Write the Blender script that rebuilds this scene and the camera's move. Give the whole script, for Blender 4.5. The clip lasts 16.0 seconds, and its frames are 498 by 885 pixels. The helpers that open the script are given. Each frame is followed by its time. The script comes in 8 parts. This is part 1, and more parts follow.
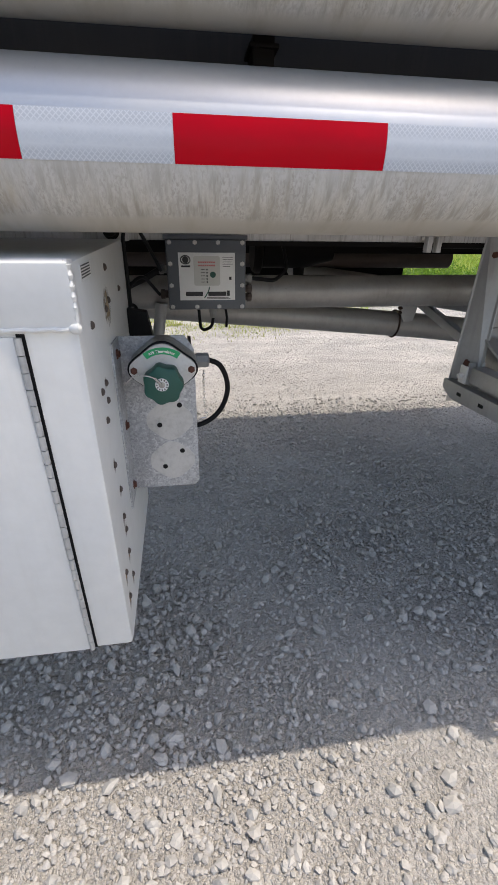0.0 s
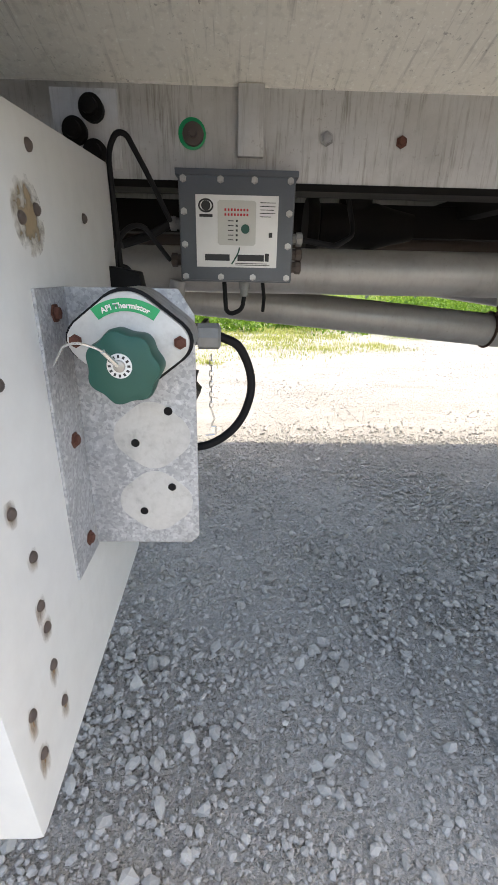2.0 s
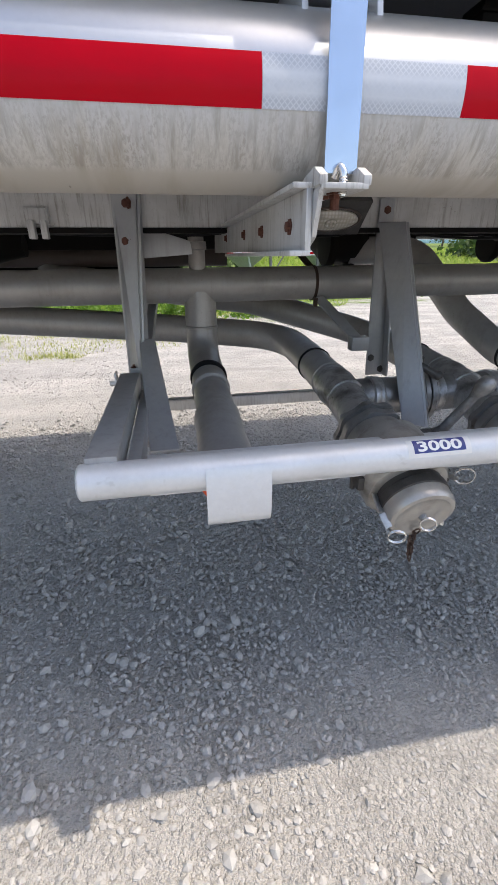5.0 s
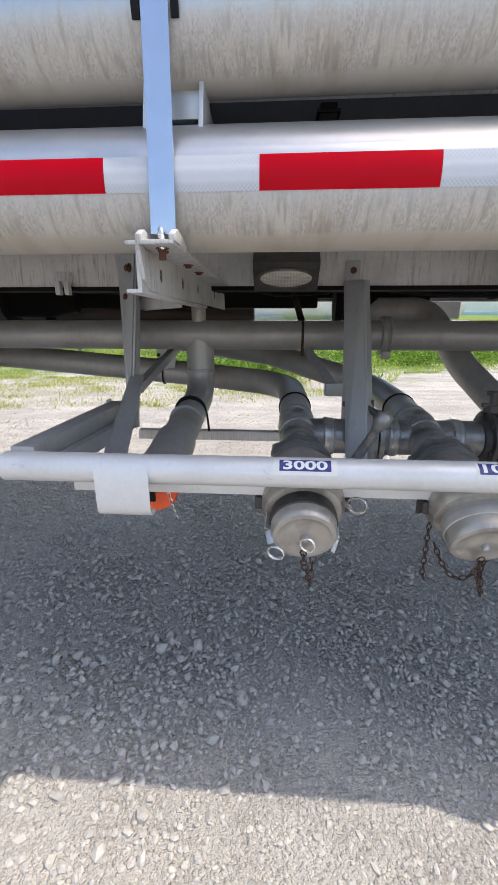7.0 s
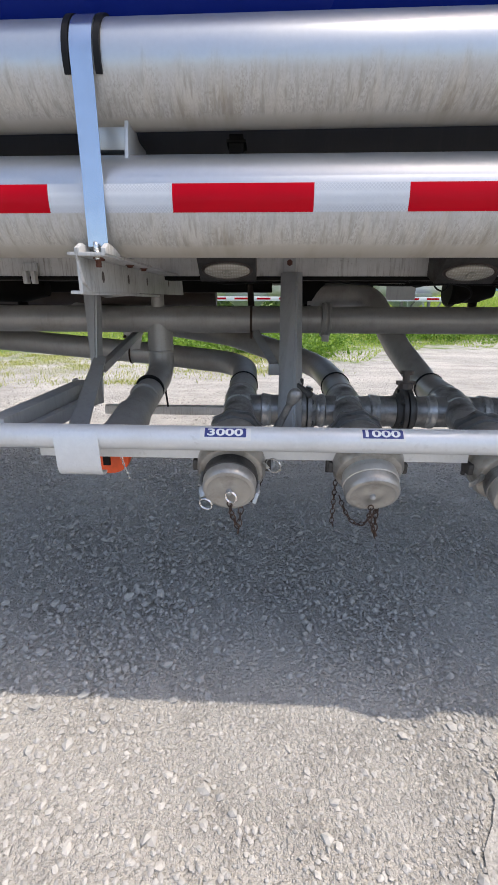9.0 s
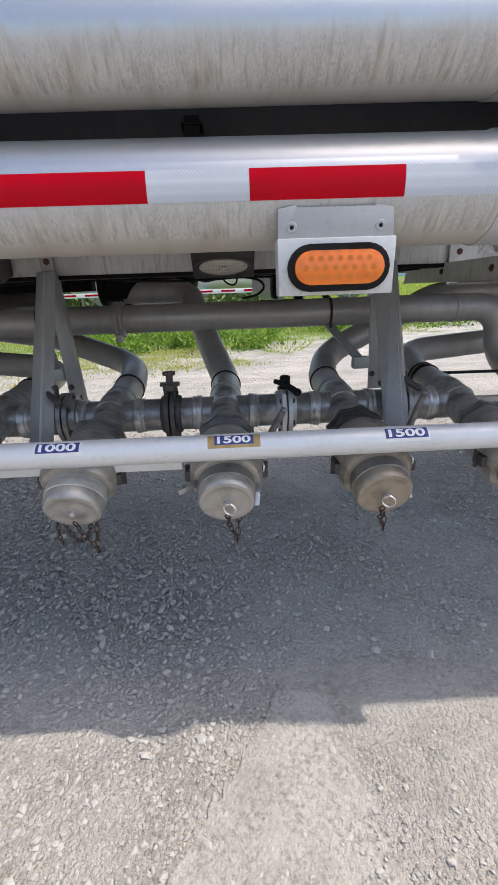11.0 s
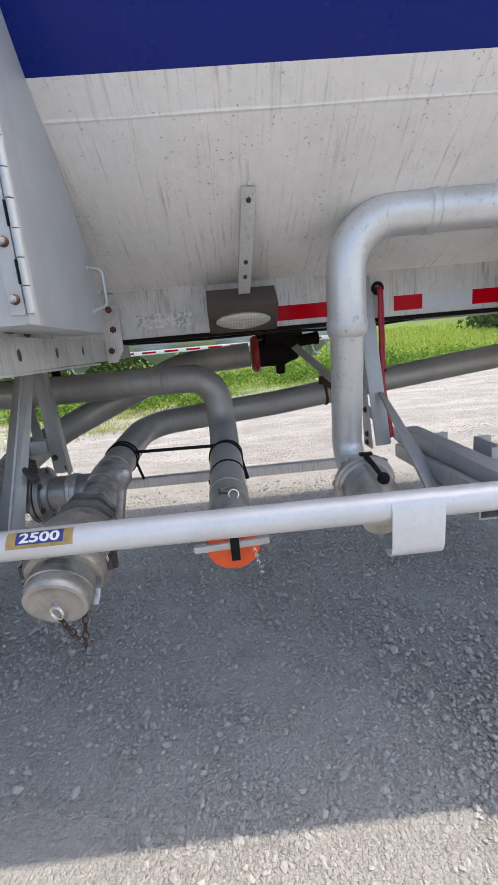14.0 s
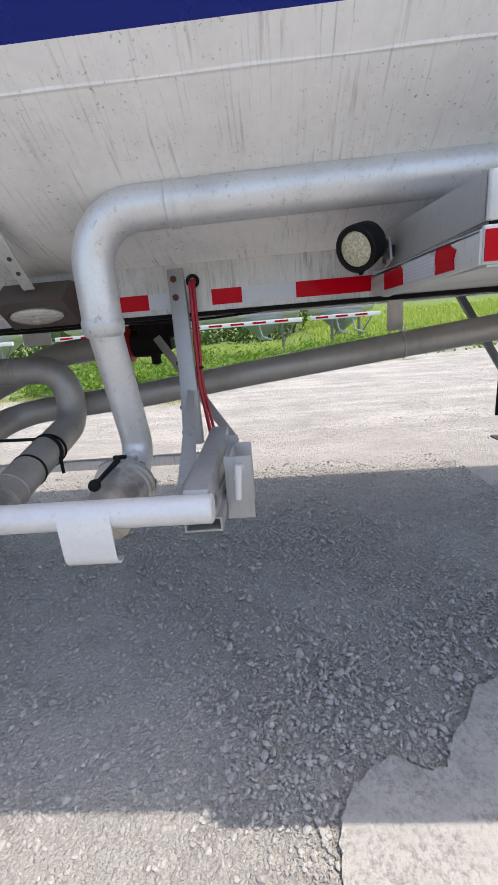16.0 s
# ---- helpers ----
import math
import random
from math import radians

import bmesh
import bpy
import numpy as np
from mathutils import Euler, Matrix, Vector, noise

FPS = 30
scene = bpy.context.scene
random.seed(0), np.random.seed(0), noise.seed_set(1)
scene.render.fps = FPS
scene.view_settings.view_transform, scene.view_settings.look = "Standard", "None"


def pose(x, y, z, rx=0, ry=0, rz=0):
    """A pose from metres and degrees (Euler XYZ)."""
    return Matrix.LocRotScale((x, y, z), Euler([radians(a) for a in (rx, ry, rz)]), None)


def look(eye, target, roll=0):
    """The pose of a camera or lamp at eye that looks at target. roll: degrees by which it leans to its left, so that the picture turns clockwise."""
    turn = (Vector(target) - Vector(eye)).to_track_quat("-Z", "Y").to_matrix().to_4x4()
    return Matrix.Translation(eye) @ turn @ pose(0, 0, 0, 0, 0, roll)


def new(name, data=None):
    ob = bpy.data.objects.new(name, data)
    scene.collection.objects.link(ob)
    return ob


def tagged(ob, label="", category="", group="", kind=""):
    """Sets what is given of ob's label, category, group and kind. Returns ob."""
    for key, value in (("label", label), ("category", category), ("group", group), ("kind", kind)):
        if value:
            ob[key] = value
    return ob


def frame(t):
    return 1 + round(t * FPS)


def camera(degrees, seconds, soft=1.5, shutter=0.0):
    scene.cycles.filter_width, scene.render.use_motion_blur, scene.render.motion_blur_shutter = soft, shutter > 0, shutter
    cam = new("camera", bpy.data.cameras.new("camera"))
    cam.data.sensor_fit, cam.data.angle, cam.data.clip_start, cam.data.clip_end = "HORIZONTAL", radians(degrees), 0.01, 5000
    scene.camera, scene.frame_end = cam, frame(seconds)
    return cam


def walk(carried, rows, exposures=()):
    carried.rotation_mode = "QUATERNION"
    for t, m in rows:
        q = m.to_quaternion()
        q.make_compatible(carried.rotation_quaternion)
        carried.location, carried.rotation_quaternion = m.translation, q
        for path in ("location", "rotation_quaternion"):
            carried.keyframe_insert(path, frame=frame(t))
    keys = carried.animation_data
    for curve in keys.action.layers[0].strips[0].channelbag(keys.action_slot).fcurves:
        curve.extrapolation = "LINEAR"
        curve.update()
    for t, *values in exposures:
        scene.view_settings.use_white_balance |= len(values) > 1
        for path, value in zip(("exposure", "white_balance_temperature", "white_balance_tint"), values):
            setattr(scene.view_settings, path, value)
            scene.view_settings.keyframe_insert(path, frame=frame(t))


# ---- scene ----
cam = camera(61.1, 16.0, soft=1.3)
METRES, EYE, TILT, LEAN, TURN = 5.2, 1.4, -24.0, 3.5, -8.0
PATH = [
    (0, (-0.088, 0.37, 1.277), (0.179, 2.159, 0.423), 0.5),
    (0.5, (-0.016, 0.542, 1.185), (0.14, 2.361, 0.368), 1.3),
    (1, (-0.007, 0.714, 1.105), (0.088, 2.558, 0.337), 1.5),
    (1.5, (-0.01, 0.761, 1.11), (0.049, 2.621, 0.379), 1.4),
    (2, (-0.017, 0.756, 1.111), (0.047, 2.611, 0.367), 1.2),
    (2.5, (0.044, 0.674, 1.199), (0.171, 2.496, 0.385), 0.9),
    (3, (0.217, 0.539, 1.273), (0.453, 2.308, 0.371), 0.3),
    (3.5, (0.425, 0.403, 1.315), (0.769, 2.116, 0.341), -0.4),
    (4, (0.638, 0.404, 1.306), (1.075, 2.091, 0.323), -0.5),
    (4.5, (0.854, 0.478, 1.262), (1.285, 2.206, 0.353), -0.3),
    (5, (1.021, 0.409, 1.209), (1.333, 2.211, 0.4), -0.6),
    (5.2, (1.093, 0.356, 1.203), (1.348, 2.182, 0.428), -0.5),
    (7.3, (1.448, 0.217, 1.153), (1.268, 2.152, 0.682), 0.6),
    (7.5, (1.449, 0.194, 1.156), (1.249, 2.135, 0.718), 0.9),
    (8, (1.41, 0.097, 1.163), (1.235, 2.038, 0.71), 1.5),
    (8.5, (1.448, 0.051, 1.19), (1.327, 1.97, 0.637), 1.3),
    (9, (1.598, 0.044, 1.195), (1.52, 1.939, 0.559), 0.2),
    (9.5, (1.82, 0.052, 1.195), (1.799, 1.928, 0.502), -0.7),
    (10, (1.984, 0.079, 1.206), (2.035, 1.944, 0.488), -1.4),
    (10.2, (2.048, 0.121, 1.209), (2.131, 1.984, 0.486), -1.5),
    (12.3, (2.751, 0.125, 1.204), (2.771, 2.049, 0.66), -3.0),
    (12.5, (2.828, 0.141, 1.21), (2.895, 2.066, 0.668), -2.7),
    (13, (3.031, 0.221, 1.217), (3.21, 2.143, 0.692), -2.1),
    (13.5, (3.245, 0.246, 1.205), (3.398, 2.18, 0.721), -3.1),
    (14, (3.509, 0.225, 1.228), (3.579, 2.173, 0.781), -5.1),
    (14.5, (3.707, 0.289, 1.224), (3.893, 2.224, 0.753), -6.4),
    (15, (3.907, 0.341, 1.208), (4.213, 2.24, 0.662), -6.8),
    (15.5, (4.108, 0.312, 1.204), (4.143, 2.226, 0.624), -6.7),
    (16, (4.3, 0.256, 1.226), (4.173, 2.179, 0.692), -4.8),
]
SUN, SKY = 2.0, 0.15
EXPOSURES = [(0, 0.93, 7110, 12), (0.4, 1.05, 7210, 12), (1.0, 1.69, 7440, 11), (1.5, 1.85, 7440, 10), (2.5, 1.83, 7370, 11), (3.0, 1.32, 7100, 12), (3.4, 1.05, 6950, 12), (5.0, 1.15, 6950, 12), (7.5, 1.23, 7000, 12), (8.5, 1.03, 7000, 12), (9.0, 1.05, 6900, 12), (10.0, 0.99, 6950, 12), (12.5, 1.07, 7050, 12), (13.5, 1.11, 6950, 12), (16, 1.13, 6900, 12)]
walk(cam, [(t, look(eye, target, roll)) for t, eye, target, roll in PATH], EXPOSURES)

# ---------------------------------------------------------------- light
world = bpy.data.worlds.new("sky")
scene.world = world
world.use_nodes = True
wn = world.node_tree
for n in list(wn.nodes):
    wn.nodes.remove(n)
w_out = wn.nodes.new("ShaderNodeOutputWorld")
w_bg = wn.nodes.new("ShaderNodeBackground")
w_sky = wn.nodes.new("ShaderNodeTexSky")
w_sky.sky_type = "NISHITA"
w_sky.sun_disc = False
w_sky.sun_elevation = radians(67.7)
w_sky.sun_rotation = radians(93.6)
w_sky.altitude = 100.0
w_sky.air_density = 1.0
w_sky.dust_density = 2.5
w_bg.inputs["Strength"].default_value = SKY
wn.links.new(w_sky.outputs["Color"], w_bg.inputs["Color"])
wn.links.new(w_bg.outputs["Background"], w_out.inputs["Surface"])

sun_data = bpy.data.lights.new("sun", "SUN")
sun_data.energy = SUN
sun_data.angle = radians(0.55)
sun_data.color = (1.0, 0.945, 0.87)
sun = new("sun", sun_data)
sun.matrix_world = look((2.0 + 0.41 * 20, 2.0 - 0.024 * 20, 20.0), (2.0, 2.0, 0.0))

# ---------------------------------------------------------------- materials
MATS = {}


def nodes_of(name):
    m = bpy.data.materials.new(name)
    m.use_nodes = True
    MATS[name] = m
    t = m.node_tree
    return m, t, t.nodes["Principled BSDF"]


def coords(t, scale=(1, 1, 1), kind="Object"):
    c = t.nodes.new("ShaderNodeTexCoord")
    mp = t.nodes.new("ShaderNodeMapping")
    mp.inputs["Scale"].default_value = scale
    t.links.new(c.outputs[kind], mp.inputs["Vector"])
    return mp.outputs["Vector"]


def noise_tex(t, vec, scale, detail=4.0, rough=0.6):
    n = t.nodes.new("ShaderNodeTexNoise")
    n.inputs["Scale"].default_value = scale
    n.inputs["Detail"].default_value = detail
    n.inputs["Roughness"].default_value = rough
    t.links.new(vec, n.inputs["Vector"])
    return n.outputs["Fac"]


def ramp(t, fac, lo, hi, a=0.0, b=1.0):
    r = t.nodes.new("ShaderNodeMapRange")
    r.inputs["From Min"].default_value = lo
    r.inputs["From Max"].default_value = hi
    r.inputs["To Min"].default_value = a
    r.inputs["To Max"].default_value = b
    t.links.new(fac, r.inputs["Value"])
    return r.outputs["Result"]


def mixc(t, fac, a, b):
    m = t.nodes.new("ShaderNodeMix")
    m.data_type = "RGBA"
    if isinstance(fac, float):
        m.inputs[0].default_value = fac
    else:
        t.links.new(fac, m.inputs[0])
    for i, v in ((6, a), (7, b)):
        if isinstance(v, tuple):
            m.inputs[i].default_value = (*v, 1)
        else:
            t.links.new(v, m.inputs[i])
    return m.outputs[2]


def mathn(t, op, a, b=0.0):
    m = t.nodes.new("ShaderNodeMath")
    m.operation = op
    for i, v in ((0, a), (1, b)):
        if isinstance(v, (int, float)):
            m.inputs[i].default_value = v
        else:
            t.links.new(v, m.inputs[i])
    return m.outputs[0]


def bump(t, p, height, strength, dist):
    b = t.nodes.new("ShaderNodeBump")
    b.inputs["Strength"].default_value = strength
    b.inputs["Distance"].default_value = dist
    t.links.new(height, b.inputs["Height"])
    t.links.new(b.outputs["Normal"], p.inputs["Normal"])


def weathered(name, col, dirt, rough=0.5, metal=0.0, streak=0.0, spots=0.35, grain=60.0, bumpy=0.1, coat=0.0, streak_scale=(45, 45, 2.5), lo=0.52, hi=0.72, blot=3.0, film=None, specks=0.0, speck_scale=70.0):
    """A painted or bare metal surface with grime, drip streaks and fine grain."""
    m, t, p = nodes_of(name)
    v = coords(t)
    big = noise_tex(t, v, blot, 5.0)
    fine = noise_tex(t, v, grain, 3.0)
    c = mixc(t, ramp(t, fine, 0.3, 0.75, 0.0, 0.25), col, tuple(x * 0.72 for x in col))
    c = mixc(t, ramp(t, big, 0.48, 0.75, 0.0, spots), c, dirt)
    if film:
        sp = t.nodes.new("ShaderNodeSeparateXYZ")
        t.links.new(v, sp.inputs[0])
        away = mathn(t, "MULTIPLY", ramp(t, mathn(t, "ADD", sp.outputs["X"], ramp(t, big, 0.3, 0.7, -0.15, 0.15)), 0.7, 0.9, 1.0, 0.0), ramp(t, sp.outputs["Z"], 0.42, 0.3))
        c = mixc(t, mathn(t, "MULTIPLY", away, 0.85), c, film)
        c = mixc(t, mathn(t, "MULTIPLY", away, ramp(t, noise_tex(t, v, 130.0, 3.0), 0.58, 0.7, 0.0, 0.7)), c, tuple(min(0.9, x * 1.25) for x in film))
        c = mixc(t, mathn(t, "MULTIPLY", away, ramp(t, noise_tex(t, v, 60.0, 5.0), 0.52, 0.7, 0.0, 0.22)), c, dirt)
    if streak > 0:
        s = noise_tex(t, coords(t, streak_scale), 1.0, 4.0, 0.65)
        brk = noise_tex(t, v, 9.0, 3.0)
        f = mathn(t, "MULTIPLY", ramp(t, s, lo, hi, 0.0, streak), ramp(t, brk, 0.35, 0.6, 0.25, 1.0))
        c = mixc(t, f, c, dirt)
    if specks > 0:
        sn = noise_tex(t, v, speck_scale, 2.0)
        few = noise_tex(t, v, 6.0, 3.0)
        c = mixc(t, mathn(t, "MULTIPLY", ramp(t, sn, 0.64, 0.72, 0.0, specks), ramp(t, few, 0.4, 0.6, 0.15, 1.0)), c, dirt)
    t.links.new(c, p.inputs["Base Color"])
    p.inputs["Metallic"].default_value = metal
    t.links.new(ramp(t, big, 0.3, 0.7, rough - 0.08, rough + 0.12), p.inputs["Roughness"])
    if coat > 0:
        p.inputs["Coat Weight"].default_value = coat
        p.inputs["Coat Roughness"].default_value = 0.08
    if bumpy > 0:
        bump(t, p, fine, bumpy, 0.002)
    return m


def drip_tube(name, col, film, dirt):
    """Dull aluminium tube: chalky above, dusty film and closely set short dark drips over the lower half."""
    m, t, p = nodes_of(name)
    v = coords(t)
    sep = t.nodes.new("ShaderNodeSeparateXYZ")
    t.links.new(v, sep.inputs[0])
    fine = noise_tex(t, v, 90.0, 3.0)
    big = noise_tex(t, v, 4.0, 5.0)
    c = mixc(t, ramp(t, fine, 0.3, 0.75, 0.0, 0.22), col, tuple(x * 0.78 for x in col))
    c = mixc(t, ramp(t, big, 0.5, 0.75, 0.0, 0.25), c, film)
    turn = mathn(t, "ARCTAN2", sep.outputs["Z"], mathn(t, "MULTIPLY", sep.outputs["Y"], -1.0))
    wrap = t.nodes.new("ShaderNodeCombineXYZ")
    t.links.new(sep.outputs["X"], wrap.inputs[0])
    t.links.new(mathn(t, "MULTIPLY", turn, 0.1), wrap.inputs[1])

    def on_skin(sx, sy, detail):
        mp = t.nodes.new("ShaderNodeMapping")
        mp.inputs["Scale"].default_value = (sx, sy, 1)
        t.links.new(wrap.outputs[0], mp.inputs["Vector"])
        return noise_tex(t, mp.outputs["Vector"], 1.0, detail, 0.62)
    edge_n = on_skin(30, 3, 4.0)
    height = mathn(t, "ADD", sep.outputs["Z"], ramp(t, edge_n, 0.3, 0.7, -0.03, 0.03))
    c = mixc(t, ramp(t, height, -0.015, -0.075, 0.0, 0.75), c, film)
    c = mixc(t, mathn(t, "MULTIPLY", ramp(t, height, -0.02, -0.07), ramp(t, on_skin(22, 5, 3.0), 0.5, 0.68, 0.0, 0.5)), c, (0.3, 0.25, 0.18))
    # drips end at a wiped line low on the tube
    above = ramp(t, mathn(t, "ADD", sep.outputs["Z"], ramp(t, on_skin(3, 1, 2.0), 0.3, 0.7, -0.003, 0.003)), -0.086, -0.08)
    f = mathn(t, "MULTIPLY", ramp(t, on_skin(92, 17, 4.0), 0.45, 0.62, 0.0, 0.5), ramp(t, height, -0.008, -0.055))
    g = mathn(t, "MULTIPLY", ramp(t, on_skin(280, 130, 3.0), 0.44, 0.6, 0.0, 0.45), ramp(t, height, -0.005, -0.04))
    f = mathn(t, "MAXIMUM", f, mathn(t, "MULTIPLY", g, ramp(t, on_skin(30, 8, 3.0), 0.36, 0.6, 0.3, 1.0)))
    f = mathn(t, "MULTIPLY", f, above)
    c = mixc(t, f, c, dirt)
    c = mixc(t, mathn(t, "MULTIPLY", ramp(t, above, 0.0, 1.0, 1.0, 0.0), 0.55), c, (0.4, 0.37, 0.31))
    c = mixc(t, ramp(t, on_skin(60, 18, 2.0), 0.74, 0.79, 0.0, 0.8), c, tuple(x * 0.6 for x in dirt))
    t.links.new(c, p.inputs["Base Color"])
    t.links.new(ramp(t, height, -0.005, -0.06, 0.78, 0.1), p.inputs["Metallic"])
    t.links.new(mathn(t, "ADD", ramp(t, big, 0.3, 0.7, 0.3, 0.42), ramp(t, height, 0.0, -0.06, 0.0, 0.16)), p.inputs["Roughness"])
    bump(t, p, fine, 0.06, 0.002)
    return m


def plain(name, col, rough=0.5, metal=0.0, vary=0.25, scale=25.0):
    m, t, p = nodes_of(name)
    f = noise_tex(t, coords(t), scale, 4.0)
    t.links.new(mixc(t, ramp(t, f, 0.3, 0.7, 0.0, 1.0), tuple(x * (1 - vary) for x in col), tuple(min(1, x * (1 + vary * 0.5)) for x in col)), p.inputs["Base Color"])
    p.inputs["Roughness"].default_value = rough
    p.inputs["Metallic"].default_value = metal
    bump(t, p, f, 0.08, 0.001)
    return m


tube_alu = drip_tube("tube_aluminium", (0.5, 0.515, 0.53), (0.52, 0.497, 0.447), (0.2, 0.176, 0.145))
tube_clean = weathered("sleeve_aluminium", (0.62, 0.625, 0.63), (0.4, 0.38, 0.35), 0.42, 0.6, 0.35, 0.15, 60, 0.05, streak_scale=(40, 30, 2))
shell_white = weathered("shell_paint_white", (0.82, 0.818, 0.81), (0.2, 0.19, 0.17), 0.42, 0.0, 0.5, 0.22, 40, 0.04, streak_scale=(100, 5.0, 5.0), lo=0.55, hi=0.7, specks=0.7, speck_scale=110.0, film=(0.78, 0.75, 0.67))
blue_paint = weathered("shell_paint_blue", (0.002, 0.016, 0.2), (0.004, 0.026, 0.23), 0.25, 0.0, 0.0, 0.2, 30, 0.0)
blue_paint.node_tree.nodes["Principled BSDF"].inputs["Specular IOR Level"].default_value = 0.22
rail_alu = weathered("rail_aluminium", (0.56, 0.557, 0.546), (0.2, 0.18, 0.15), 0.48, 0.25, 0.7, 0.4, 90, 0.12, streak_scale=(130, 130, 10.0), lo=0.5, hi=0.7, blot=5.0, specks=0.4, speck_scale=120.0)
pipe_grey = weathered("pipe_grey_paint", (0.365, 0.35, 0.335), (0.17, 0.152, 0.135), 0.4, 0.3, 0.25, 0.55, 90, 0.12, blot=4.5, specks=0.35, speck_scale=160.0)
pipe_silver = weathered("pipe_silver_paint", (0.66, 0.67, 0.675), (0.24, 0.225, 0.2), 0.36, 0.45, 0.55, 0.35, 120, 0.12, streak_scale=(55, 55, 40), lo=0.58, hi=0.68, specks=0.85, speck_scale=230.0)
tray_grey = weathered("tray_grey_metal", (0.36, 0.365, 0.37), (0.2, 0.19, 0.18), 0.45, 0.2, 0.25, 0.4, 120, 0.12, streak_scale=(60, 60, 12), specks=0.5, speck_scale=110.0)
tray_pale = weathered("tray_pale_metal", (0.56, 0.565, 0.56), (0.3, 0.285, 0.26), 0.45, 0.2, 0.3, 0.35, 120, 0.12, streak_scale=(60, 60, 12), specks=0.4)
guard_alu = weathered("guard_aluminium", (0.66, 0.67, 0.68), (0.36, 0.35, 0.33), 0.4, 0.3, 0.0, 0.35, 100, 0.08, specks=0.3, speck_scale=45.0)
post_alu = weathered("post_aluminium", (0.4, 0.405, 0.41), (0.2, 0.19, 0.18), 0.45, 0.4, 0.35, 0.4, 80, 0.1)
cast_alu = weathered("cast_aluminium", (0.46, 0.455, 0.45), (0.075, 0.066, 0.056), 0.36, 0.62, 0.3, 0.9, 140, 0.4, blot=14.0, streak_scale=(70, 70, 30), specks=0.5, speck_scale=120.0)
cast_dark = weathered("grimy_casting", (0.075, 0.07, 0.066), (0.025, 0.022, 0.02), 0.5, 0.4, 0.0, 0.8, 130, 0.4, blot=14.0)
cast_grime = weathered("grimy_grey_casting", (0.27, 0.265, 0.258), (0.055, 0.048, 0.042), 0.36, 0.55, 0.3, 0.95, 140, 0.4, blot=12.0, streak_scale=(60, 60, 30), specks=0.5, speck_scale=110.0)
cap_alu = weathered("cap_aluminium", (0.41, 0.39, 0.36), (0.13, 0.112, 0.088), 0.38, 0.5, 0.0, 0.75, 90, 0.25, blot=16.0)
cap_pale = weathered("cap_bright_aluminium", (0.58, 0.575, 0.56), (0.36, 0.33, 0.29), 0.34, 0.6, 0.0, 0.5, 90, 0.2, blot=16.0)
cap_stained = weathered("cap_stained_aluminium", (0.33, 0.285, 0.225), (0.14, 0.105, 0.07), 0.45, 0.4, 0.0, 0.9, 60, 0.2, blot=14.0)
cast_stained = weathered("oil_stained_casting", (0.33, 0.295, 0.25), (0.05, 0.037, 0.026), 0.45, 0.45, 0.0, 1.0, 140, 0.35, blot=10.0)
white_paint = weathered("cabinet_white_paint", (0.66, 0.665, 0.66), (0.5, 0.47, 0.42), 0.38, 0.0, 0.12, 0.14, 30, 0.03)
cover_paint = weathered("cover_dull_paint", (0.45, 0.475, 0.5), (0.31, 0.31, 0.3), 0.42, 0.1, 0.25, 0.3, 30, 0.04, streak_scale=(25, 25, 2))
residue = weathered("flaking_residue", (0.66, 0.655, 0.64), (0.3, 0.29, 0.27), 0.7, 0.0, 1.0, 0.5, 120, 0.3, streak_scale=(90, 90, 90), lo=0.42, hi=0.58)
galv = weathered("galvanised_steel", (0.5, 0.51, 0.52), (0.26, 0.26, 0.26), 0.45, 0.45, 0.3, 0.5, 160, 0.1, streak_scale=(70, 70, 60), blot=9.0)
# blue tint puts the strap's sky reflection into the steel's base colour
steel_bright = plain("polished_strap_steel", (0.47, 0.54, 0.64), 0.18, 0.9, 0.08)
chrome = plain("bright_ring_steel", (0.75, 0.74, 0.72), 0.25, 0.95, 0.1)
rust_chain = weathered("rusty_chain", (0.085, 0.05, 0.036), (0.03, 0.022, 0.018), 0.7, 0.3, 0.0, 0.7, 200, 0.4, blot=40.0)
worn_steel = plain("worn_lever_steel", (0.5, 0.49, 0.47), 0.38, 0.75, 0.35, 60.0)
rust = weathered("rusty_steel", (0.115, 0.042, 0.027), (0.05, 0.025, 0.018), 0.75, 0.15, 0.0, 0.6, 200, 0.5)
rust_dark = weathered("rust_brown_lamp_paint", (0.085, 0.066, 0.058), (0.05, 0.03, 0.022), 0.55, 0.1, 0.0, 0.6, 70, 0.3)
clamp_brown = weathered("brown_clamp_steel", (0.06, 0.04, 0.032), (0.03, 0.022, 0.018), 0.6, 0.3, 0.0, 0.6, 120, 0.3)
black = plain("black_rubber", (0.011, 0.011, 0.012), 0.55, 0.0, 0.3)
# dark colour for the sheet that stands for shade behind the tubes
gap_dark = weathered("dark_gap_sheet", (0.06, 0.06, 0.062), (0.1, 0.095, 0.088), 0.6, 0.1, 0.4, 0.6, 40, 0.2)
# near-black base: shade below the tank is put into the underbody colour
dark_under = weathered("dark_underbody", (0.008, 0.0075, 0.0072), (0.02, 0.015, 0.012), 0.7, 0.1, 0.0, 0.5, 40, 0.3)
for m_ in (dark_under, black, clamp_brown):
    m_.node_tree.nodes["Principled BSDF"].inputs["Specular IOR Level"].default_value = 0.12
red_paint = plain("red_paint", (0.33, 0.014, 0.014), 0.42, 0.0, 0.3)
red_hose = plain("red_hose_rubber", (0.34, 0.006, 0.022), 0.35, 0.0, 0.2)
orange = plain("orange_plastic", (0.8, 0.1, 0.022), 0.42, 0.0, 0.2)
green = weathered("green_plastic", (0.006, 0.075, 0.055), (0.05, 0.07, 0.062), 0.45, 0.0, 0.0, 0.25, 60, 0.06)
green_label = plain("green_label_film", (0.0, 0.33, 0.12), 0.35, 0.0, 0.1)
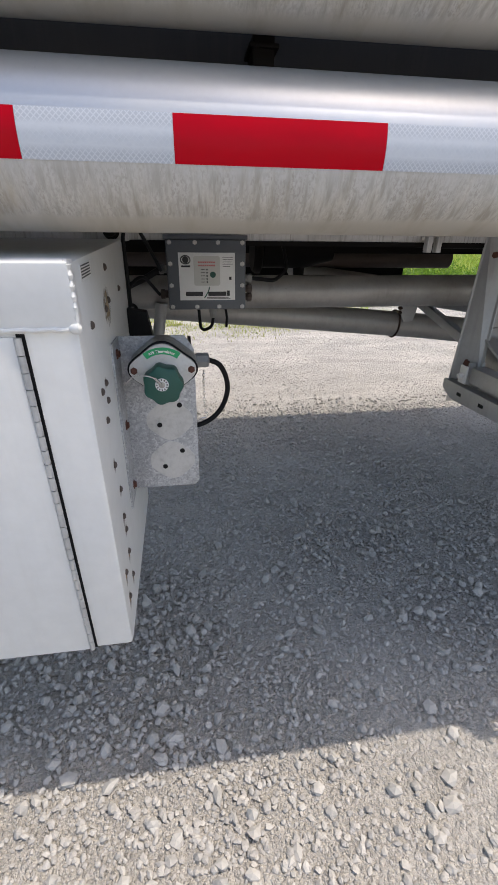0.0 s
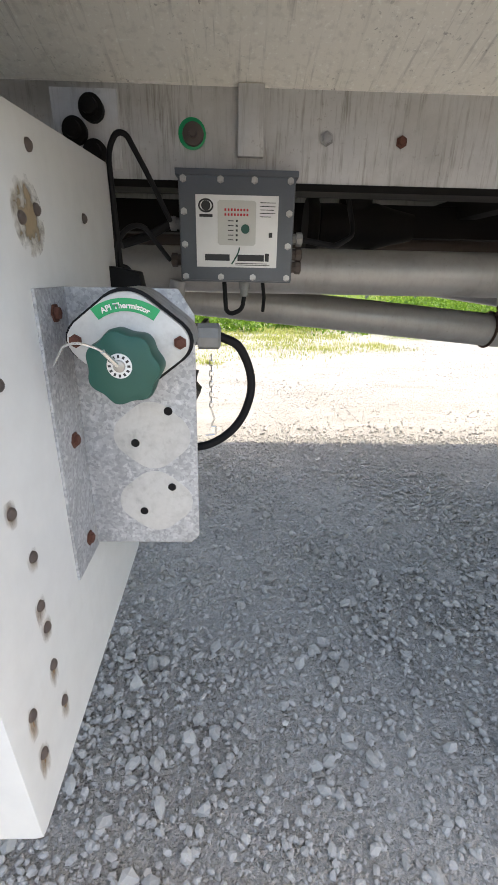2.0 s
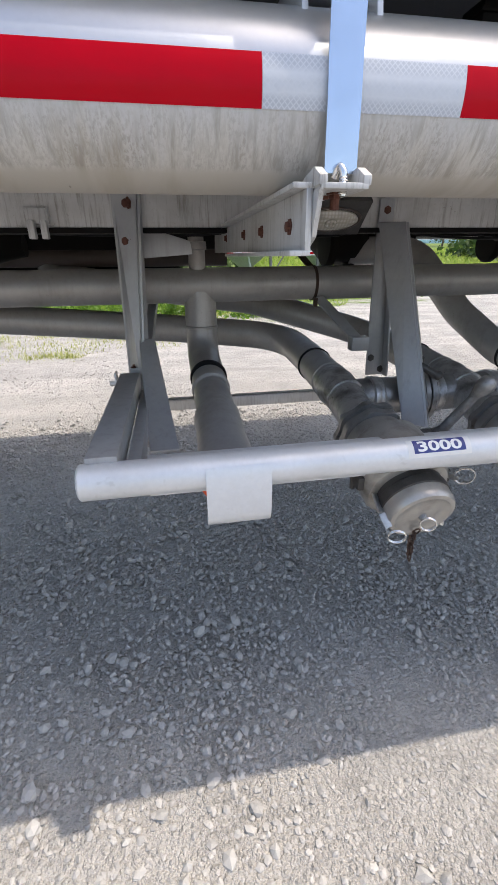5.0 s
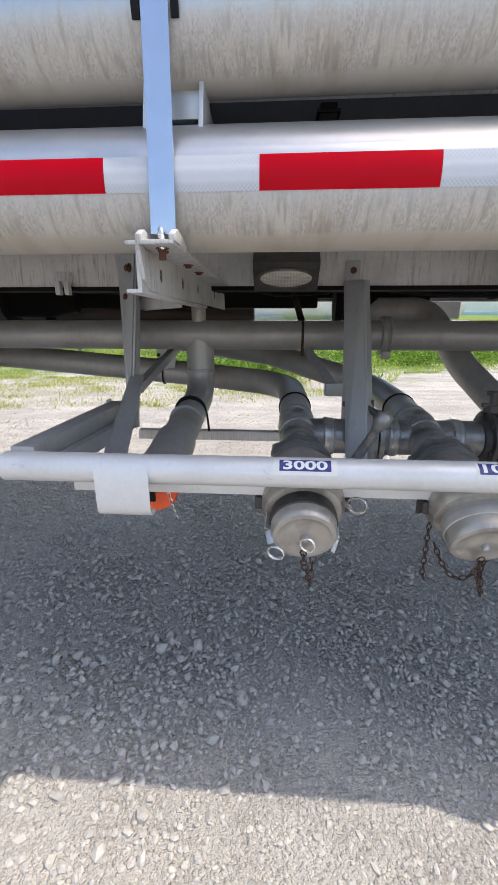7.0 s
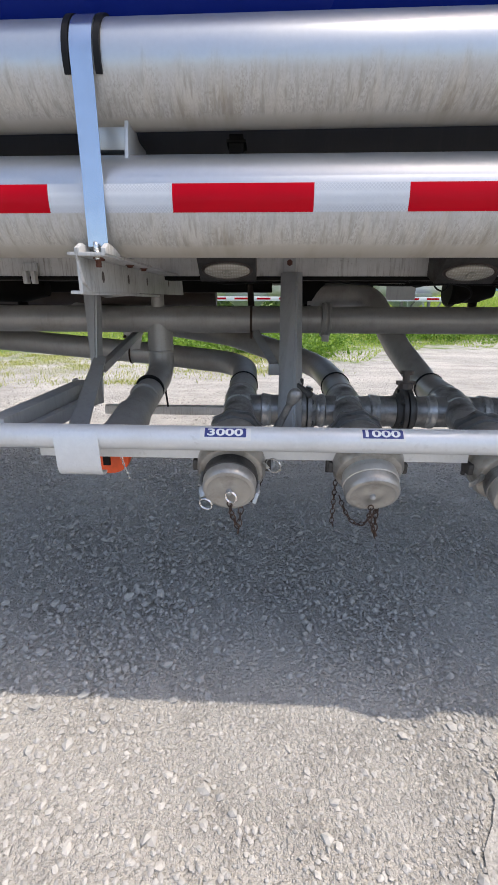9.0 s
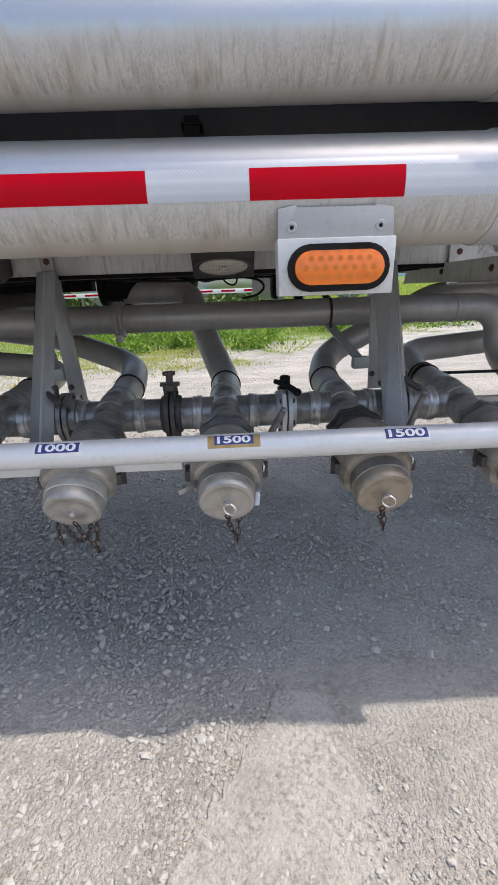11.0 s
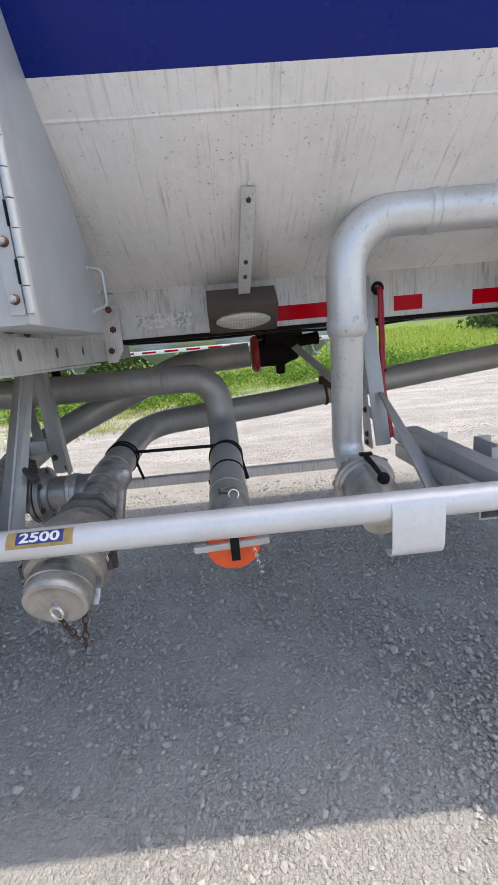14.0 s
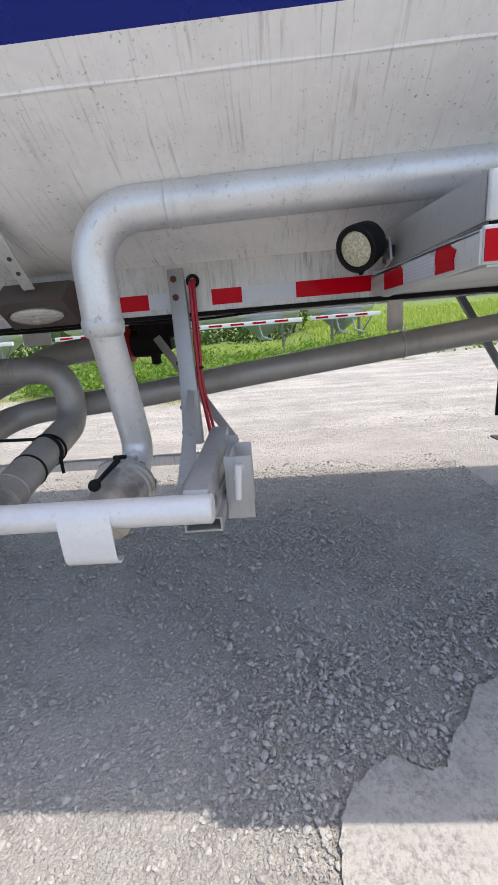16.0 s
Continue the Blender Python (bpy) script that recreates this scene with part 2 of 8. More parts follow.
grey_box = weathered("grey_cast_housing", (0.1, 0.112, 0.128), (0.06, 0.065, 0.07), 0.45, 0.1, 0.0, 0.3, 160, 0.1)
grey_fit = plain("grey_cable_gland", (0.22, 0.22, 0.215), 0.5)
face_white = plain("panel_film_white", (0.72, 0.72, 0.71), 0.35, 0.0, 0.05)
panel_grey = plain("panel_film_grey", (0.5, 0.5, 0.47), 0.35, 0.0, 0.05)
ink = plain("black_ink", (0.02, 0.02, 0.022), 0.5, 0.0, 0.1)
ink_red = plain("red_ink", (0.5, 0.02, 0.03), 0.5, 0.0, 0.1)
ink_white = plain("white_ink", (0.78, 0.78, 0.77), 0.45, 0.0, 0.05)
label_blue = plain("blue_label_film", (0.028, 0.04, 0.19), 0.35, 0.0, 0.1)
label_gold = plain("worn_gold_label_film", (0.4, 0.27, 0.1), 0.45, 0.0, 0.35)
label_clear = plain("aged_label_backing", (0.72, 0.71, 0.68), 0.4, 0.0, 0.1)
concrete = weathered("old_concrete", (0.43, 0.415, 0.385), (0.2, 0.19, 0.175), 0.9, 0.0, 0.9, 0.5, 90, 1.0, streak_scale=(75, 75, 75), lo=0.45, hi=0.68, blot=5.0)
concrete.node_tree.nodes["Bump"].inputs["Distance"].default_value = 0.008
fines = weathered("compacted_fines", (0.415, 0.4, 0.37), (0.2, 0.19, 0.175), 0.92, 0.0, 1.0, 0.5, 90, 1.0, streak_scale=(70, 70, 70), lo=0.42, hi=0.66, blot=5.0, specks=0.9, speck_scale=45.0)
fines.node_tree.nodes["Bump"].inputs["Distance"].default_value = 0.012


def tape(name, col, pattern):
    m, t, p = nodes_of(name)
    v = coords(t)
    f = noise_tex(t, v, 8.0, 4.0)
    c = mixc(t, ramp(t, f, 0.35, 0.75, 0.0, 0.35), col, tuple(x * 0.7 for x in col))
    if pattern:
        mp = t.nodes.new("ShaderNodeMapping")
        mp.inputs["Rotation"].default_value = (0, radians(45), 0)
        t.links.new(v, mp.inputs["Vector"])
        vo = t.nodes.new("ShaderNodeTexVoronoi")
        vo.feature = "DISTANCE_TO_EDGE"
        vo.inputs["Scale"].default_value = 200.0
        vo.inputs["Randomness"].default_value = 0.05
        t.links.new(mp.outputs["Vector"], vo.inputs["Vector"])
        c = mixc(t, ramp(t, vo.outputs["Distance"], 0.0, 0.2, 0.35, 0.0), c, (0.8, 0.82, 0.84))
    t.links.new(c, p.inputs["Base Color"])
    p.inputs["Roughness"].default_value = 0.3
    p.inputs["Specular IOR Level"].default_value = 0.3 if pattern else 0.06
    p.inputs["Coat Weight"].default_value = 0.06 if pattern else 0.1
    p.inputs["Coat Roughness"].default_value = 0.12 if pattern else 0.06
    if not pattern:
        bump(t, p, noise_tex(t, coords(t, (9, 9, 30)), 1.0, 2.0), 0.5, 0.004)
        t.links.new(p.inputs["Normal"].links[0].from_socket, p.inputs["Coat Normal"])
    return m


tape_red = tape("red_reflective_film", (0.46, 0.0, 0.009), False)
tape_white = tape("white_reflective_film", (0.44, 0.47, 0.52), True)

lens_warm = plain("warm_lamp_lens", (0.5, 0.46, 0.33), 0.25, 0.0, 0.5, 160.0)
amber, t_, p_ = nodes_of("amber_lens_plastic")
vo_ = t_.nodes.new("ShaderNodeTexVoronoi")
vo_.inputs["Scale"].default_value = 42.0
vo_.inputs["Randomness"].default_value = 0.2
t_.links.new(coords(t_), vo_.inputs["Vector"])
t_.links.new(mixc(t_, ramp(t_, vo_.outputs["Distance"], 0.1, 0.6), (0.6, 0.105, 0.002), (0.78, 0.165, 0.004)), p_.inputs["Base Color"])
p_.inputs["Roughness"].default_value = 0.2
p_.inputs["Coat Weight"].default_value = 0.5
bump(t_, p_, vo_.outputs["Distance"], 0.25, 0.003)

amber_deep = plain("amber_led_cell", (0.62, 0.15, 0.002), 0.3, 0.0, 0.15)

lens_clear, t_, p_ = nodes_of("clear_lamp_lens")
vo_ = t_.nodes.new("ShaderNodeTexVoronoi")
vo_.inputs["Scale"].default_value = 110.0
vo_.inputs["Randomness"].default_value = 0.1
t_.links.new(coords(t_), vo_.inputs["Vector"])
t_.links.new(mixc(t_, ramp(t_, vo_.outputs["Distance"], 0.1, 0.6), (0.52, 0.5, 0.44), (0.36, 0.34, 0.29)), p_.inputs["Base Color"])
p_.inputs["Roughness"].default_value = 0.22
p_.inputs["Coat Weight"].default_value = 0.6
bump(t_, p_, vo_.outputs["Distance"], 0.3, 0.002)

# galvanised plate with spangle and dull white bloom
spangle, t_, p_ = nodes_of("spangled_galvanised")
v_ = coords(t_)
vo_ = t_.nodes.new("ShaderNodeTexVoronoi")
vo_.inputs["Scale"].default_value = 230.0
t_.links.new(v_, vo_.inputs["Vector"])
sc_ = t_.nodes.new("ShaderNodeSeparateColor")
t_.links.new(vo_.outputs["Color"], sc_.inputs[0])
c_ = mixc(t_, sc_.outputs[0], (0.32, 0.325, 0.34), (0.52, 0.53, 0.55))
c_ = mixc(t_, ramp(t_, noise_tex(t_, v_, 14.0, 5.0), 0.42, 0.7, 0.0, 0.6), c_, (0.27, 0.27, 0.275))
c_ = mixc(t_, ramp(t_, noise_tex(t_, v_, 90.0, 3.0), 0.55, 0.68, 0.0, 0.8), c_, (0.62, 0.625, 0.63))
t_.links.new(c_, p_.inputs["Base Color"])
p_.inputs["Metallic"].default_value = 0.3
p_.inputs["Roughness"].default_value = 0.5


def stain(name, col, strength, long):
    """A soft-edged stain: opaque in the middle, breaking up towards its outline."""
    m, t, p = nodes_of(name)
    g = t.nodes.new("ShaderNodeTexCoord")
    mp = t.nodes.new("ShaderNodeMapping")
    mp.inputs["Location"].default_value = (-0.5, -0.5, -0.5)
    t.links.new(g.outputs["Generated"], mp.inputs["Vector"])
    sp = t.nodes.new("ShaderNodeSeparateXYZ")
    t.links.new(mp.outputs["Vector"], sp.inputs[0])
    d = mathn(t, "SQRT", mathn(t, "ADD", mathn(t, "POWER", mathn(t, "ABSOLUTE", sp.outputs["Y"]), 2.0), mathn(t, "POWER", mathn(t, "ABSOLUTE", sp.outputs["Z"]), 2.0)))
    n = noise_tex(t, coords(t, (60, 60, 12 if long else 60)), 1.0, 4.0)
    a = mathn(t, "MULTIPLY", ramp(t, mathn(t, "ADD", d, ramp(t, n, 0.3, 0.7, -0.2, 0.2)), 0.5, 0.1), strength)
    t.links.new(mixc(t, n, tuple(x * 0.6 for x in col), col), p.inputs["Base Color"])
    t.links.new(a, p.inputs["Alpha"])
    p.inputs["Roughness"].default_value = 0.75
    return m


rust_run = stain("rust_run", (0.36, 0.22, 0.1), 0.6, True)
bare_rust = stain("bare_rust", (0.38, 0.29, 0.18), 0.95, False)

# stones and ground
stone_mat, t_, p_ = nodes_of("gravel_stone")
g_ = t_.nodes.new("ShaderNodeNewGeometry")
f_ = noise_tex(t_, coords(t_), 120.0, 3.0)
r_ = g_.outputs["Random Per Island"]
c_ = mixc(t_, r_, (0.29, 0.281, 0.265), (0.44, 0.424, 0.397))
c_ = mixc(t_, ramp(t_, f_, 0.35, 0.75, 0.0, 0.45), c_, (0.48, 0.458, 0.418))
t_.links.new(c_, p_.inputs["Base Color"])
p_.inputs["Roughness"].default_value = 0.9
bump(t_, p_, f_, 0.5, 0.002)

ground_mat, t_, p_ = nodes_of("gravel_and_field")
v_ = coords(t_)
vo_ = t_.nodes.new("ShaderNodeTexVoronoi")
vo_.inputs["Scale"].default_value = 75.0
t_.links.new(v_, vo_.inputs["Vector"])
vo2_ = t_.nodes.new("ShaderNodeTexVoronoi")
vo2_.inputs["Scale"].default_value = 210.0
t_.links.new(v_, vo2_.inputs["Vector"])
big_ = noise_tex(t_, v_, 0.9, 5.0)
mid_ = noise_tex(t_, v_, 6.0, 5.0)
fine_ = noise_tex(t_, v_, 160.0, 4.0)
sepc_ = t_.nodes.new("ShaderNodeSeparateColor")
t_.links.new(vo_.outputs["Color"], sepc_.inputs[0])
c_ = mixc(t_, ramp(t_, sepc_.outputs[0], 0.0, 1.0), (0.27, 0.258, 0.238), (0.43, 0.41, 0.372))
c_ = mixc(t_, ramp(t_, mid_, 0.35, 0.65, 0.0, 0.75), c_, (0.475, 0.455, 0.417))
c_ = mixc(t_, ramp(t_, fine_, 0.5, 0.75, 0.0, 0.4), c_, (0.2, 0.187, 0.165))
c_ = mixc(t_, ramp(t_, big_, 0.45, 0.7, 0.0, 0.5), c_, (0.48, 0.455, 0.41))
mp_ = t_.nodes.new("ShaderNodeMapping")
mp_.inputs["Rotation"].default_value = (0, 0, -0.5)
mp_.inputs["Scale"].default_value = (0.55, 1.7, 1.0)
t_.links.new(v_, mp_.inputs["Vector"])
track_ = noise_tex(t_, mp_.outputs["Vector"], 1.0, 8.0, 0.7)
far_gravel = mixc(t_, ramp(t_, noise_tex(t_, v_, 2.2, 6.0), 0.35, 0.65), (0.33, 0.318, 0.294), (0.42, 0.403, 0.372))
far_gravel = mixc(t_, ramp(t_, track_, 0.46, 0.6, 0.0, 0.9), far_gravel, (0.52, 0.5, 0.46))
far_gravel = mixc(t_, ramp(t_, noise_tex(t_, v_, 30.0, 4.0), 0.54, 0.66, 0.0, 0.7), far_gravel, (0.21, 0.2, 0.182))
sep_ = t_.nodes.new("ShaderNodeSeparateXYZ")
t_.links.new(v_, sep_.inputs[0])
c_ = mixc(t_, ramp(t_, sep_.outputs["Y"], 3.2, 5.0), c_, far_gravel)
edge_ = mathn(t_, "SUBTRACT", sep_.outputs["Y"], mathn(t_, "MAXIMUM", mathn(t_, "MULTIPLY", mathn(t_, "SUBTRACT", sep_.outputs["X"], 3.0), 0.68), 0.0))
edge_ = mathn(t_, "ADD", edge_, ramp(t_, noise_tex(t_, v_, 0.8, 5.0), 0.25, 0.75, -3.2, 3.2))
grassy_ = mixc(t_, noise_tex(t_, v_, 3.0, 5.0), (0.085, 0.15, 0.022), (0.16, 0.215, 0.05))
c_ = mixc(t_, ramp(t_, edge_, 9.3, 11.5), c_, grassy_)
t_.links.new(c_, p_.inputs["Base Color"])
p_.inputs["Roughness"].default_value = 0.95
h_ = mathn(t_, "ADD", mathn(t_, "MULTIPLY", vo_.outputs["Distance"], -0.8), mathn(t_, "ADD", mathn(t_, "MULTIPLY", vo2_.outputs["Distance"], -0.4), mathn(t_, "MULTIPLY", fine_, 0.5)))
bump(t_, p_, h_, 1.0, 0.014)


def leafy(name, a, b):
    m, t, p = nodes_of(name)
    g = t.nodes.new("ShaderNodeNewGeometry")
    t.links.new(mixc(t, g.outputs["Random Per Island"], a, b), p.inputs["Base Color"])
    p.inputs["Roughness"].default_value = 0.6
    tr = t.nodes.new("ShaderNodeBsdfTranslucent")
    mx = t.nodes.new("ShaderNodeMixShader")
    mx.inputs[0].default_value = 0.45
    t.links.new(p.inputs["Base Color"].links[0].from_socket, tr.inputs["Color"])
    t.links.new(p.outputs[0], mx.inputs[1])
    t.links.new(tr.outputs[0], mx.inputs[2])
    t.links.new(mx.outputs[0], t.nodes["Material Output"].inputs["Surface"])
    return m


grass_mat = leafy("grass_blades", (0.19, 0.33, 0.03), (0.4, 0.46, 0.1))
dry_mat = leafy("dry_grass_blades", (0.24, 0.31, 0.05), (0.46, 0.45, 0.16))
weed_mat = leafy("broadleaf_weeds", (0.08, 0.18, 0.015), (0.2, 0.33, 0.04))
tree_mat = leafy("tree_leaves", (0.03, 0.07, 0.015), (0.08, 0.13, 0.03))
bark_mat = plain("bark", (0.12, 0.09, 0.065), 0.9)
far_white = weathered("far_trailer_white", (0.8, 0.81, 0.82), (0.5, 0.52, 0.52), 0.5, 0.1, 0.2, 0.15, 10, 0.0)
far_blue = plain("far_blue_paint", (0.3, 0.5, 0.58), 0.5)
far_dark = plain("far_running_gear_grey", (0.16, 0.165, 0.165), 0.6, 0.1)
far_grey = plain("far_trailer_grey", (0.46, 0.5, 0.48), 0.5, 0.1)

# ---------------------------------------------------------------- builders
ORIGIN = {}


def thing(name, at, label, category, group="", kind=""):
    ob = new(name)
    ob.location = at
    ob.empty_display_size = 0.05
    ORIGIN[ob] = Vector(at)
    return tagged(ob, label, category, group, kind)


def mesh_of(name, bm, material, smooth=35):
    me = bpy.data.meshes.new(name)
    bmesh.ops.recalc_face_normals(bm, faces=bm.faces)
    bm.to_mesh(me)
    bm.free()
    me.materials.append(material)
    if smooth:
        me.shade_smooth()
        me.set_sharp_from_angle(angle=radians(smooth))
    return me


def part(name, bm, material, parent, label="", smooth=35):
    org = ORIGIN[parent]
    bmesh.ops.translate(bm, verts=bm.verts, vec=-org)
    ob = new(name, mesh_of(name, bm, material, smooth))
    ob.parent = parent
    ORIGIN[ob] = org
    return tagged(ob, label)


def solid(name, bm, material, label, category, group="", kind="", at=None, smooth=35):
    """A thing that is one mesh."""
    at = Vector(at) if at is not None else Vector((0, 0, 0))
    bmesh.ops.translate(bm, verts=bm.verts, vec=-at)
    ob = new(name, mesh_of(name, bm, material, smooth))
    ob.location = at
    ORIGIN[ob] = at
    return tagged(ob, label, category, group, kind)


def shared(name, me, parent, m):
    """A part on mesh data that alike parts share; m is its pose in the world."""
    ob = new(name, me)
    ob.parent = parent
    ob.matrix_local = Matrix.Translation(-ORIGIN[parent]) @ m
    ORIGIN[ob] = ORIGIN[parent]
    return ob


def B():
    return bmesh.new()


def box(bm, c, s, rot=None, bev=0.0):
    m = Matrix.Translation(c) @ (rot.to_4x4() if rot is not None else Matrix.Identity(4)) @ Matrix.Diagonal((*s, 1))
    r = bmesh.ops.create_cube(bm, size=1.0, matrix=m)
    if bev > 0:
        es = list({e for v in r["verts"] for e in v.link_edges})
        bmesh.ops.bevel(bm, geom=es, offset=bev, segments=2, affect="EDGES", profile=0.6)
    return bm


def span(bm, x0, x1, y0, y1, z0, z1, bev=0.0):
    return box(bm, ((x0 + x1) / 2, (y0 + y1) / 2, (z0 + z1) / 2), (abs(x1 - x0), abs(y1 - y0), abs(z1 - z0)), None, bev)


def axes_of(d):
    d = Vector(d).normalized()
    a = Vector((0, 0, 1)) if abs(d.z) < 0.9 else Vector((1, 0, 0))
    u = d.cross(a).normalized()
    return d, u, u.cross(d).normalized()


def revolve(bm, p0, d, profile, seg=28, phase=0.0):
    """Rings of (along, radius) round the axis from p0 along d; closed at both ends."""
    d, u, v = axes_of(d)
    p0 = Vector(p0)
    rings = []
    for h, r in profile:
        ring = []
        for i in range(seg):
            a = 2 * math.pi * i / seg + phase
            ring.append(bm.verts.new(p0 + d * h + (u * math.cos(a) + v * math.sin(a)) * max(r, 1e-4)))
        rings.append(ring)
    for a, b in zip(rings, rings[1:]):
        for i in range(seg):
            bm.faces.new((a[i], a[(i + 1) % seg], b[(i + 1) % seg], b[i]))
    bm.faces.new(rings[0][::-1])
    bm.faces.new(rings[-1])
    return bm


def cyl(bm, p0, p1, r, seg=24, r1=None):
    d = Vector(p1) - Vector(p0)
    return revolve(bm, p0, d, [(0, r), (d.length, r if r1 is None else r1)], seg)


def fillet(pts, radius, n=10):
    pts = [Vector(p) for p in pts]
    out = [pts[0]]
    for i in range(1, len(pts) - 1):
        p = pts[i]
        u, v = (pts[i - 1] - p), (pts[i + 1] - p)
        lu, lv = u.length, v.length
        u.normalize(), v.normalize()
        th = u.angle(v)
        if th > math.pi - 0.02:
            out.append(p)
            continue
        r = radius[i - 1] if isinstance(radius, (list, tuple)) else radius
        d = min(r / math.tan(th / 2), lu * 0.49, lv * 0.49)
        r = d * math.tan(th / 2)
        c = p + (u + v).normalized() * (r / math.sin(th / 2))
        a, b = p + u * d - c, p + v * d - c
        for k in range(n + 1):
            w = k / n
            q = a.normalized().rotation_difference(b.normalized())
            out.append(c + Matrix.Rotation(q.angle * w, 3, q.axis) @ a)
    out.append(pts[-1])
    return out


def sweep(bm, pts, r, seg=20, cap=True):
    pts = [Vector(p) for p in pts]
    rings = []
    t0 = (pts[1] - pts[0]).normalized()
    _, u, _ = axes_of(t0)
    for i, p in enumerate(pts):
        if i == 0:
            t = t0
        elif i == len(pts) - 1:
            t = (pts[i] - pts[i - 1]).normalized()
        else:
            t = ((pts[i + 1] - p).normalized() + (p - pts[i - 1]).normalized()).normalized()
        u = (u - t * u.dot(t)).normalized()
        v = t.cross(u)
        rr = r(i / (len(pts) - 1)) if callable(r) else r
        rings.append([bm.verts.new(p + (u * math.cos(2 * math.pi * k / seg) + v * math.sin(2 * math.pi * k / seg)) * rr) for k in range(seg)])
    for a, b in zip(rings, rings[1:]):
        for k in range(seg):
            bm.faces.new((a[k], a[(k + 1) % seg], b[(k + 1) % seg], b[k]))
    if cap:
        bm.faces.new(rings[0][::-1])
        bm.faces.new(rings[-1])
    return bm


def prism(bm, poly, axis, a, b, bev=0.0):
    """A flat outline (two coordinates a corner) pushed from a to b along axis 'x', 'y' or 'z'."""
    def at(p, q):
        return {"x": (q, p[0], p[1]), "y": (p[0], q, p[1]), "z": (p[0], p[1], q)}[axis]
    lo = [bm.verts.new(at(p, a)) for p in poly]
    hi = [bm.verts.new(at(p, b)) for p in poly]
    n = len(poly)
    fs = [bm.faces.new(lo[::-1]), bm.faces.new(hi)]
    for i in range(n):
        fs.append(bm.faces.new((lo[i], lo[(i + 1) % n], hi[(i + 1) % n], hi[i])))
    if bev > 0:
        bmesh.ops.bevel(bm, geom=list({e for f in fs for e in f.edges}), offset=bev, segments=2, affect="EDGES", profile=0.6)
    return bm


def bar(bm, p0, p1, w, h, up=(0, 0, 1), bev=0.002):
    """A square bar from p0 to p1; h is its depth along up, w across."""
    p0, p1 = Vector(p0), Vector(p1)
    d = (p1 - p0)
    y = d.normalized()
    z = (Vector(up) - y * Vector(up).dot(y)).normalized()
    x = y.cross(z)
    rot = Matrix((x, y, z)).transposed()
    return box(bm, (p0 + p1) / 2, (w, d.length, h), rot, bev)


def folded(bm, tops, lows, th=0.006):
    """A plate folded along upright lines, from the points above to the points below."""
    tops, lows = [Vector(q) for q in tops], [Vector(q) for q in lows]
    for a, b, c, d in zip(tops, tops[1:], lows[1:], lows):
        n = (b - a).cross(d - a).normalized() * th
        front = [bm.verts.new(q) for q in (a, b, c, d)]
        back = [bm.verts.new(q - n) for q in (a, b, c, d)]
        bm.faces.new(front), bm.faces.new(back[::-1])
        for k in range(4):
            bm.faces.new((front[(k + 1) % 4], front[k], back[k], back[(k + 1) % 4]))


def angle_bar(bm, p0, p1, w, h, up=(0, 0, 1), th=0.006, side=1):
    """An L section: a leg standing along up and one lying across."""
    p0, p1 = Vector(p0), Vector(p1)
    y = (p1 - p0).normalized()
    z = (Vector(up) - y * Vector(up).dot(y)).normalized()
    x = y.cross(z)
    bar(bm, p0 + x * side * (w / 2), p1 + x * side * (w / 2), w, th, up, 0.001)
    bar(bm, p0 - z * (h / 2), p1 - z * (h / 2), th, h, up, 0.001)
    return bm


def bolt_mesh(name, material, r=0.009, h=0.009):
    bm = B()
    revolve(bm, (0, 0, 0), (0, 0, 1), [(0, r * 1.55), (0.002, r * 1.55), (0.0021, r * 1.02), (h * 0.85, r * 1.02), (h, r * 0.8)], 6)
    return mesh_of(name, bm, material, 25)


BOLT_RUST = bolt_mesh("bolt_rusty", rust, 0.0075, 0.007)
BOLT_BIG = bolt_mesh("bolt_big_rusty", rust, 0.0105, 0.014)
BOLT_SMALL = bolt_mesh("bolt_small_rusty", rust, 0.005, 0.005)
BOLT_STEEL = bolt_mesh("bolt_steel", cast_alu)
BOLT_DARK = bolt_mesh("bolt_dark", cast_dark, 0.008, 0.008)
SCREW = bolt_mesh("screw_small", cast_alu, 0.0045, 0.004)
_bm = B()
revolve(_bm, (0, 0, 0), (0, 0, 1), [(0, 0.0072), (0.003, 0.0065), (0.005, 0.004), (0.0058, 0.001)], 12)
RIVET = mesh_of("rivet_dome", _bm, rust_dark)
for _k in ("DOME", "DOME_STEEL"):
    _bm = B()
    revolve(_bm, (0, 0, 0), (0, 0, 1), [(0, 0.0088), (0.004, 0.0082), (0.007, 0.0055), (0.0082, 0.0015)], 14)
    if _k == "DOME":
        DOME = mesh_of("bolt_dome", _bm, rust)
    else:
        DOME_STEEL = mesh_of("steel_dome", _bm, cast_alu)


def aim(p, d):
    """The pose of a bolt at p whose head points along d."""
    return Matrix.Translation(p) @ Vector((0, 0, 1)).rotation_difference(Vector(d)).to_matrix().to_4x4()


def bolts(parent, me, name, places, d):
    for p in places:
        shared(name, me, parent, aim(Vector(p), d))


def torus(bm, c, n, R, r, seg=20, ring=8, squash=1.0):
    n, u, v = axes_of(n)
    c = Vector(c)
    rings = []
    for i in range(seg):
        a = 2 * math.pi * i / seg
        o = u * math.cos(a) + v * math.sin(a) * squash
        rings.append([bm.verts.new(c + o * R + (o.normalized() * math.cos(2 * math.pi * k / ring) + n * math.sin(2 * math.pi * k / ring)) * r) for k in range(ring)])
    for i in range(seg):
        a, b = rings[i], rings[(i + 1) % seg]
        for k in range(ring):
            bm.faces.new((a[k], a[(k + 1) % ring], b[(k + 1) % ring], b[k]))
    return bm


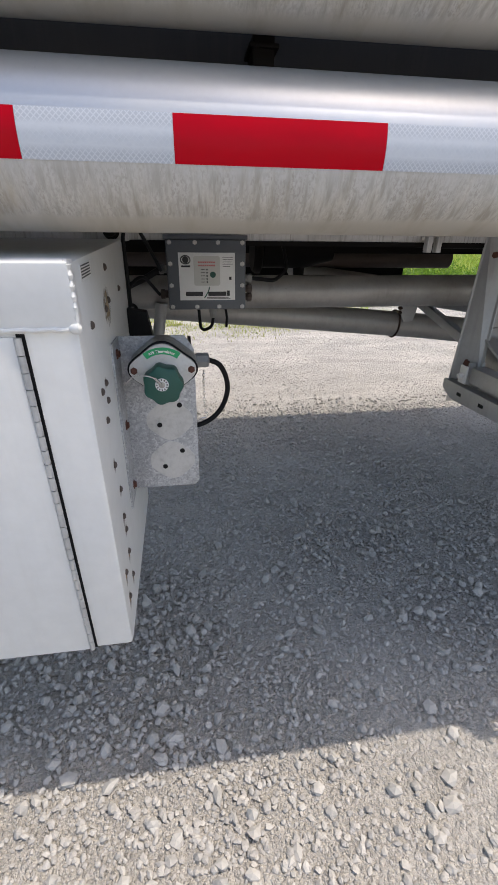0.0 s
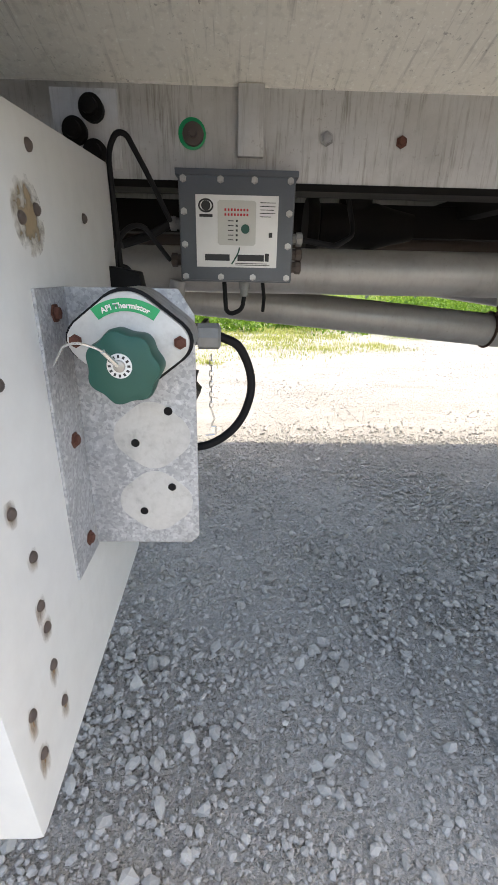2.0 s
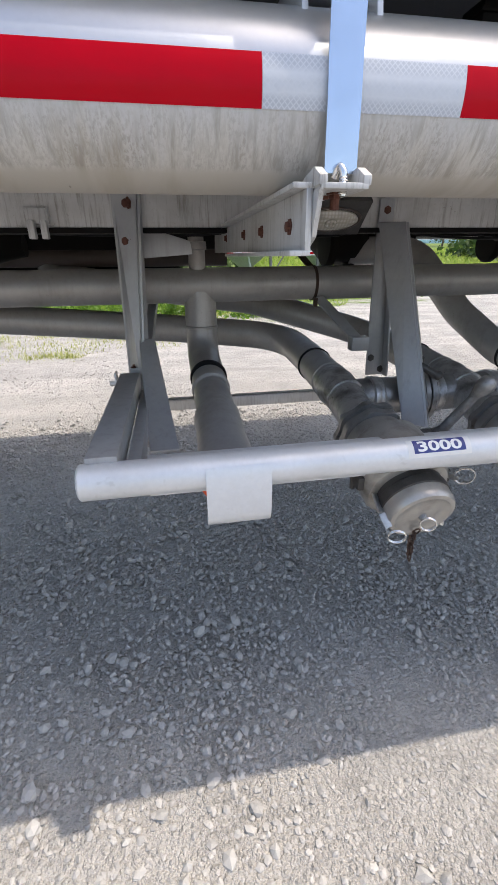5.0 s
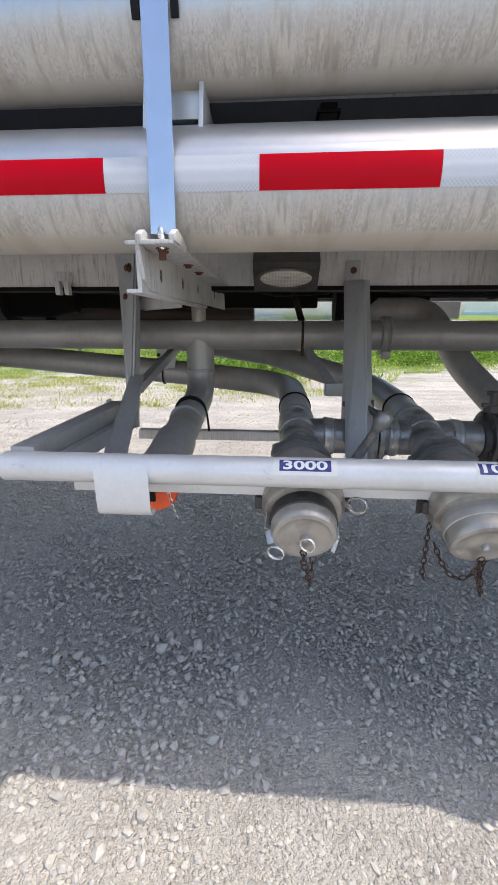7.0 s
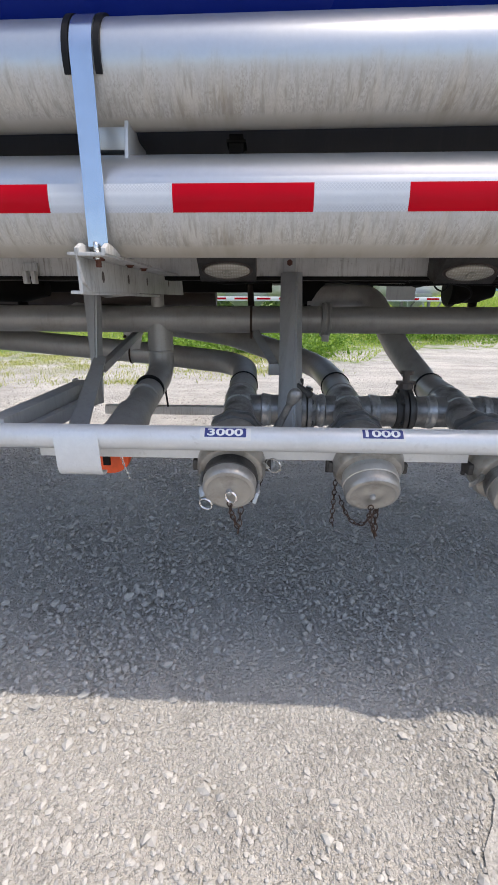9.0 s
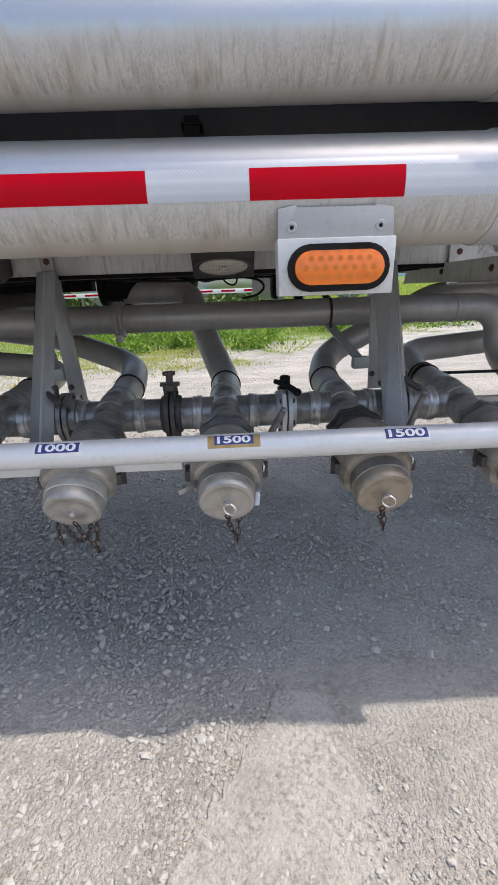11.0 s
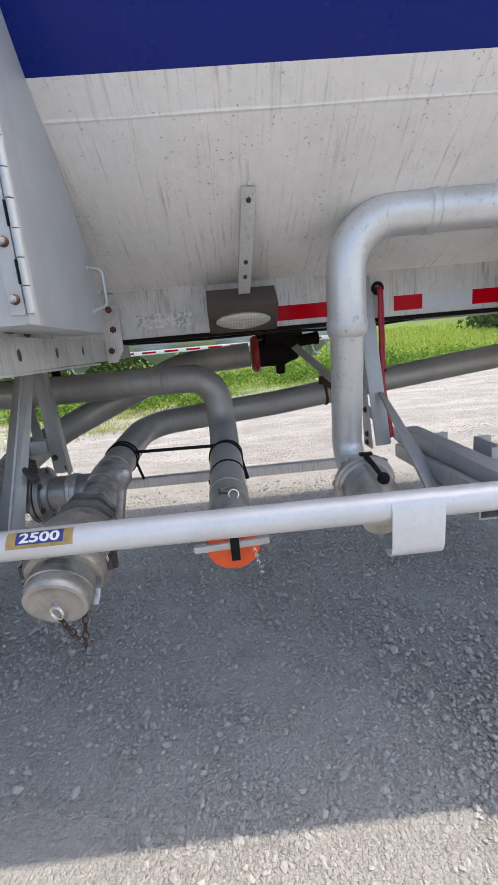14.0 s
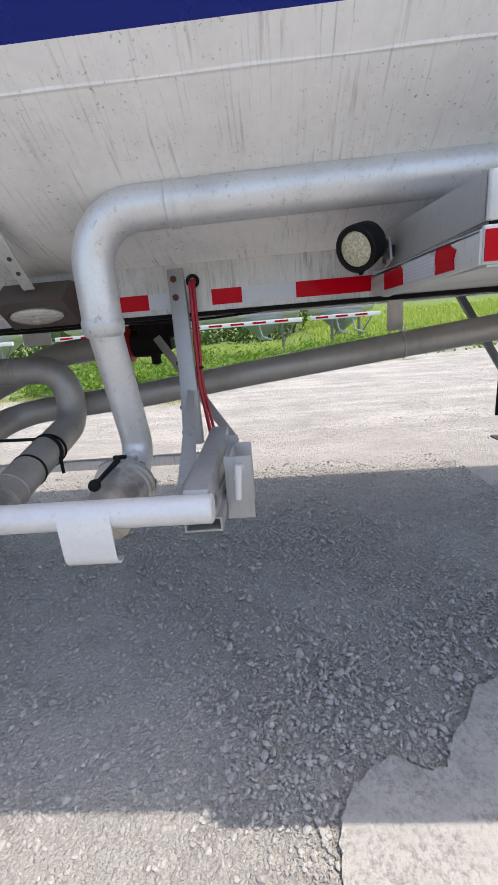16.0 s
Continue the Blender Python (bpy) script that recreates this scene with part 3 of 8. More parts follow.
def chain(bm, pts, link=0.018, r=0.0022):
    """Links of a chain along a line of points."""
    pts = [Vector(p) for p in pts]
    d, k, i = 0.0, 0, 0
    acc = [0.0]
    for a, b in zip(pts, pts[1:]):
        acc.append(acc[-1] + (b - a).length)
    while d < acc[-1]:
        while acc[i + 1] < d:
            i += 1
        f = (d - acc[i]) / max(1e-6, acc[i + 1] - acc[i])
        p = pts[i].lerp(pts[i + 1], f)
        t = (pts[i + 1] - pts[i]).normalized()
        _, u, v = axes_of(t)
        n = u if k % 2 else v
        w = t.cross(n)
        rings = []
        for s in range(8):
            a = 2 * math.pi * s / 8
            o = t * math.cos(a) * link * 0.62 + w * math.sin(a) * link * 0.34
            on = o.normalized()
            rings.append([bm.verts.new(p + o + (on * math.cos(q) + n * math.sin(q)) * r) for q in (0, 2.1, 4.2)])
        for s in range(8):
            a, b = rings[s], rings[(s + 1) % 8]
            for q in range(3):
                bm.faces.new((a[q], a[(q + 1) % 3], b[(q + 1) % 3], b[q]))
        d += link * 0.95
        k += 1
    return bm


def hang(p0, p1, drop, n=14):
    p0, p1 = Vector(p0), Vector(p1)
    return [p0.lerp(p1, i / n) - Vector((0, 0, drop * 4 * (i / n) * (1 - i / n))) for i in range(n + 1)]


def letters(text, size, depth=0.0006):
    """The built-in font as a flat mesh in x and z, centred, facing -y."""
    cu = bpy.data.curves.new("text", "FONT")
    cu.body = text
    cu.size = size
    cu.align_x, cu.align_y = "CENTER", "CENTER"
    cu.resolution_u = 3
    cu.offset = size * 0.03
    ob = new("text", cu)
    bpy.context.view_layer.update()
    me = bpy.data.meshes.new_from_object(ob.evaluated_get(bpy.context.evaluated_depsgraph_get()))
    bpy.data.objects.remove(ob)
    bm = B()
    bm.from_mesh(me)
    bpy.data.meshes.remove(me)
    for v in bm.verts:
        v.co = Vector((v.co.x, 0, v.co.y))
    return bm


# ---------------------------------------------------------------- ground
def spaced(lo, hi, a, b, n):
    """Coordinates dense between a and b and ever wider outside."""
    mid = np.linspace(a, b, n)
    out = [b]
    s = (b - a) / (n - 1)
    while out[-1] < hi:
        s *= 1.35
        out.append(out[-1] + s)
    low = [a]
    s = (b - a) / (n - 1)
    while low[-1] > lo:
        s *= 1.35
        low.append(low[-1] - s)
    return np.array(low[:0:-1] + list(mid) + out[1:])


gx, gy = spaced(-1500, 1500, -1.5, 6.5, 161), spaced(-1500, 2500, 0.0, 5.0, 101)
X, Y = np.meshgrid(gx, gy)


def bank(x, y):
    """Height of the field, which climbs gently behind the parked trailers."""
    return 2.7 * np.clip((y - 17.0) / 47.0, 0, 1) * np.clip((x - 5.0) / 4.0, 0, 1) * np.clip((300 - x) / 100, 0, 1)



near = np.clip(1.5 - np.maximum(np.abs(X - 2.5) / 6, np.abs(Y - 2.5) / 5), 0, 1)
Z = near * 0.005 * (np.sin(X * 2.1 + 0.7 * Y) + np.sin(Y * 3.3 - 1.1 * X) + 0.7 * np.sin(X * 5.7 + Y * 4.1)) / 2.0 - 0.006
far = np.clip((Y - 6.0) / 6.0, 0, 1) * np.clip((60 - np.abs(X)) / 20, 0, 1)
Z = Z + far * 0.03 * np.sin(X * 0.8) * np.sin(Y * 0.6) + bank(X, Y)
ny, nx = X.shape
idx = np.arange(nx * ny).reshape(ny, nx)
quads = np.stack([idx[:-1, :-1], idx[:-1, 1:], idx[1:, 1:], idx[1:, :-1]], -1).reshape(-1, 4)
me = bpy.data.meshes.new("ground")
me.from_pydata(np.stack([X, Y, Z], -1).reshape(-1, 3).tolist(), [], quads.tolist())
me.materials.append(ground_mat)
me.shade_smooth()
ground = tagged(new("ground", me), "dusty grey gravel yard turning to green field", "ground", kind="structure")

rng = np.random.default_rng(7)
# a rough dome: one crown corner, two rings of five
DOME_V = np.array([(0, 0, 1.0)] + [(0.894 * np.cos(k * 1.2566), 0.894 * np.sin(k * 1.2566), 0.447) for k in range(5)] + [(0.894 * np.cos(k * 1.2566 + 0.6283), 0.894 * np.sin(k * 1.2566 + 0.6283), -0.447) for k in range(5)])
DOME_F = np.array([(0, 1 + k, 1 + (k + 1) % 5) for k in range(5)] + [(1 + k, 6 + k, 1 + (k + 1) % 5) for k in range(5)] + [(6 + k, 6 + (k + 1) % 5, 1 + (k + 1) % 5) for k in range(5)])


def stones(name, n, x0, x1, y0, y1, rmin, rmax, power, label, sink=0.25, clump=0.0, bare=0.0):
    cx, cy = rng.uniform(x0, x1, n * 2), rng.uniform(y0, y1, n * 2)
    left = 2.07 + (cy - 0.577) * 0.58 + 0.03 * np.sin(cy * 9.0)
    patch = np.clip(np.minimum((cx - left) / 0.03, np.minimum((1.32 + 0.05 * np.sin(cx * 6.0) - cy) / 0.06, (3.35 - cx) / 0.25)), 0, 1)
    patch = np.maximum(patch, 0.6 * np.clip(np.minimum((cx - 3.2) / 0.2, np.minimum((1.02 - cy) / 0.08, (4.4 - cx) / 0.2)), 0, 1))
    patch = np.maximum(patch, ((cx > 4.42) & (cy < 0.9 + (cx - 4.4) * 0.9)) * 1.0)
    keep = rng.uniform(0, 1, n * 2) > patch * bare
    cx, cy = cx[keep], cy[keep]
    if clump > 0:
        w = 0.5 + 0.5 * np.sin(cx * 2.3 + 1.3 * np.sin(cy * 1.9)) * np.sin(cy * 2.9 + 0.8 * np.sin(cx * 3.1))
        keep = rng.uniform(0, 1, len(cx)) < (1 - clump) + clump * w ** 2 * 1.6
        cx, cy = cx[keep], cy[keep]
    cx, cy = cx[:n], cy[:n]
    n = len(cx)
    r = rmin + (rmax - rmin) * rng.uniform(0, 1, n) ** power
    # coarser near the cabinet
    r = r * (0.82 + 0.18 * np.clip((1.6 - cx) / 0.6, 0, 1))
    v = DOME_V[None] * (1 + rng.uniform(-0.28, 0.24, (n, 11, 1)))
    v = v * np.stack([rng.uniform(0.75, 1.25, n), rng.uniform(0.7, 1.1, n), rng.uniform(0.58, 0.92, n)], -1)[:, None] * r[:, None, None]
    a = rng.uniform(0, 2 * np.pi, n)
    ca, sa = np.cos(a)[:, None], np.sin(a)[:, None]
    tx, ty = rng.uniform(-0.4, 0.4, n)[:, None], rng.uniform(-0.4, 0.4, n)[:, None]
    # driven over and bedded in dust beside the trailer, loose beneath it
    bed = sink - 0.5 * np.clip((1.55 - cy) / 0.5, 0, 1) * np.clip((cx - 0.7) / 0.6, 0, 1)
    vx, vy = v[..., 0] * ca - v[..., 1] * sa, v[..., 0] * sa + v[..., 1] * ca
    vz = v[..., 2] + tx * vx + ty * vy
    verts = np.stack([vx + cx[:, None], vy + cy[:, None], vz + (r * bed)[:, None] - 0.005], -1).reshape(-1, 3)
    faces = (DOME_F[None] + 11 * np.arange(n)[:, None, None]).reshape(-1, 3)
    m = bpy.data.meshes.new(name)
    m.vertices.add(len(verts))
    m.vertices.foreach_set("co", verts.ravel())
    m.loops.add(faces.size)
    m.loops.foreach_set("vertex_index", faces.ravel())
    m.polygons.add(len(faces))
    m.polygons.foreach_set("loop_start", np.arange(0, faces.size, 3))
    m.update(calc_edges=True)
    m.materials.append(stone_mat)
    m.shade_flat()
    return tagged(new(name, m), label, "gravel", kind="stuff")


stones("gravel_fine", 38000, -0.9, 5.8, 0.5, 3.9, 0.002, 0.005, 1.3, "fine grey crushed gravel scattered over the yard", 0.25, 0.0, 0.3)
stones("gravel_medium", 100000, -0.9, 5.8, 0.5, 3.7, 0.003, 0.0118, 2.8, "angular grey limestone chips bedded in dust", 0.42, 0.4, 0.75)
stones("gravel_coarse", 7500, -0.9, 5.8, 0.5, 3.9, 0.009, 0.021, 2.8, "coarse pale limestone lumps on the yard", 0.42, 0.5, 0.95)
stones("gravel_far", 8000, -3.0, 8.0, 3.9, 5.4, 0.004, 0.013, 2.4, "loose pale gravel on the sunlit track", 0.1)
stones("gravel_far", 5000, -5.0, 12.0, 5.4, 10.0, 0.005, 0.016, 2.2, "loose pale gravel on the sunlit track", 0.1)

# a patch of compacted fines with a broken edge
re_ = random.Random(31)
rim = [(2.07, 0.2), (2.075, 0.5), (2.12, 0.69), (2.22, 0.83), (2.33, 1.0), (2.43, 1.2), (2.56, 1.31), (2.8, 1.35), (3.05, 1.3), (3.2, 1.36), (3.34, 1.25), (3.42, 1.05), (3.36, 0.8), (3.5, 0.5), (3.5, 0.2)]
edge_pts = []
for (ax, ay), (bx, by) in zip(rim, rim[1:]):
    for k in range(6):
        edge_pts.append((ax + (bx - ax) * k / 6 + re_.uniform(-0.012, 0.012), ay + (by - ay) * k / 6 + re_.uniform(-0.012, 0.012)))
edge_pts.append(rim[-1])
bm = B()
prism(bm, edge_pts[::-1], "z", -0.05, 0.0)
for v in bm.verts:
    v.co.z -= 0.024 * max(0.0, min(1.0, max((v.co.x - 2.9) / 0.4, (v.co.y - 1.15) / 0.15)))
solid("compacted_patch", bm, fines, "smooth patch of compacted pale fines in the gravel", "ground patch", kind="structure")

slab = [(4.39, 0.2), (4.385, 0.9), (4.40, 1.04), (4.45, 1.12), (4.50, 1.15), (4.567, 1.2), (4.65, 1.155), (4.715, 1.16), (4.76, 1.25), (4.84, 1.32), (4.9, 1.42), (5.01, 1.47), (5.3, 1.62), (5.9, 1.75), (6.8, 1.7)]
edge_pts = []
for (ax, ay), (bx, by) in zip(slab, slab[1:]):
    n_e = max(3, int(math.hypot(bx - ax, by - ay) / 0.02))
    for k in range(n_e):
        edge_pts.append((ax + (bx - ax) * k / n_e + re_.uniform(-0.007, 0.007), ay + (by - ay) * k / n_e + re_.uniform(-0.007, 0.007)))
edge_pts += [slab[-1], (6.8, 0.2)]
bm = B()
prism(bm, edge_pts[::-1], "z", -0.02, 0.006)
solid("concrete_apron", bm, concrete, "broken edge of a worn concrete slab in gravel", "concrete slab", kind="structure")

# ---------------------------------------------------------------- the tank trailer
TX0, TX1 = -4.5, 9.0
CY, CZ, TA, TB = 2.25, 2.119, 1.245, 0.74
BLUE_Z = 1.751

trailer = thing("tank_trailer", (2.3, CY, 1.3), "white and blue fuel tank trailer with streaked paint", "tank trailer")


def shell(bm, a0, a1, x0, x1, grow=0.0, n=48):
    """A strip of the oval shell between two angles, measured from straight down towards the near side."""
    rows = []
    for i in range(n + 1):
        a = radians(a0 + (a1 - a0) * i / n)
        f = min(1.0, max(0.0, (abs((a0 + (a1 - a0) * i / n + 180) % 360 - 180) - 66) / 18))
        g = grow + (0.012 * f * f * (3 - 2 * f) if abs((a0 + (a1 - a0) * i / n + 180) % 360 - 180) < 120 else 0.012)
        flat = min(1.0, max(0.0, (abs((a0 + (a1 - a0) * i / n + 180) % 360 - 180) - 72) / 14))
        y, z = CY - (TA + g - 0.016 * flat * flat * (3 - 2 * flat)) * math.sin(a), CZ - (TB + g) * math.cos(a)
        rows.append((bm.verts.new((x0, y, z)), bm.verts.new((x1, y, z))))
    for a, b in zip(rows, rows[1:]):
        bm.faces.new((a[0], a[1], b[1], b[0]))
    return bm


blue_deg = math.degrees(math.acos((CZ - BLUE_Z) / TB))
bm = B()
shell(bm, -blue_deg, blue_deg, TX0, TX1)
part("shell_lower", bm, shell_white, trailer, "white lower tank shell with dark drip streaks", 60)
bm = B()
shell(bm, blue_deg, 140, TX0, TX1)
part("shell_band", bm, blue_paint, trailer, "glossy dark blue band on the tank side", 60)
bm = B()
shell(bm, -140, -blue_deg, TX0, TX1)
part("shell_band", bm, blue_paint, trailer, "glossy dark blue band on the tank side", 60)
bm = B()
shell(bm, 140, 220, TX0, TX1)
part("shell_top", bm, shell_white, trailer, "", 60)
for x in (TX0, TX1):
    bm = B()
    ring = [bm.verts.new((x, CY - TA * math.sin(radians(a)), CZ - TB * math.cos(radians(a)))) for a in range(0, 360, 6)]
    bm.faces.new(ring)
    part("tank_head", bm, shell_white, trailer)
# the weld bead along the shell
seam = math.degrees(math.asin((CY - 1.222) / TA))
bm = B()
sy, sz = CY - TA * math.sin(radians(seam)), CZ - TB * math.cos(radians(seam))
sweep(bm, [(TX0 + 0.1 * i, sy + 0.001 * math.sin(i * 1.7), sz) for i in range(int((TX1 - TX0) * 10))], 0.0075, 8)
for q in bm.verts:
    q.co += Vector((0, 0.0047, 0.0035))
part("weld_seam", bm, shell_white, trailer)
# frame rails, with flanges
for y, s in ((1.755, 1), (2.785, -1)):
    bm = B()
    span(bm, TX0 + 0.1, TX1 - 0.1, y, y + s * 0.008, 1.292, 1.442)
    span(bm, TX0 + 0.1, TX1 - 0.1, y, y + s * 0.07, 1.284, 1.292)
    span(bm, TX0 + 0.1, TX1 - 0.1, y + s * 0.004, y + s * 0.05, 1.442, 1.452)
    part("frame_rail", bm, rail_alu, trailer, "streaked aluminium frame rail under the tank")
bm = B()
sweep(bm, [(TX0 + 0.1 * i, 1.752, 1.446 + 0.001 * math.sin(i * 2.3)) for i in range(int((TX1 - TX0) * 10))], 0.006, 6)
part("weld_seam", bm, shell_white, trailer)
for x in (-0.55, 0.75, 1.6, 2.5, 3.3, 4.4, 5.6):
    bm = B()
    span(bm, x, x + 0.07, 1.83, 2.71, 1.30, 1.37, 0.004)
    part("crossmember", bm, dark_under, trailer, "near-black crossmember")

# added dark sheet puts shade into the gap behind the hose tubes
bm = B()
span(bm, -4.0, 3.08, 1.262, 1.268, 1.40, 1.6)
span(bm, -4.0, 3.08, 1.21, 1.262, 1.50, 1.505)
part("gap_sheet", bm, gap_dark, trailer, "added dark sheet for the shade behind the hose tubes")

# added black strip puts shade along the rail's lower edge
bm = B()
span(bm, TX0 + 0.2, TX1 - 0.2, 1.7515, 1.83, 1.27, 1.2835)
part("rail_shade", bm, dark_under, trailer, "black strip in place of shade under the frame rail")

# added near-black beams fill the dark space under the belly, beside a pipe
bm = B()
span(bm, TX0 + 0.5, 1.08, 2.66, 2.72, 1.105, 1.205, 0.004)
part("belly_filler", bm, dark_under, trailer, "added near-black filler beam under the belly")
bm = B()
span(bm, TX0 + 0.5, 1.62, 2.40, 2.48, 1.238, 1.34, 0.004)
part("belly_filler", bm, dark_under, trailer, "added near-black filler beam under the belly")
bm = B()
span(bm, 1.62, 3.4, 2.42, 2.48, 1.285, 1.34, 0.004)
part("belly_filler", bm, dark_under, trailer, "added near-black filler beam under the belly")
bm = B()
cyl(bm, (TX0 + 0.5, 2.62, 1.235), (1.3, 2.62, 1.21), 0.045, 20)
part("belly_pipe", bm, rust_dark, trailer, "rust-brown pipe under the belly")
bm = B()
span(bm, 2.475, 2.69, 3.41, 3.418, 1.205, 1.32, 0.002)
part("far_bracket", bm, post_alu, trailer, "grimy plate under the far rail")
# storage tubes along the side
LT, UT, TR, UR = (1.108, 1.392), (1.1005, 1.621), 0.1016, 0.0905


def storage_tube(c, R, x0, x1, sleeve_x, label):
    ob = thing("hose_tube", ((x0 + x1) / 2, c[0], c[1]), label, "hose tube", "hose tubes along the tank")
    bm = B()
    xs = [x0, x0 + 0.01] + [x0 + 0.3 * i for i in range(1, int((x1 - x0) / 0.3))] + [x1]
    revolve(bm, (0, c[0], c[1]), (1, 0, 0), [(x, R) for x in xs], 64)
    part("tube", bm, tube_alu, ob)
    bm = B()
    revolve(bm, (0, c[0], c[1]), (1, 0, 0), [(sleeve_x, R), (sleeve_x + 0.001, R + 0.0035), (sleeve_x + 0.256, R + 0.0035), (sleeve_x + 0.257, R)], 64)
    part("sleeve", bm, tube_clean, ob, "clean brushed aluminium end sleeve")
    return ob


low_tube = storage_tube(LT, TR, -4.0, 3.09, 2.833, "dull aluminium hose tube with red and white tape")
top_tube = storage_tube(UT, UR, -4.0, 3.09, 2.83, "dull aluminium hose tube with dark drip stains")


def tube_tape(parent, material, c, R, x0, x1, z0, z1, name):
    bm = B()
    a0, a1 = math.asin((z0 - c[1]) / R), math.asin((z1 - c[1]) / R)
    n = 6
    cols = []
    for i in range(n + 1):
        a = a0 + (a1 - a0) * i / n
        cols.append([bm.verts.new((x, c[0] - math.cos(a) * rr, c[1] + math.sin(a) * rr)) for x, rr in ((x0, R + 0.0012), (x1, R + 0.0012), (x1, R), (x0, R))])
    for a, b in zip(cols, cols[1:]):
        bm.faces.new((a[0], a[1], b[1], b[0]))
        bm.faces.new((a[1], a[2], b[2], b[1]))
        bm.faces.new((a[3], a[0], b[0], b[3]))
    bm.faces.new((cols[0][0], cols[0][3], cols[0][2], cols[0][1]))
    bm.faces.new((cols[-1][0], cols[-1][1], cols[-1][2], cols[-1][3]))
    return part(name, bm, material, parent, "", 60)


reds = [(-1.03, -0.74), (-0.56, -0.272), (-0.09, 0.186), (0.375, 0.664), (0.853, 1.144), (1.401, 1.687), (1.876, 2.163), (2.351, 2.640)]
for (a, b), nxt in zip(reds, reds[1:] + [(2.823, 0)]):
    tube_tape(low_tube, tape_red, LT, TR, a, b, 1.367, 1.419, "tape_red")
    tube_tape(low_tube, tape_white, LT, TR, b + 0.0005, nxt[0] - 0.0005, 1.367, 1.419, "tape_white")
top_tube.rotation_euler = (0, -0.006, 0)


# ---------------------------------------------------------------- pipework below the tank
PR = 0.0565
HY, HZ = 1.965, 1.118
VX = [1.502, 1.887, 2.275, 2.678, 3.082]
VD = Vector((0, -1.0, -0.243)).normalized()
BD = Vector((0, -1.0, -0.1)).normalized()
MY, MZ = 1.548, 0.842


def on_axis(x, s):
    """A point along a delivery line: s metres in front of the crossing pipe."""
    return Vector((x, MY, MZ - 0.012)) + (VD if s > 0 else BD) * s


def pipe(name, pts, radius, r, material, label, rings=(), seg=24):
    ob = thing(name, pts[0], label, "pipe", "pipes below the tank")
    bm = B()
    sweep(bm, fillet(pts, radius), r, seg)
    part("pipe_run", bm, material, ob)
    for p, d in rings:
        bm = B()
        revolve(bm, Vector(p) - Vector(d).normalized() * 0.006, d, [(0, r), (0.003, r + 0.003), (0.009, r + 0.003), (0.012, r)], seg)
        part("weld_ring", bm, material, ob)
    return ob


def band(bm, p, d, r, w=0.012, th=0.004):
    p, d = Vector(p), Vector(d).normalized()
    revolve(bm, p - d * w / 2, d, [(0, r), (0.0002, r + th), (w - 0.0002, r + th), (w, r)], 24)
    return bm


# header with its drop to the capped outlet, and the far end bent down to a second outlet
header = pipe("header_pipe", [(-1.6, HY, HZ), (3.455, HY, HZ), (3.47, 1.95, 0.9), (3.48, 1.30, 0.772)], [0.14, 0.12], PR, pipe_grey,
              "long grey header pipe with capped drop outlets", rings=[((3.25, HY, HZ), (1, 0, 0)), ((3.478, 1.435, 0.798), (0, -1, -0.2))])
bm = B()
sweep(bm, fillet([(1.122, HY, HZ - 0.02), (1.122, 1.955, 0.885), (1.122, 1.28, 0.762)], [0.1]), 0.055, 24)
drop = part("drop_pipe", bm, pipe_grey, header)
bm = B()
revolve(bm, (1.122, 1.96, 0.975), (0, 0, 1), [(0, 0.055), (0.003, 0.058), (0.009, 0.058), (0.012, 0.055)], 24)
part("weld_ring", bm, pipe_grey, drop)
bm = B()
revolve(bm, (1.121, 1.66, 0.838), (0, -1, -0.21), [(0, 0.055), (0.003, 0.0585), (0.009, 0.0585), (0.012, 0.055)], 24)
part("weld_ring", bm, pipe_grey, drop)
bm = B()
band(bm, (1.1215, 1.735, 0.8535), (0, -1, -0.19), 0.0555, 0.01, 0.0035)
part("clamp_band", bm, black, drop, "thin black clamp band")
bm = B()
revolve(bm, (1.121, 1.50, 0.804), (0, -1, -0.21), [(0, 0.055), (0.004, 0.063), (0.12, 0.063), (0.16, 0.066), (0.22, 0.068), (0.242, 0.068), (0.244, 0.05)], 28)
part("outlet_collar", bm, pipe_grey, drop)
bm = B()
revolve(bm, (1.118, HY, HZ + 0.05), (0, 0, 1), [(0, 0.028), (0.06, 0.028), (0.062, 0.034), (0.085, 0.034), (0.087, 0.026), (0.1, 0.026)], 20)
part("vent_stub", bm, pipe_grey, header)
bm = B()
revolve(bm, (1.826, HY, HZ), (1, 0, 0), [(0, PR), (0.003, 0.07), (0.015, 0.073), (0.024, 0.068), (0.033, 0.073), (0.042, 0.07), (0.045, PR)], 28)
box(bm, (1.848, HY - 0.035, HZ - 0.073), (0.03, 0.03, 0.03), None, 0.004)
part("pipe_coupling", bm, pipe_grey, header, "bolted grey pipe coupling")
for x in (1.528, 2.72):
    bm = B()
    band(bm, (x, HY, HZ), (1, 0, 0), PR, 0.01, 0.0035)
    bar(bm, (x - 0.026, 2.4, 1.315), (x - 0.002, HY + 0.02, HZ + 0.052), 0.028, 0.006, (0, 0.3, 1), 0.001)
    box(bm, (x, HY - 0.045, HZ - 0.062), (0.012, 0.02, 0.03), None, 0.002)
    part("hose_clamp", bm, clamp_brown, header, "dark brown pipe clamp")
bm = B()
revolve(bm, (3.479, 1.375, 0.786), (0, -1, -0.2), [(0, PR), (0.004, 0.062), (0.1, 0.064), (0.11, 0.068), (0.14, 0.068)], 24)
part("outlet_collar", bm, cast_alu, header, "pale cast outlet collar")
bm = B()
band(bm, (3.4775, 1.545, 0.82), (0.12, -1, -0.12), PR, 0.008, 0.003)
box(bm, (3.42, 1.54, 0.808), (0.012, 0.012, 0.014), None, 0.002)
part("clamp_band", bm, black, header, "thin black clamp band")

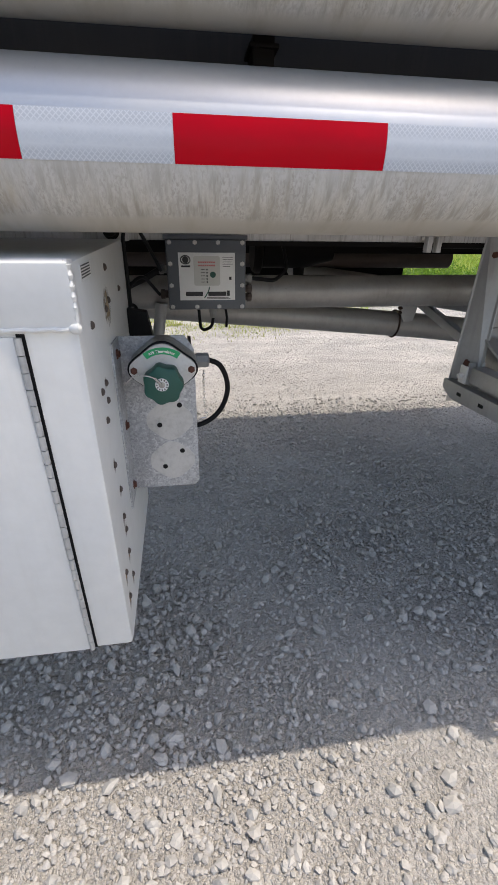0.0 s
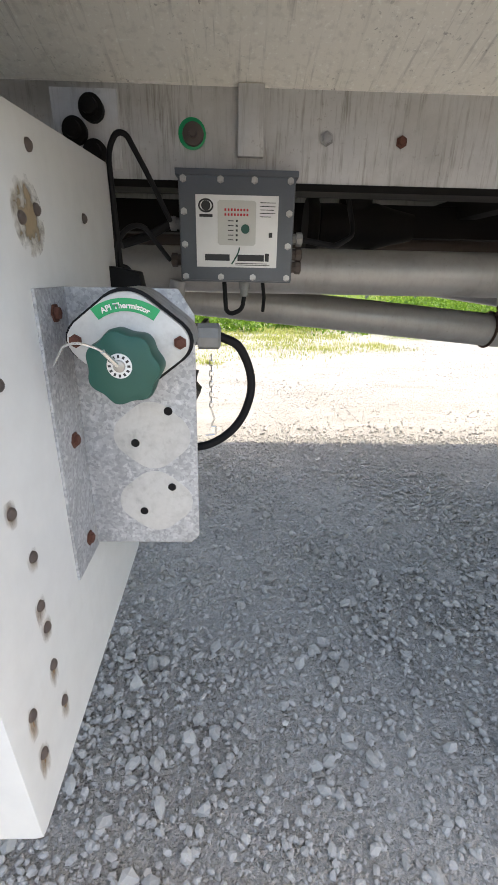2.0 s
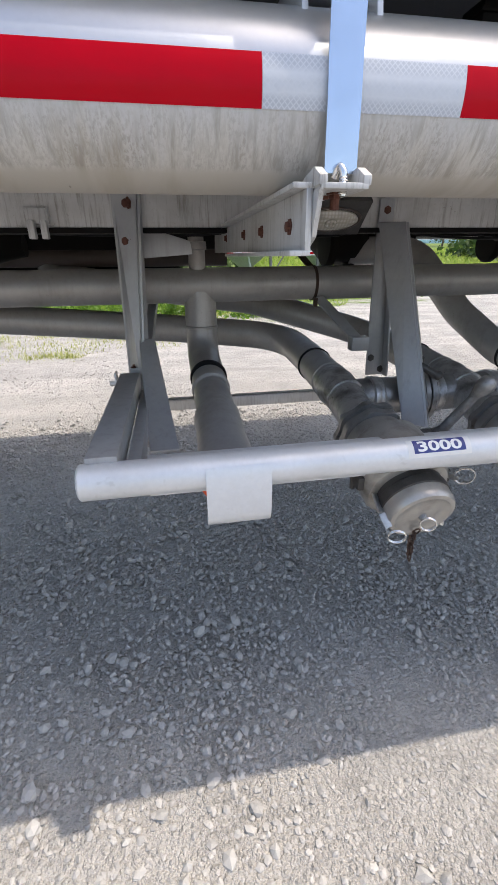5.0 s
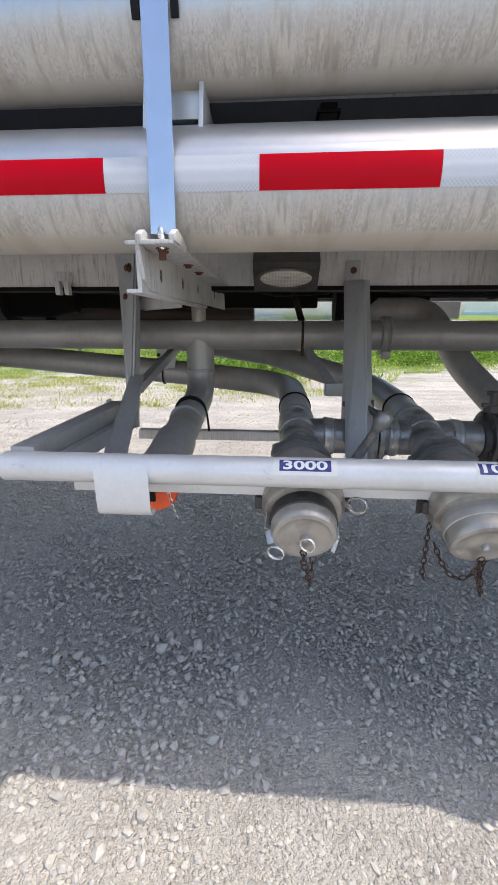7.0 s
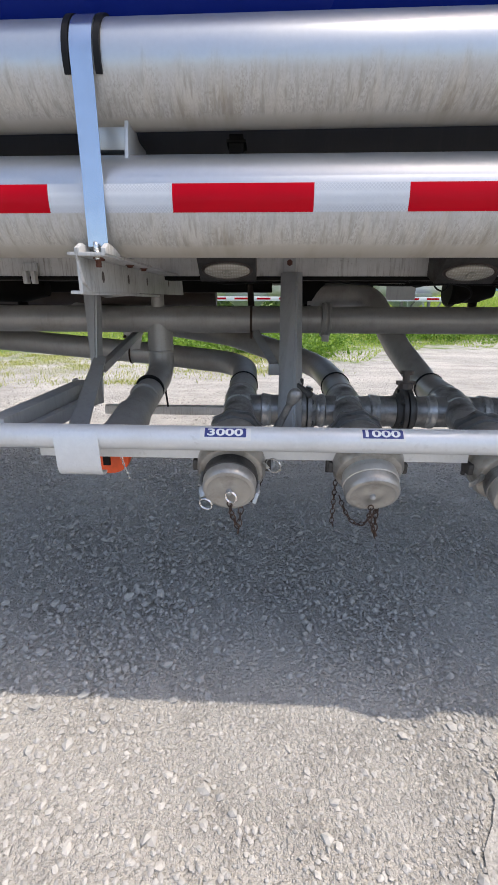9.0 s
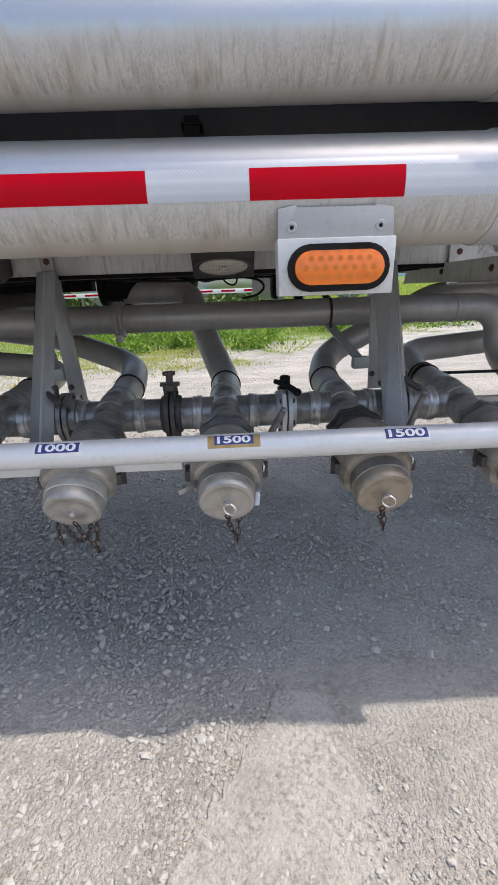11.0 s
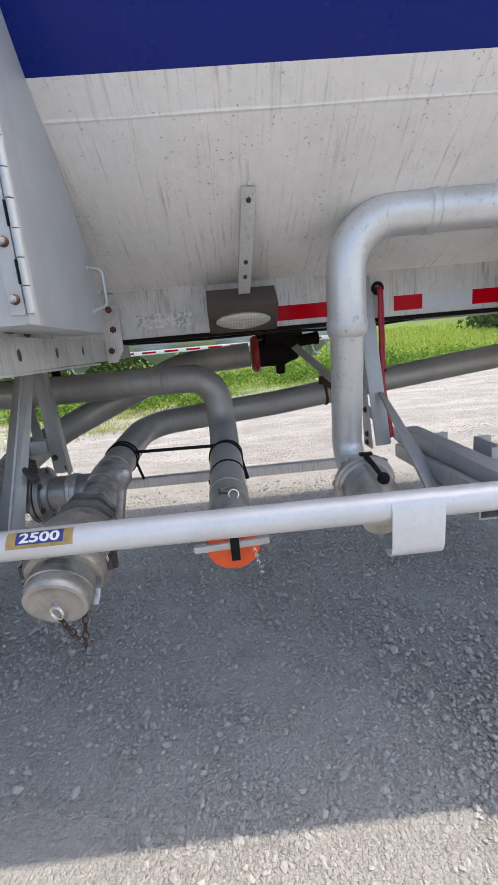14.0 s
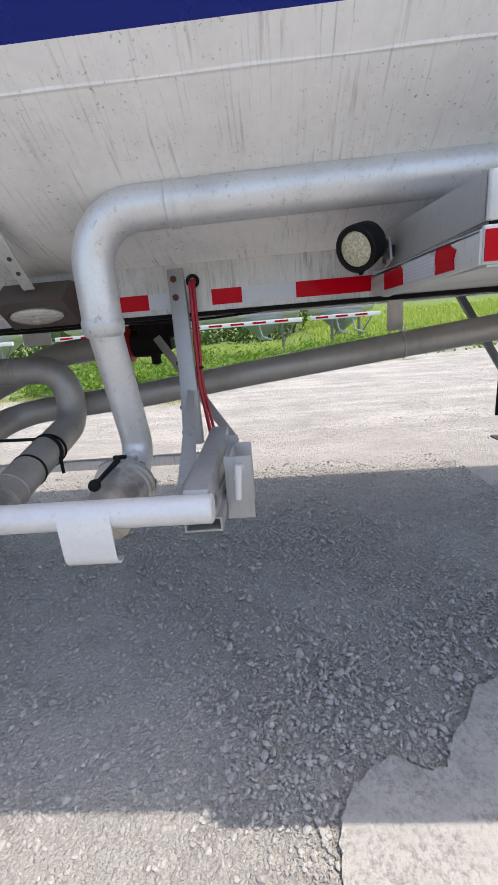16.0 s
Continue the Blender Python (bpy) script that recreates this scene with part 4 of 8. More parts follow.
# delivery lines from the compartments to the valves
front = [on_axis(x, -0.27) for x in VX]


def line(i, pts, radius, label):
    x = VX[i]
    p = [Vector(q) for q in pts] + [on_axis(x, -0.33), on_axis(x, -0.05)]
    ob = pipe("delivery_pipe", p, radius, PR, pipe_grey, label, rings=[(on_axis(x, -0.12), BD)])
    bm = B()
    band(bm, on_axis(x, -0.27), BD, PR, 0.009, 0.004)
    part("clamp_band", bm, black, ob, "thin black clamp band")
    return ob


line(0, [(-1.85, 2.30, 1.42), (-1.62, 2.30, 1.15), (-0.25, 2.30, 1.036), (1.02, 2.295, 0.927), (1.49, 2.2, 0.89)], [0.12, 0.3, 0.3, 0.3, 0.16], "grey delivery pipe curving forward to its valve")
line(1, [(0.42, 2.66, 1.42), (0.5, 2.64, 1.13), (1.40, 2.42, 1.015), (1.85, 2.17, 0.895)], [0.1, 0.3, 0.4, 0.2], "grey delivery pipe sloping down to its valve")
line(2, [(1.8, 2.33, 1.225), (2.11, 2.31, 1.225), (2.21, 2.08, 0.985)], [0.11, 0.3, 0.15], "grey delivery pipe dropping from a belly valve")
line(3, [(3.62, 2.26, 1.185), (3.3, 2.26, 1.165), (2.74, 2.1, 0.925)], [0.3, 0.22, 0.15], "grey delivery pipe curving down from a flanged valve")
line(4, [(6.72, 2.2, 1.45), (6.5, 2.2, 1.262), (4.87, 2.2, 1.087), (4.19, 2.2, 1.012), (3.72, 2.21, 0.953), (3.12, 2.14, 0.915)], [0.12, 0.5, 0.5, 0.3, 0.2, 0.16], "long grey delivery pipe running along the trailer")

# crossing pipe that joins the valves
MANI_Z = MZ - 0.024
manifold = thing("manifold_pipe", ((VX[0] + VX[4]) / 2, MY, MANI_Z), "grimy cast manifold pipe joining the delivery lines", "pipe")
bm = B()
cyl(bm, (VX[0], MY, MANI_Z), (VX[4], MY, MANI_Z), 0.055, 28)
part("pipe_run", bm, cast_grime, manifold)
for x in VX:
    for s in (-1, 1):
        if VX[0] < x + s * 0.1 < VX[4]:
            bm = B()
            revolve(bm, (x + s * 0.078, MY, MANI_Z), (s, 0, 0), [(0, 0.055), (0.004, 0.0605), (0.016, 0.0605), (0.022, 0.057), (0.03, 0.059), (0.036, 0.055)], 28)
            part("bead", bm, cast_alu, manifold)
for k, x in enumerate((1.74, 2.09, 2.482, 2.885)):
    for s in (-1, 1):
        bm = B()
        revolve(bm, (x + s * 0.003, MY, MANI_Z), (s, 0, 0), [(0, 0.088), (0.014, 0.088), (0.016, 0.07), (0.03, 0.062), (0.032, 0.055)], 32)
        fl = part("flange", bm, (cast_grime, cast_dark, galv, cast_grime)[k], manifold)
        bolts(fl, BOLT_DARK, "bolt", [(x + s * 0.017, MY + 0.074 * math.cos(a), MANI_Z + 0.074 * math.sin(a)) for a in (0.4, 1.45, 2.5, 3.54, 4.6, 5.6)], (s, 0, 0))
bm = B()
revolve(bm, (2.09, MY, MANI_Z + 0.085), (0, 0, 1), [(0, 0.026), (0.02, 0.024), (0.022, 0.012), (0.05, 0.012), (0.051, 0.022), (0.062, 0.022), (0.064, 0.01)], 10)
box(bm, (2.09, MY, MANI_Z + 0.105), (0.066, 0.018, 0.014), None, 0.003)
part("bonnet", bm, rust_dark, manifold, "rust-brown valve bonnet")
for x, mat in ((1.71, cast_dark), (2.478, black), (2.875, cast_dark)):
    bm = B()
    sweep(bm, [(x - 0.036, MY - 0.04, MANI_Z + 0.108), (x - 0.005, MY - 0.06, MANI_Z + 0.102), (x + 0.03, MY - 0.085, MANI_Z + 0.08)], lambda f: 0.008 + 0.0035 * f, 10)
    revolve(bm, (x + 0.026, MY - 0.082, MANI_Z + 0.083), (0.7, -0.6, -0.4), [(0, 0.006), (0.004, 0.012), (0.012, 0.0135), (0.02, 0.01), (0.023, 0.003)], 12)
    revolve(bm, (x, MY - 0.03, MANI_Z + 0.08), (0, 0, 1), [(0, 0.018), (0.04, 0.018), (0.045, 0.01)], 12)
    part("valve_handle", bm, mat, manifold, "stubby black valve handle")
bm = B()
span(bm, 2.462, 2.476, MY - 0.085, MY - 0.02, MANI_Z - 0.075, MANI_Z + 0.075, 0.006)
part("valve_plate", bm, galv, manifold, "pale zinc wafer plate")


# ---------------------------------------------------------------- delivery valves
def delivery_valve(x, label, flange_mat, body_mat, cap_mat, ring_mat, droop=0.40):
    ob = thing("delivery_valve", on_axis(x, 0.2), label, "valve", "delivery valves in a row")
    u, v = Vector((1, 0, 0)), VD.cross(Vector((1, 0, 0))).normalized()
    nose = Vector((0, -1.0, -droop)).normalized()

    def on_nose(k):
        return on_axis(x, 0.44) + nose * (k - 0.44)
    bm = B()
    revolve(bm, on_axis(x, -0.1), BD, [(0, 0.05), (0.004, 0.0585), (0.02, 0.06), (0.05, 0.061), (0.06, 0.058), (0.13, 0.057)], 32)
    revolve(bm, on_axis(x, 0.01), VD, [(0, 0.055), (0.06, 0.053), (0.13, 0.054), (0.15, 0.058), (0.165, 0.066), (0.186, 0.068)], 36)
    part("tee_body", bm, cast_alu, ob, "grimy cast tee with a thin flange")
    bm = B()
    revolve(bm, on_axis(x, 0.19), VD, [(0, 0.066), (0.028, 0.066)], 28)
    part("flange_gap", bm, cast_dark, ob, "dark recess between two flanges")
    rows = []
    bm = B()
    for h, rr, sc in ((0.176, 0.06, 0.0), (0.1765, 0.084, 0.004), (0.194, 0.086, 0.004), (0.1945, 0.074, 0.0), (0.206, 0.074, 0.0), (0.2065, 0.084, 0.003), (0.228, 0.084, 0.003), (0.2285, 0.074, 0.0)):
        rows.append([bm.verts.new(on_axis(x, h) + (u * math.cos(a) + v * math.sin(a)) * (rr + sc * math.cos(8 * (a - 0.3 - x)))) for a in [2 * math.pi * k / 64 for k in range(64)]])
    for a, b in zip(rows, rows[1:]):
        for k in range(64):
            bm.faces.new((a[k], a[(k + 1) % 64], b[(k + 1) % 64], b[k]))
    bm.faces.new(rows[0][::-1]), bm.faces.new(rows[-1])
    fl = part("neck_flange", bm, flange_mat, ob, "oily dark scalloped flange" if flange_mat is cast_dark else "scalloped cast flange")
    ang = [k * math.pi / 4 + 0.3 + x for k in range(8)]
    bolts(fl, BOLT_STEEL, "bolt", [on_axis(x, 0.176) + (u * math.cos(a) + v * math.sin(a)) * 0.0775 for a in ang], -VD)
    for a in ang[::2]:
        bm = B()
        q = on_axis(x, 0.197) + (u * math.cos(a + 0.4) + v * math.sin(a + 0.4)) * 0.067
        cyl(bm, q - VD * 0.012, q + VD * 0.012, 0.0085, 8)
        part("stud", bm, cast_grime, fl)
    bm = B()
    revolve(bm, on_axis(x, 0.228), VD, [(0, 0.074), (0.008, 0.08), (0.06, 0.084), (0.12, 0.087)], 40)
    k0 = 0.25 * (droop - 0.243)
    revolve(bm, on_nose(0.228 + k0), nose, [(0, 0.07), (0.012, 0.085), (0.06 - k0 * 0.5, 0.091), (0.1 - k0 * 0.5, 0.098), (0.15 - k0, 0.1), (0.174 - k0, 0.097), (0.186 - k0, 0.089), (0.19 - k0, 0.077)], 40)
    body = part("valve_body", bm, body_mat, ob, "rough cast aluminium valve body")
    for s in (-1, 1):
        bm = B()
        box(bm, on_axis(x, 0.375) + u * s * 0.1 + Vector((0, 0, 0.008)), (0.022, 0.05, 0.032), None, 0.006)
        cyl(bm, on_axis(x, 0.375) + u * s * 0.108 + Vector((0, 0.01, 0.028)), on_axis(x, 0.375) + u * s * 0.108 + Vector((0, 0.01, -0.018)), 0.006, 10)
        part("lug", bm, cast_dark, body)
    bm = B()
    revolve(bm, on_nose(0.38), nose, [(0, 0.072), (0.004, 0.0775), (0.03, 0.0775), (0.034, 0.074), (0.05, 0.074), (0.053, 0.0765), (0.072, 0.0765), (0.076, 0.07)], 40)
    part("coupling_ring", bm, ring_mat, ob, "dark worn coupling ring" if ring_mat is cast_dark else "worn cast coupling ring")
    bm = B()
    revolve(bm, on_nose(0.451), nose, [(0, 0.069), (0.003, 0.074), (0.02, 0.0735), (0.03, 0.0725), (0.035, 0.069), (0.0365, 0.06), (0.034, 0.055), (0.033, 0.03), (0.035, 0.026), (0.036, 0.01)], 44)
    cap = part("dust_cap", bm, cap_mat, ob, "worn round aluminium dust cap")
    bm = B()
    revolve(bm, on_nose(0.485), nose, [(0, 0.009), (0.01, 0.008), (0.014, 0.004)], 10)
    part("cap_eye", bm, cast_alu, cap)
    return ob, cap


def pull_ring(parent, c, n, R=0.019):
    bm = B()
    torus(bm, c, n, R, 0.0015, 22, 6)
    torus(bm, c + Vector(n).normalized() * 0.0032, n, R, 0.0013, 22, 6)
    part("pull_ring", bm, chrome, parent, "thin bright split ring")


def lever(parent, p0, p1, p2, w=0.019):
    bm = B()
    bar(bm, p0, p1, w, 0.006, VD, 0.002)
    bar(bm, p1, p2, w * 0.8, 0.005, VD, 0.002)
    part("cam_lever", bm, worn_steel, parent, "worn steel cam lever")


valve, cap = delivery_valve(VX[0], "cast valve with round dust cap and open cam levers", cast_grime, cap_alu, cap_alu, cast_dark)
valve_b, cap = delivery_valve(VX[1], "cast valve with pale dust cap and folded levers", cast_grime, cap_alu, cap_alu, cap_pale, 0.6)
valve_c, cap = delivery_valve(VX[2], "cast valve with round dust cap and one raised lever", cast_grime, cap_alu, cap_alu, cast_grime)
valve_d, cap = delivery_valve(VX[3], "stained cast valve with oily flange and dust cap", cast_dark, cast_stained, cap_stained, cast_grime)
valve_e, cap = delivery_valve(VX[4], "cast valve with round dust cap on a short chain", cast_grime, cap_alu, cap_alu, cast_alu)


def dress(o, x, left, right, face, seed, loop=False):
    """Levers, rings and chains of one valve."""
    c = on_axis(x, 0.415)
    if left == "down":
        lever(o, c + Vector((-0.074, 0.02, 0.01)), c + Vector((-0.08, -0.045, -0.02)), c + Vector((-0.072, -0.068, -0.042)))
        pull_ring(o, c + Vector((-0.062, -0.085, -0.055)), (0.3, 1, 0.3), 0.018)
    elif left == "out":
        lever(o, c + Vector((-0.07, 0.0, 0.01)), c + Vector((-0.1, -0.02, 0.0)), c + Vector((-0.125, -0.03, -0.008)))
        pull_ring(o, c + Vector((-0.1, 0.04, 0.045)), (0.8, 1, 0.1))
    else:
        bm = B()
        torus(bm, c + Vector((-0.095, 0.05, 0.035)), (1, 0.6, 0), 0.016, 0.003, 14, 6, 1.3)
        part("lever_ring", bm, cast_dark, o)
    if right == "ring":
        pull_ring(o, c + Vector((0.118, -0.02, 0.034)), (0.35, 1, 0.2), 0.021)
        lever(o, c + Vector((0.092, 0.0, 0.03)), c + Vector((0.1, -0.015, 0.03)), c + Vector((0.104, -0.02, 0.032)))
        lever(o, c + Vector((0.074, 0.0, -0.02)), c + Vector((0.076, -0.03, -0.045)), c + Vector((0.066, -0.045, -0.07)), 0.014)
    elif right == "lever":
        lever(o, c + Vector((0.074, 0.03, 0.015)), c + Vector((0.08, -0.02, -0.02)), c + Vector((0.076, -0.04, -0.05)))
        pull_ring(o, c + Vector((0.092, 0.03, 0.03)), (1, 0.5, 0))
    else:
        bm = B()
        torus(bm, c + Vector((0.093, 0.05, 0.03)), (1, -0.6, 0), 0.016, 0.003, 14, 6, 1.4)
        part("lever_ring", bm, cast_dark, o)
    e = on_axis(x, 0.494)
    if face:
        pull_ring(o, e + Vector((0.006, -0.006, -0.016)), (0.4, 1, 0.1), 0.016)
    r = random.Random(seed)
    low = e + Vector((0.02 + 0.01 * r.random(), 0.06, -0.125 - 0.03 * r.random()))
    bm = B()
    chain(bm, [e + Vector((0.0, 0.02, -0.05)), e + Vector((0.004, 0.04, -0.09)), low], 0.02, 0.0024)
    chain(bm, [low, e + Vector((0.03, 0.08, -0.075)), e + Vector((0.035, 0.11, -0.045))], 0.02, 0.0024)
    part("cap_chain", bm, rust_chain, o, "short rusty chain")
    if loop:
        bm = B()
        chain(bm, [c + Vector((-0.085, 0.03, -0.02)), c + Vector((-0.088, 0.03, -0.16)), c + Vector((-0.08, 0.03, -0.185))], 0.016, 0.0021)
        chain(bm, hang(c + Vector((-0.07, 0.02, -0.08)), e + Vector((0.03, 0.05, -0.06)), 0.07), 0.016, 0.0021)
        part("cap_chain", bm, rust_chain, o, "long rusty looped chain")
    if right == "ring" or left == "out":
        bm = B()
        chain(bm, hang(c + Vector((0.1, 0.1, 0.03)), e + Vector((0.045, 0.08, -0.06)), 0.06), 0.015, 0.002)
        part("cap_chain", bm, rust_chain, o, "long rusty looped chain")


dress(valve, VX[0], "down", "ring", True, 1)
dress(valve_b, VX[1], "none", "none", False, 2, True)
dress(valve_c, VX[2], "out", "lever", True, 3)
dress(valve_d, VX[3], "none", "lever", True, 4)
dress(valve_e, VX[4], "none", "lever", True, 5)

# hand levers beside the necks
def hand_lever(o, x, reach, rise, material, knob=True):
    bm = B()
    cyl(bm, (x + 0.058, 1.29, 0.80), (x + 0.118, 1.25, 0.815), 0.014, 12)
    k = Vector((x + 0.158 + reach, 1.193, 0.945 + rise))
    f = Vector((x + 0.11, 1.255, 0.808))
    sweep(bm, [f, f.lerp(k, 0.25) + Vector((0, -0.003, -0.008)), f.lerp(k, 0.62) + Vector((0, -0.002, -0.004)), k], lambda q: 0.0135 - 0.004 * q if knob else 0.0105 - 0.002 * q, 12)
    if knob:
        revolve(bm, k - (k - f).normalized() * 0.026, k - f, [(0, 0.0095), (0.01, 0.0125), (0.024, 0.0175), (0.036, 0.0195), (0.048, 0.018), (0.056, 0.011), (0.059, 0.003)], 18)
    else:
        revolve(bm, k - (k - f).normalized() * 0.004, k - f, [(0, 0.0085), (0.01, 0.009), (0.014, 0.004)], 12)
    part("hand_lever", bm, material, o, "cast hand lever with a rounded knob" if knob else "slim dark hand lever")


hand_lever(valve, VX[0], 0.012, -0.005, cast_grime)
hand_lever(valve_c, VX[2], 0.0, -0.035, cast_grime, False)
hand_lever(valve_d, VX[3], -0.03, -0.005, cast_grime, False)
hand_lever(valve_e, VX[4], 0.0, 0.0, cast_alu)


# ---------------------------------------------------------------- capped drop outlets
def orange_cap(x, y, z, label):
    ob = thing("drain_cap", (x, y, z), label, "cap", "orange caps on outlets")
    d = Vector((0, -1, -0.2)).normalized()
    bm = B()
    revolve(bm, (x, y, z), d, [(0.004, 0.06), (0.006, 0.067), (0.03, 0.068), (0.038, 0.064), (0.04, 0.05)], 36)
    part("cap_disc", bm, orange, ob)
    bm = B()
    bar(bm, (x - 0.095, y - 0.048, z + 0.003), (x + 0.09, y - 0.052, z + 0.013), 0.016, 0.017, (0, 0, 1), 0.003)
    part("clamp_bar", bm, galv, ob, "pale metal clamp bar")
    bm = B()
    bar(bm, (x + 0.005, y - 0.058, z + 0.04), (x + 0.005, y - 0.058, z - 0.03), 0.022, 0.01, (0, 1, 0), 0.003)
    part("latch", bm, black, ob, "black rubber latch")
    bm = B()
    chain(bm, [(x + 0.05, y - 0.06, z + 0.0), (x + 0.06, y - 0.055, z - 0.05), (x + 0.065, y - 0.05, z - 0.075)], 0.009, 0.0014)
    part("cap_chain", bm, chrome, ob, "short bright chain")
    return ob


orange_cap(3.482, 1.225, 0.752, "orange cap with a metal clamp bar and chain")
bm = B()
torus(bm, (3.494, 1.31, 0.84), (0.15, -0.75, 0.65), 0.0135, 0.0014, 22, 6)
part("pull_ring", bm, chrome, header, "small bright pin ring")
bm = B()
cyl(bm, (3.452, 1.335, 0.842), (3.484, 1.32, 0.84), 0.0032, 8)
box(bm, (3.455, 1.335, 0.842), (0.006, 0.012, 0.014), None, 0.002)
part("lock_pin", bm, rust_dark, header, "rusty locking pin")
orange_cap(1.12, 1.262, 0.757, "orange cap with a metal clamp bar, partly hidden")


# ---------------------------------------------------------------- valve guard: front tube, arms, posts, flaps
GY, GZ, GR = 1.081, 0.857, 0.0322
guard = thing("valve_guard", (2.5, GY, GZ), "silver tubular valve guard with capacity labels", "guard rail")
bm = B()
revolve(bm, (0.842, GY, GZ), (1, 0, 0), [(0, 0.028), (0.004, GR)] + [(0.3 * i, GR) for i in range(1, 11)] + [(3.312, GR), (3.316, 0.028)], 40)
part("guard_tube", bm, guard_alu, guard)
# arms back to the posts
def side_arms(xo, s, yb, zb, yi):
    """The arms of one end; s is the direction outwards."""
    bm = B()
    prism(bm, [(xo, 0.846), (xo, 0.9), (xo - s * 0.055, 0.9), (xo - s * 0.055, 0.846)], "y", 1.085, yb, 0.004)
    for v in bm.verts:
        v.co.x += -s * 0.006 * (v.co.y - 1.09) / 0.55
        v.co.z += zb * (v.co.y - 1.09) / 0.55
    part("arm", bm, post_alu, guard, "grey channel arm")
    bm = B()
    x_top = 4.022 if s > 0 else xo - s * 0.088
    bar(bm, (x_top, yi, 1.03 if s > 0 else 0.985), (x_top + (0.03 if s > 0 else 0.032), yi - 0.36, 0.785), 0.058 if s > 0 else 0.046, 0.009, (0, 0.5, 0.87), 0.002)
    for q in bm.verts:
        if s < 0 and q.co.z < 0.9:
            q.co.x = x_top + 0.036 + (q.co.x - x_top - 0.032) * 1.5
        if s > 0 and q.co.z > 0.95:
            q.co.x = x_top + 0.006 + (q.co.x - x_top) * 0.35
    part("arm", bm, post_alu, guard, "sloping flat arm")
    bm = B()
    bar(bm, (xo - s * 0.072, yb, 0.83), (xo - s * 0.076, 1.12, 0.842), 0.026, 0.045, (0, 0, 1), 0.003)
    part("arm", bm, post_alu, guard)
    bm = B()
    prism(bm, [(1.11, 0.832), (1.11, 0.82), (1.26, 0.785), (yb + 0.06, 0.772), (yb + 0.12, 0.8), (yb + 0.12, 0.832)], "x", xo, xo + s * 0.006, 0.001)
    span(bm, xo + s * 0.0, xo - s * 0.03, 1.2, yb + 0.12, 0.826, 0.832, 0.001)
    side = part("side_angle", bm, post_alu, guard, "weathered slotted angle bar")
    for k in range(4):
        bm = B()
        span(bm, xo + s * 0.0065, xo + s * 0.005, 1.29 + 0.12 * k, 1.315 + 0.12 * k, 0.796, 0.808)
        part("slot", bm, black, side)


side_arms(0.855, -1, 1.645, 0.004, 1.70)
side_arms(4.15, 1, 1.625, 0.01, 1.65)
bm = B()
prism(bm, [(0.832, 0.775), (0.849, 0.77), (0.849, 0.83), (0.836, 0.832)], "y", 1.25, 1.325, 0.003)
part("rubber_stop", bm, black, guard, "black rubber stop")
bm = B()
cyl(bm, (0.846, 1.66, 0.872), (0.828, 1.66, 0.871), 0.008, 10)
span(bm, 0.845, 0.85, 1.64, 1.68, 0.845, 0.905, 0.001)
part("stop_pin", bm, guard_alu, guard)
bm = B()
angle_bar(bm, (0.95, 1.165, 0.838), (2.16, 1.165, 0.838), 0.04, 0.068, (0, 0, 1), 0.006, -1)
part("rear_angle", bm, guard_alu, guard, "angle bar behind the tube")
bm = B()
angle_bar(bm, (0.9, 1.80, 0.762), (4.02, 1.80, 0.762), 0.03, 0.034, (0, 0, 1), 0.005, -1)
part("rear_angle", bm, rail_alu, guard, "thin angle bar under the pipes")
def flap(x0, x1, low, label):
    """A folded plate that hangs from the tube."""
    bm = B()
    back = [(1.047, low + 0.034), (1.0485, low + 0.022), (1.053, low + 0.011), (1.061, low + 0.003), (1.07, low), (1.084, low + 0.002)]
    skin = [(GY - GR * 0.86, GZ + 0.02), (GY - GR - 0.0045, GZ + 0.002)] + back
    prof = skin + [(y + 0.002, z + 0.005) for y, z in back[::-1]] + [(GY - GR + 0.001, GZ)]
    prism(bm, prof, "x", x0, x1, 0.0)
    part("flap", bm, guard_alu, guard, label)


flap(1.056, 1.172, 0.754, "pale folded plate hanging from the tube")
flap(3.828, 3.944, 0.745, "pale folded plate hanging from the tube")


